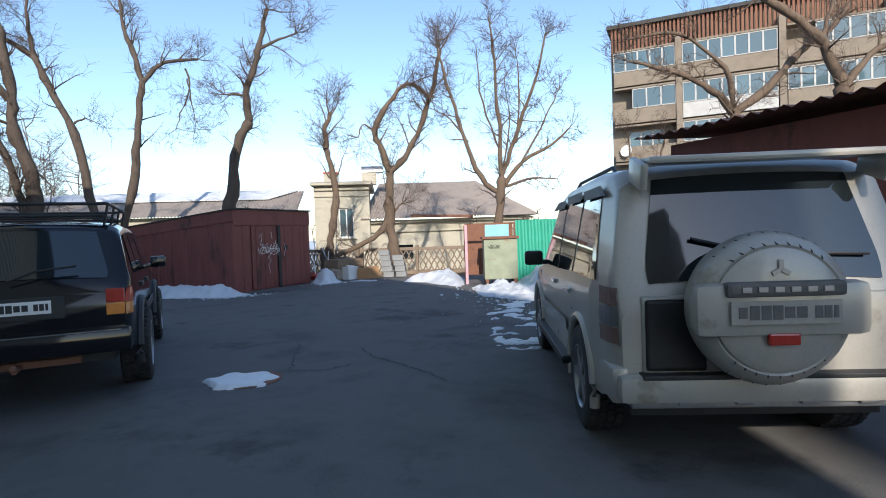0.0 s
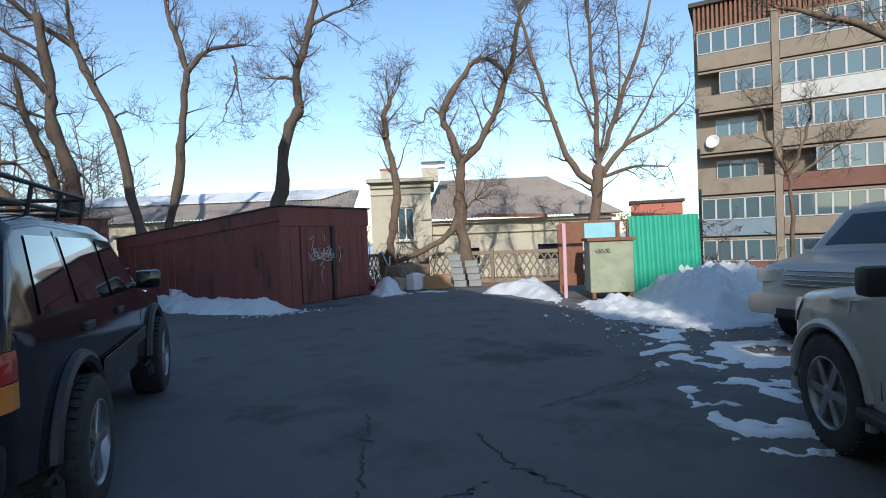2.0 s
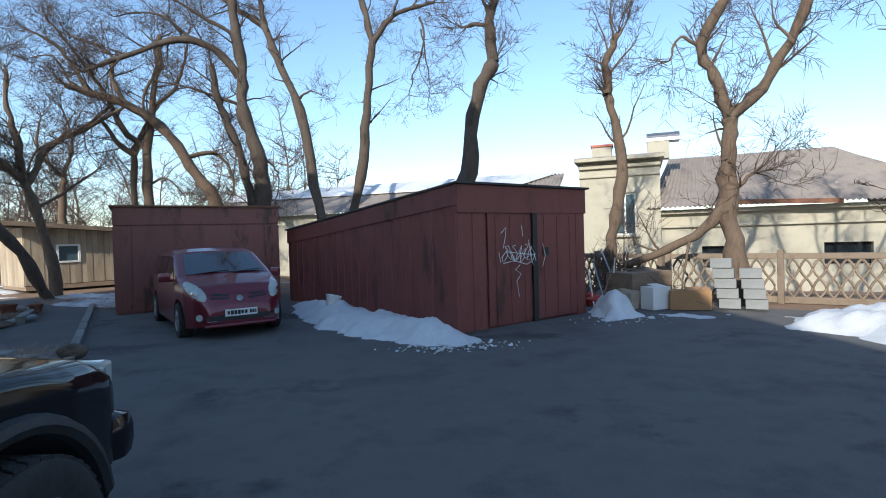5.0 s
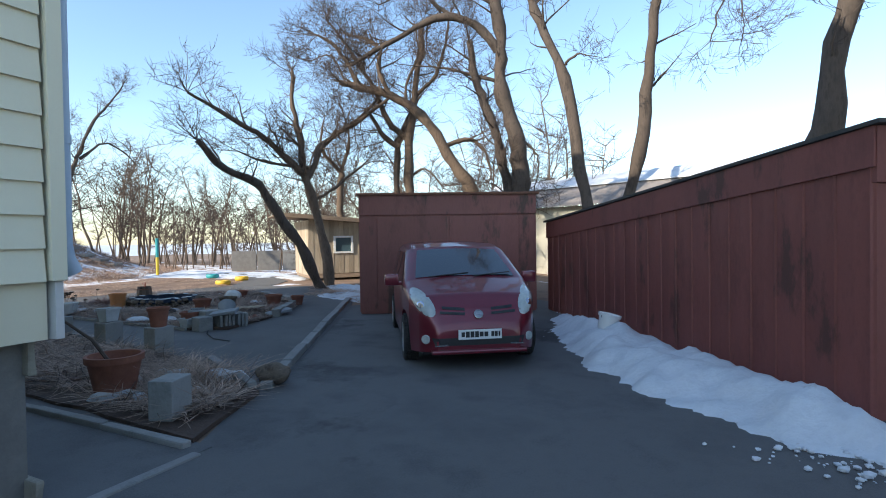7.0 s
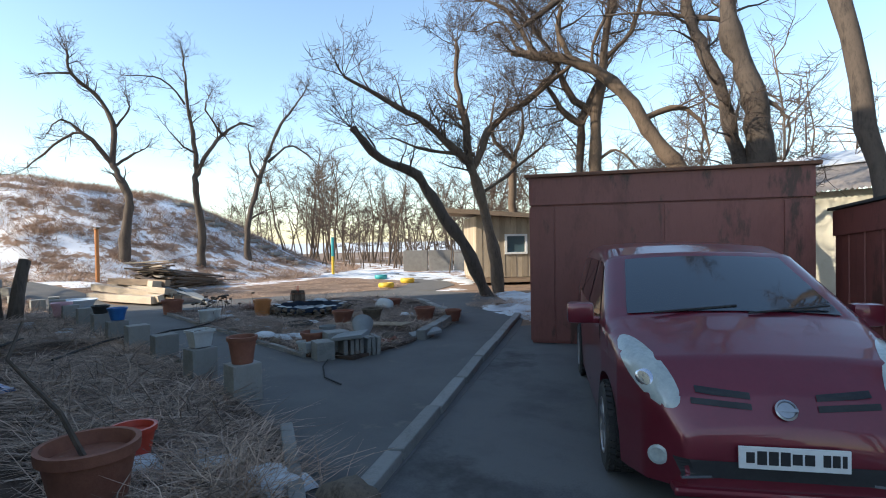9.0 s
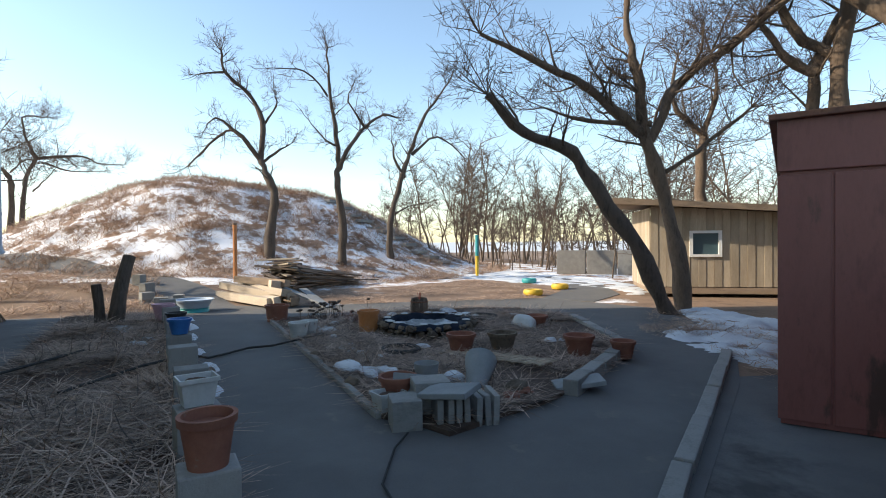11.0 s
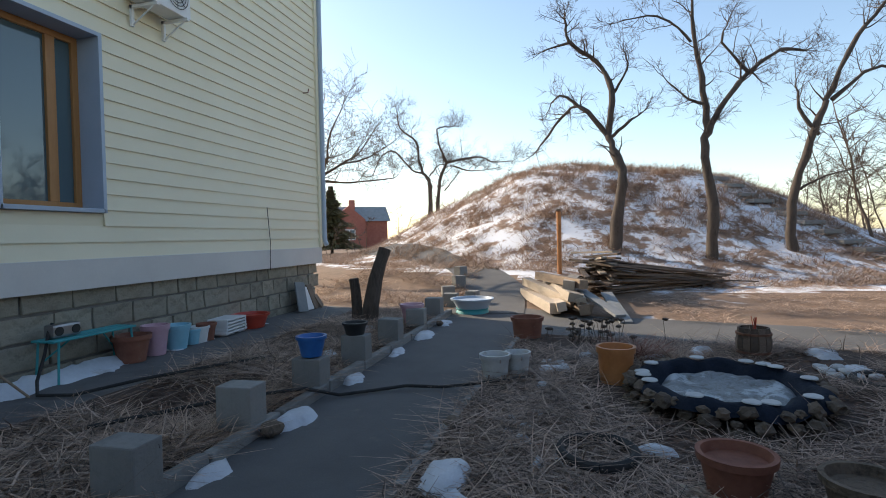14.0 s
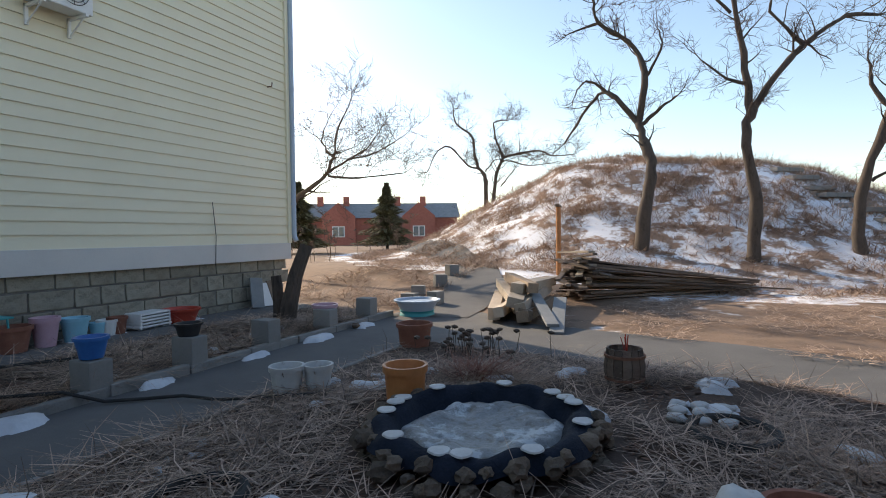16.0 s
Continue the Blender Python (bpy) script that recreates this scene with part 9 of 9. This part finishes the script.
# ---- far things ----
def brick_house():
    h = thing("house", pose(-59.5, -9.4, 0.1, 0, 0, 120) @ Matrix.Diagonal((1.13, 1, 1, 1)), "low red brick house with twin gables and grey roof", "house")
    b = bmesh.new()
    box(b, (0, 3, 1.7), (15, 5.4, 3.4))
    part("wall", b, BRICK, h)
    b = bmesh.new()
    v = [(-7.8, 0.0, 3.4), (7.8, 0.0, 3.4), (7.8, 3.0, 5.2), (-7.8, 3.0, 5.2), (7.8, 6.0, 3.4), (-7.8, 6.0, 3.4)]
    q = [b.verts.new(p) for p in v]
    b.faces.new((q[0], q[1], q[2], q[3]))
    b.faces.new((q[3], q[2], q[4], q[5]))
    b.faces.new((q[0], q[3], q[5]))
    b.faces.new((q[1], q[4], q[2]))
    part("roof", b, GREYSHEET, h)
    for x in (-4.2, 3.6):
        b = bmesh.new()
        rings = [[b.verts.new((x + dx, y, z)) for dx, z in ((-1.6, 0), (1.6, 0), (1.6, 3.6), (0, 5.1), (-1.6, 3.6))] for y in (-0.5, 3)]
        ring_faces(b, rings)
        part("gable", b, BRICK, h)
        b = bmesh.new()
        box(b, (x, -0.52, 1.9), (1.2, 0.06, 1.2))
        w = part("window", b, WHITE, h)
        b = bmesh.new()
        for dx in (-0.28, 0.28):
            box(b, (x + dx, -0.56, 1.9), (0.44, 0.03, 1.0))
        part("pane", b, WINDOW, w)
        for dx in (-2.0, 0.6):
            b = bmesh.new()
            box(b, (x + dx, 2.6, 5.4), (0.6, 0.6, 1.1), bevel=0.03)
            part("chimney", b, BRICK, h)


brick_house()


def far_block(x, y, w_, d, h, rz, mat, label):
    e = thing("apartment_building", pose(x, y, -8, 0, 0, rz), label, "apartment building", "far blocks")
    b = bmesh.new()
    box(b, (0, 0, h / 2), (w_, d, h))
    part("wall", b, mat, e)
    b = bmesh.new()
    box(b, (0, 0, h + 0.2), (w_ + 0.6, d + 0.6, 0.4))
    part("roof", b, TARROOF, e)
    for lv in range(int(h / 3)):
        for i in range(int(w_ / 2.4)):
            b = bmesh.new()
            box(b, (-w_ / 2 + 1.5 + 2.4 * i, -d / 2 - 0.02, 1.6 + 3 * lv), (1.2, 0.08, 1.4))
            part("window", b, WINDOW, e)


far_block(62, 66, 7, 8, 13.5, -42, BRICK, "distant red brick apartment block")
far_block(70, 70, 9, 8, 10.5, -42, PANEL, "distant beige apartment block")


def spruce(x, y, h, seed):
    r_ = random.Random(seed)
    t = thing("spruce", pose(x, y, rise(x, y)), "dark green young spruce tree beyond the path", "tree")
    b = bmesh.new()
    rod(b, (0, 0, -0.1), (0, 0, h * 0.95), h * 0.025, 0.01, 8)
    part("trunk", b, BARK, t)
    verts, faces = [], []
    for _ in range(9000):
        z = h * (0.12 + 0.88 * r_.random() ** 1.1)
        rr = (h - z) * 0.6 * min(1.0, 0.75 + (h - z)) * (0.75 + 0.25 * math.sin(z * 9)) * r_.random() ** 0.45 + 0.03
        a = r_.uniform(0, math.tau)
        rr *= 1 + 0.2 * math.sin(a * 5 + z)
        p = Vector((rr * math.cos(a), rr * math.sin(a), z - rr * 0.18))
        d = Vector((math.cos(a), math.sin(a), r_.uniform(-0.5, 0.4))) * 0.2
        s = Vector((-math.sin(a), math.cos(a), r_.uniform(-0.6, 0.6))) * 0.05
        k = len(verts)
        verts += [tuple(p - d - s), tuple(p - d + s), tuple(p + d)]
        faces.append((k, k + 1, k + 2))
    ob = mesh_object("needles", verts, faces, NEEDLE, t, smooth=False)


spruce(-41.0, 1.9, 4.7, 3)
spruce(-33.5, 0.2, 4.2, 5)


def simple_tree(wood, twigs, r_, x, y, h):
    base = Vector((x, y, rise(x, y) - 0.1))
    line = wander(r_, base, Vector((r_.uniform(-0.15, 0.15), r_.uniform(-0.15, 0.15), 1)), h, 7, 0.24, 0.14)
    r0 = h * r_.uniform(0.007, 0.012)
    wood.limb(line, [r0 * (1 - 0.75 * k / 7) for k in range(8)], 6)
    for _ in range(int(h * 2.2)):
        s = r_.uniform(0.25, 1.0) * 7
        i = min(int(s), 6)
        p = line[i].lerp(line[i + 1], s - i)
        a = r_.uniform(0, math.tau)
        q = wander(r_, p, Vector((math.cos(a), math.sin(a), r_.uniform(0.1, 1.2))), h * r_.uniform(0.12, 0.42), 4, 0.32, 0.1)
        wood.limb(q, [r0 * 0.35, r0 * 0.28, r0 * 0.2, r0 * 0.14, r0 * 0.08], 4)
        for _ in range(11):
            k = r_.randrange(1, 4)
            b = r_.uniform(0, math.tau)
            t = wander(r_, q[k].lerp(q[k + 1], r_.random()), Vector((math.cos(b), math.sin(b), r_.uniform(0, 1))), h * r_.uniform(0.05, 0.13), 2, 0.3, 0.06)
            twigs.limb(t, [0.011, 0.009, 0.005], 3)


def woodland(n, place, hmin, hmax, seed, label):
    r_ = random.Random(seed)
    wd, tw = Wood(), Wood()
    for _ in range(n):
        x, y = place(r_)
        simple_tree(wd, tw, r_, x, y, r_.uniform(hmin, hmax))
    t = thing("woodland", pose(0, 0, 0), label, "woods", kind="stuff")
    # the paler bark puts sunlit warmth into the colour of these trunks
    mesh_object("trunks", wd.v, wd.f, PALEBARK, t)
    mesh_object("twigs", tw.v, tw.f, TWIG, t)


woodland(130, lambda g: (g.uniform(-46, -4), g.uniform(36, 58)), 4.5, 9.0, 1, "bare grey-brown woods beyond the playground")
woodland(85, lambda g: (g.uniform(-30, -9), g.uniform(31.5, 38)), 2.0, 5.0, 2, "bare saplings and scrub beyond the shed")
woodland(30, lambda g: (g.uniform(-48, -30), g.uniform(30, 40)), 4.0, 7.0, 3, "bare trees behind the mound")
woodland(45, lambda g: (g.uniform(-5, 30), g.uniform(46, 62)), 3.0, 7.0, 4, "far bare trees beyond the cream house")
woodland(22, lambda g: (g.uniform(-36, -22), g.uniform(1, 9)), 0.8, 2.2, 5, "brown scrub beyond the house")
woodland(60, lambda g: (g.uniform(-90, -52), g.uniform(-30, 45)), 3.0, 6.0, 6, "far bare trees behind the mound")
woodland(16, lambda g: (g.uniform(11.5, 17), g.uniform(14, 20)), 1.2, 2.6, 7, "brown scrub before the flats")
woodland(6, lambda g: (g.uniform(0.5, 5), g.uniform(23.5, 26)), 2.5, 4.5, 8, "bare saplings behind the garage")


# crumbs of snow round the heaps
def crumbs(n, place, lo, hi, seed, label):
    r_ = random.Random(seed)
    bm = bmesh.new()
    for k in range(n):
        x, y = place(r_)
        s = r_.uniform(lo, hi) * (0.4 + r_.random())
        lump(bm, (x, y, rise(x, y) + 0.02 + s * 0.2), (s, s * r_.uniform(0.6, 1), s * 0.6), k, 1, 0.5)
    tagged(part("snow_crumbs", bm, SNOW), label, "snow", kind="stuff")


crumbs(170, lambda g: (1.7 + g.gauss(0, 0.45), 15.25 + g.gauss(0, 0.18)), 0.015, 0.06, 1, "loose snow crumbs at the end of the bank")
crumbs(120, lambda g: (lambda t: (-1.65 + 2.9 * t + g.gauss(0, 0.12), 19.6 - 4.1 * t + g.gauss(0, 0.12)))(g.random()), 0.012, 0.045, 2, "loose snow crumbs along the bank")
crumbs(260, lambda g: (7.4 + g.gauss(0, 0.7), 9.9 + g.gauss(0, 1.2)), 0.02, 0.09, 3, "loose snow crumbs before the heap")
crumbs(120, lambda g: (6.2 + g.gauss(0, 0.9), 7.8 + g.gauss(0, 0.7)), 0.012, 0.035, 4, "scattered ice crumbs on the asphalt")
crumbs(90, lambda g: (4.8 + g.gauss(0, 0.4), 17.3 + g.gauss(0, 0.3)), 0.015, 0.05, 5, "loose snow crumbs by the garage corner")


# dried plants in the pond bed
stuff("dry_bush", ribbons(420, lambda g: (-12.75 + g.gauss(0, 0.1), 19.15 + g.gauss(0, 0.1), 0.06), 0.42, 0.0028, 0.62, rng, 0.2), TERRACOTTA, "spiky reddish dry bush beside the pond", "dry bush")
bm = bmesh.new()
rs = random.Random(12)
for k in range(34):
    x, y, h = -13.75 + rs.gauss(0, 0.18), 18.7 + rs.gauss(0, 0.4), rs.uniform(0.15, 0.4)
    rod(bm, (x, y, 0.05), (x + rs.uniform(-0.06, 0.06), y + rs.uniform(-0.06, 0.06), h), 0.004, n=4)
    lump(bm, (x, y, h), (0.09, 0.09, 0.05), k, 1, 0.4)
tagged(part("dry_flower_heads", bm, BARK), "dark dried flower heads at the bed edge", "dry flowers", kind="stuff")
# a loose cable and an iron hook on the house wall
bm = bmesh.new()
tube(bm, [(-15.45, HY + 0.045, 0.95), (-15.47, HY + 0.05, 1.5), (-15.42, HY + 0.03, 2.15)], 0.007, 5)
tagged(part("cable", bm, RUBBER), "loose black cable hanging on the siding", "cable")
bm = bmesh.new()
tube(bm, [(-17.0, HY, 4.72), (-17.0, HY + 0.12, 4.72), (-17.0, HY + 0.14, 4.8)], 0.014, 6)
tagged(part("wall_hook", bm, RUST), "small rusty iron hook on the siding", "hook")
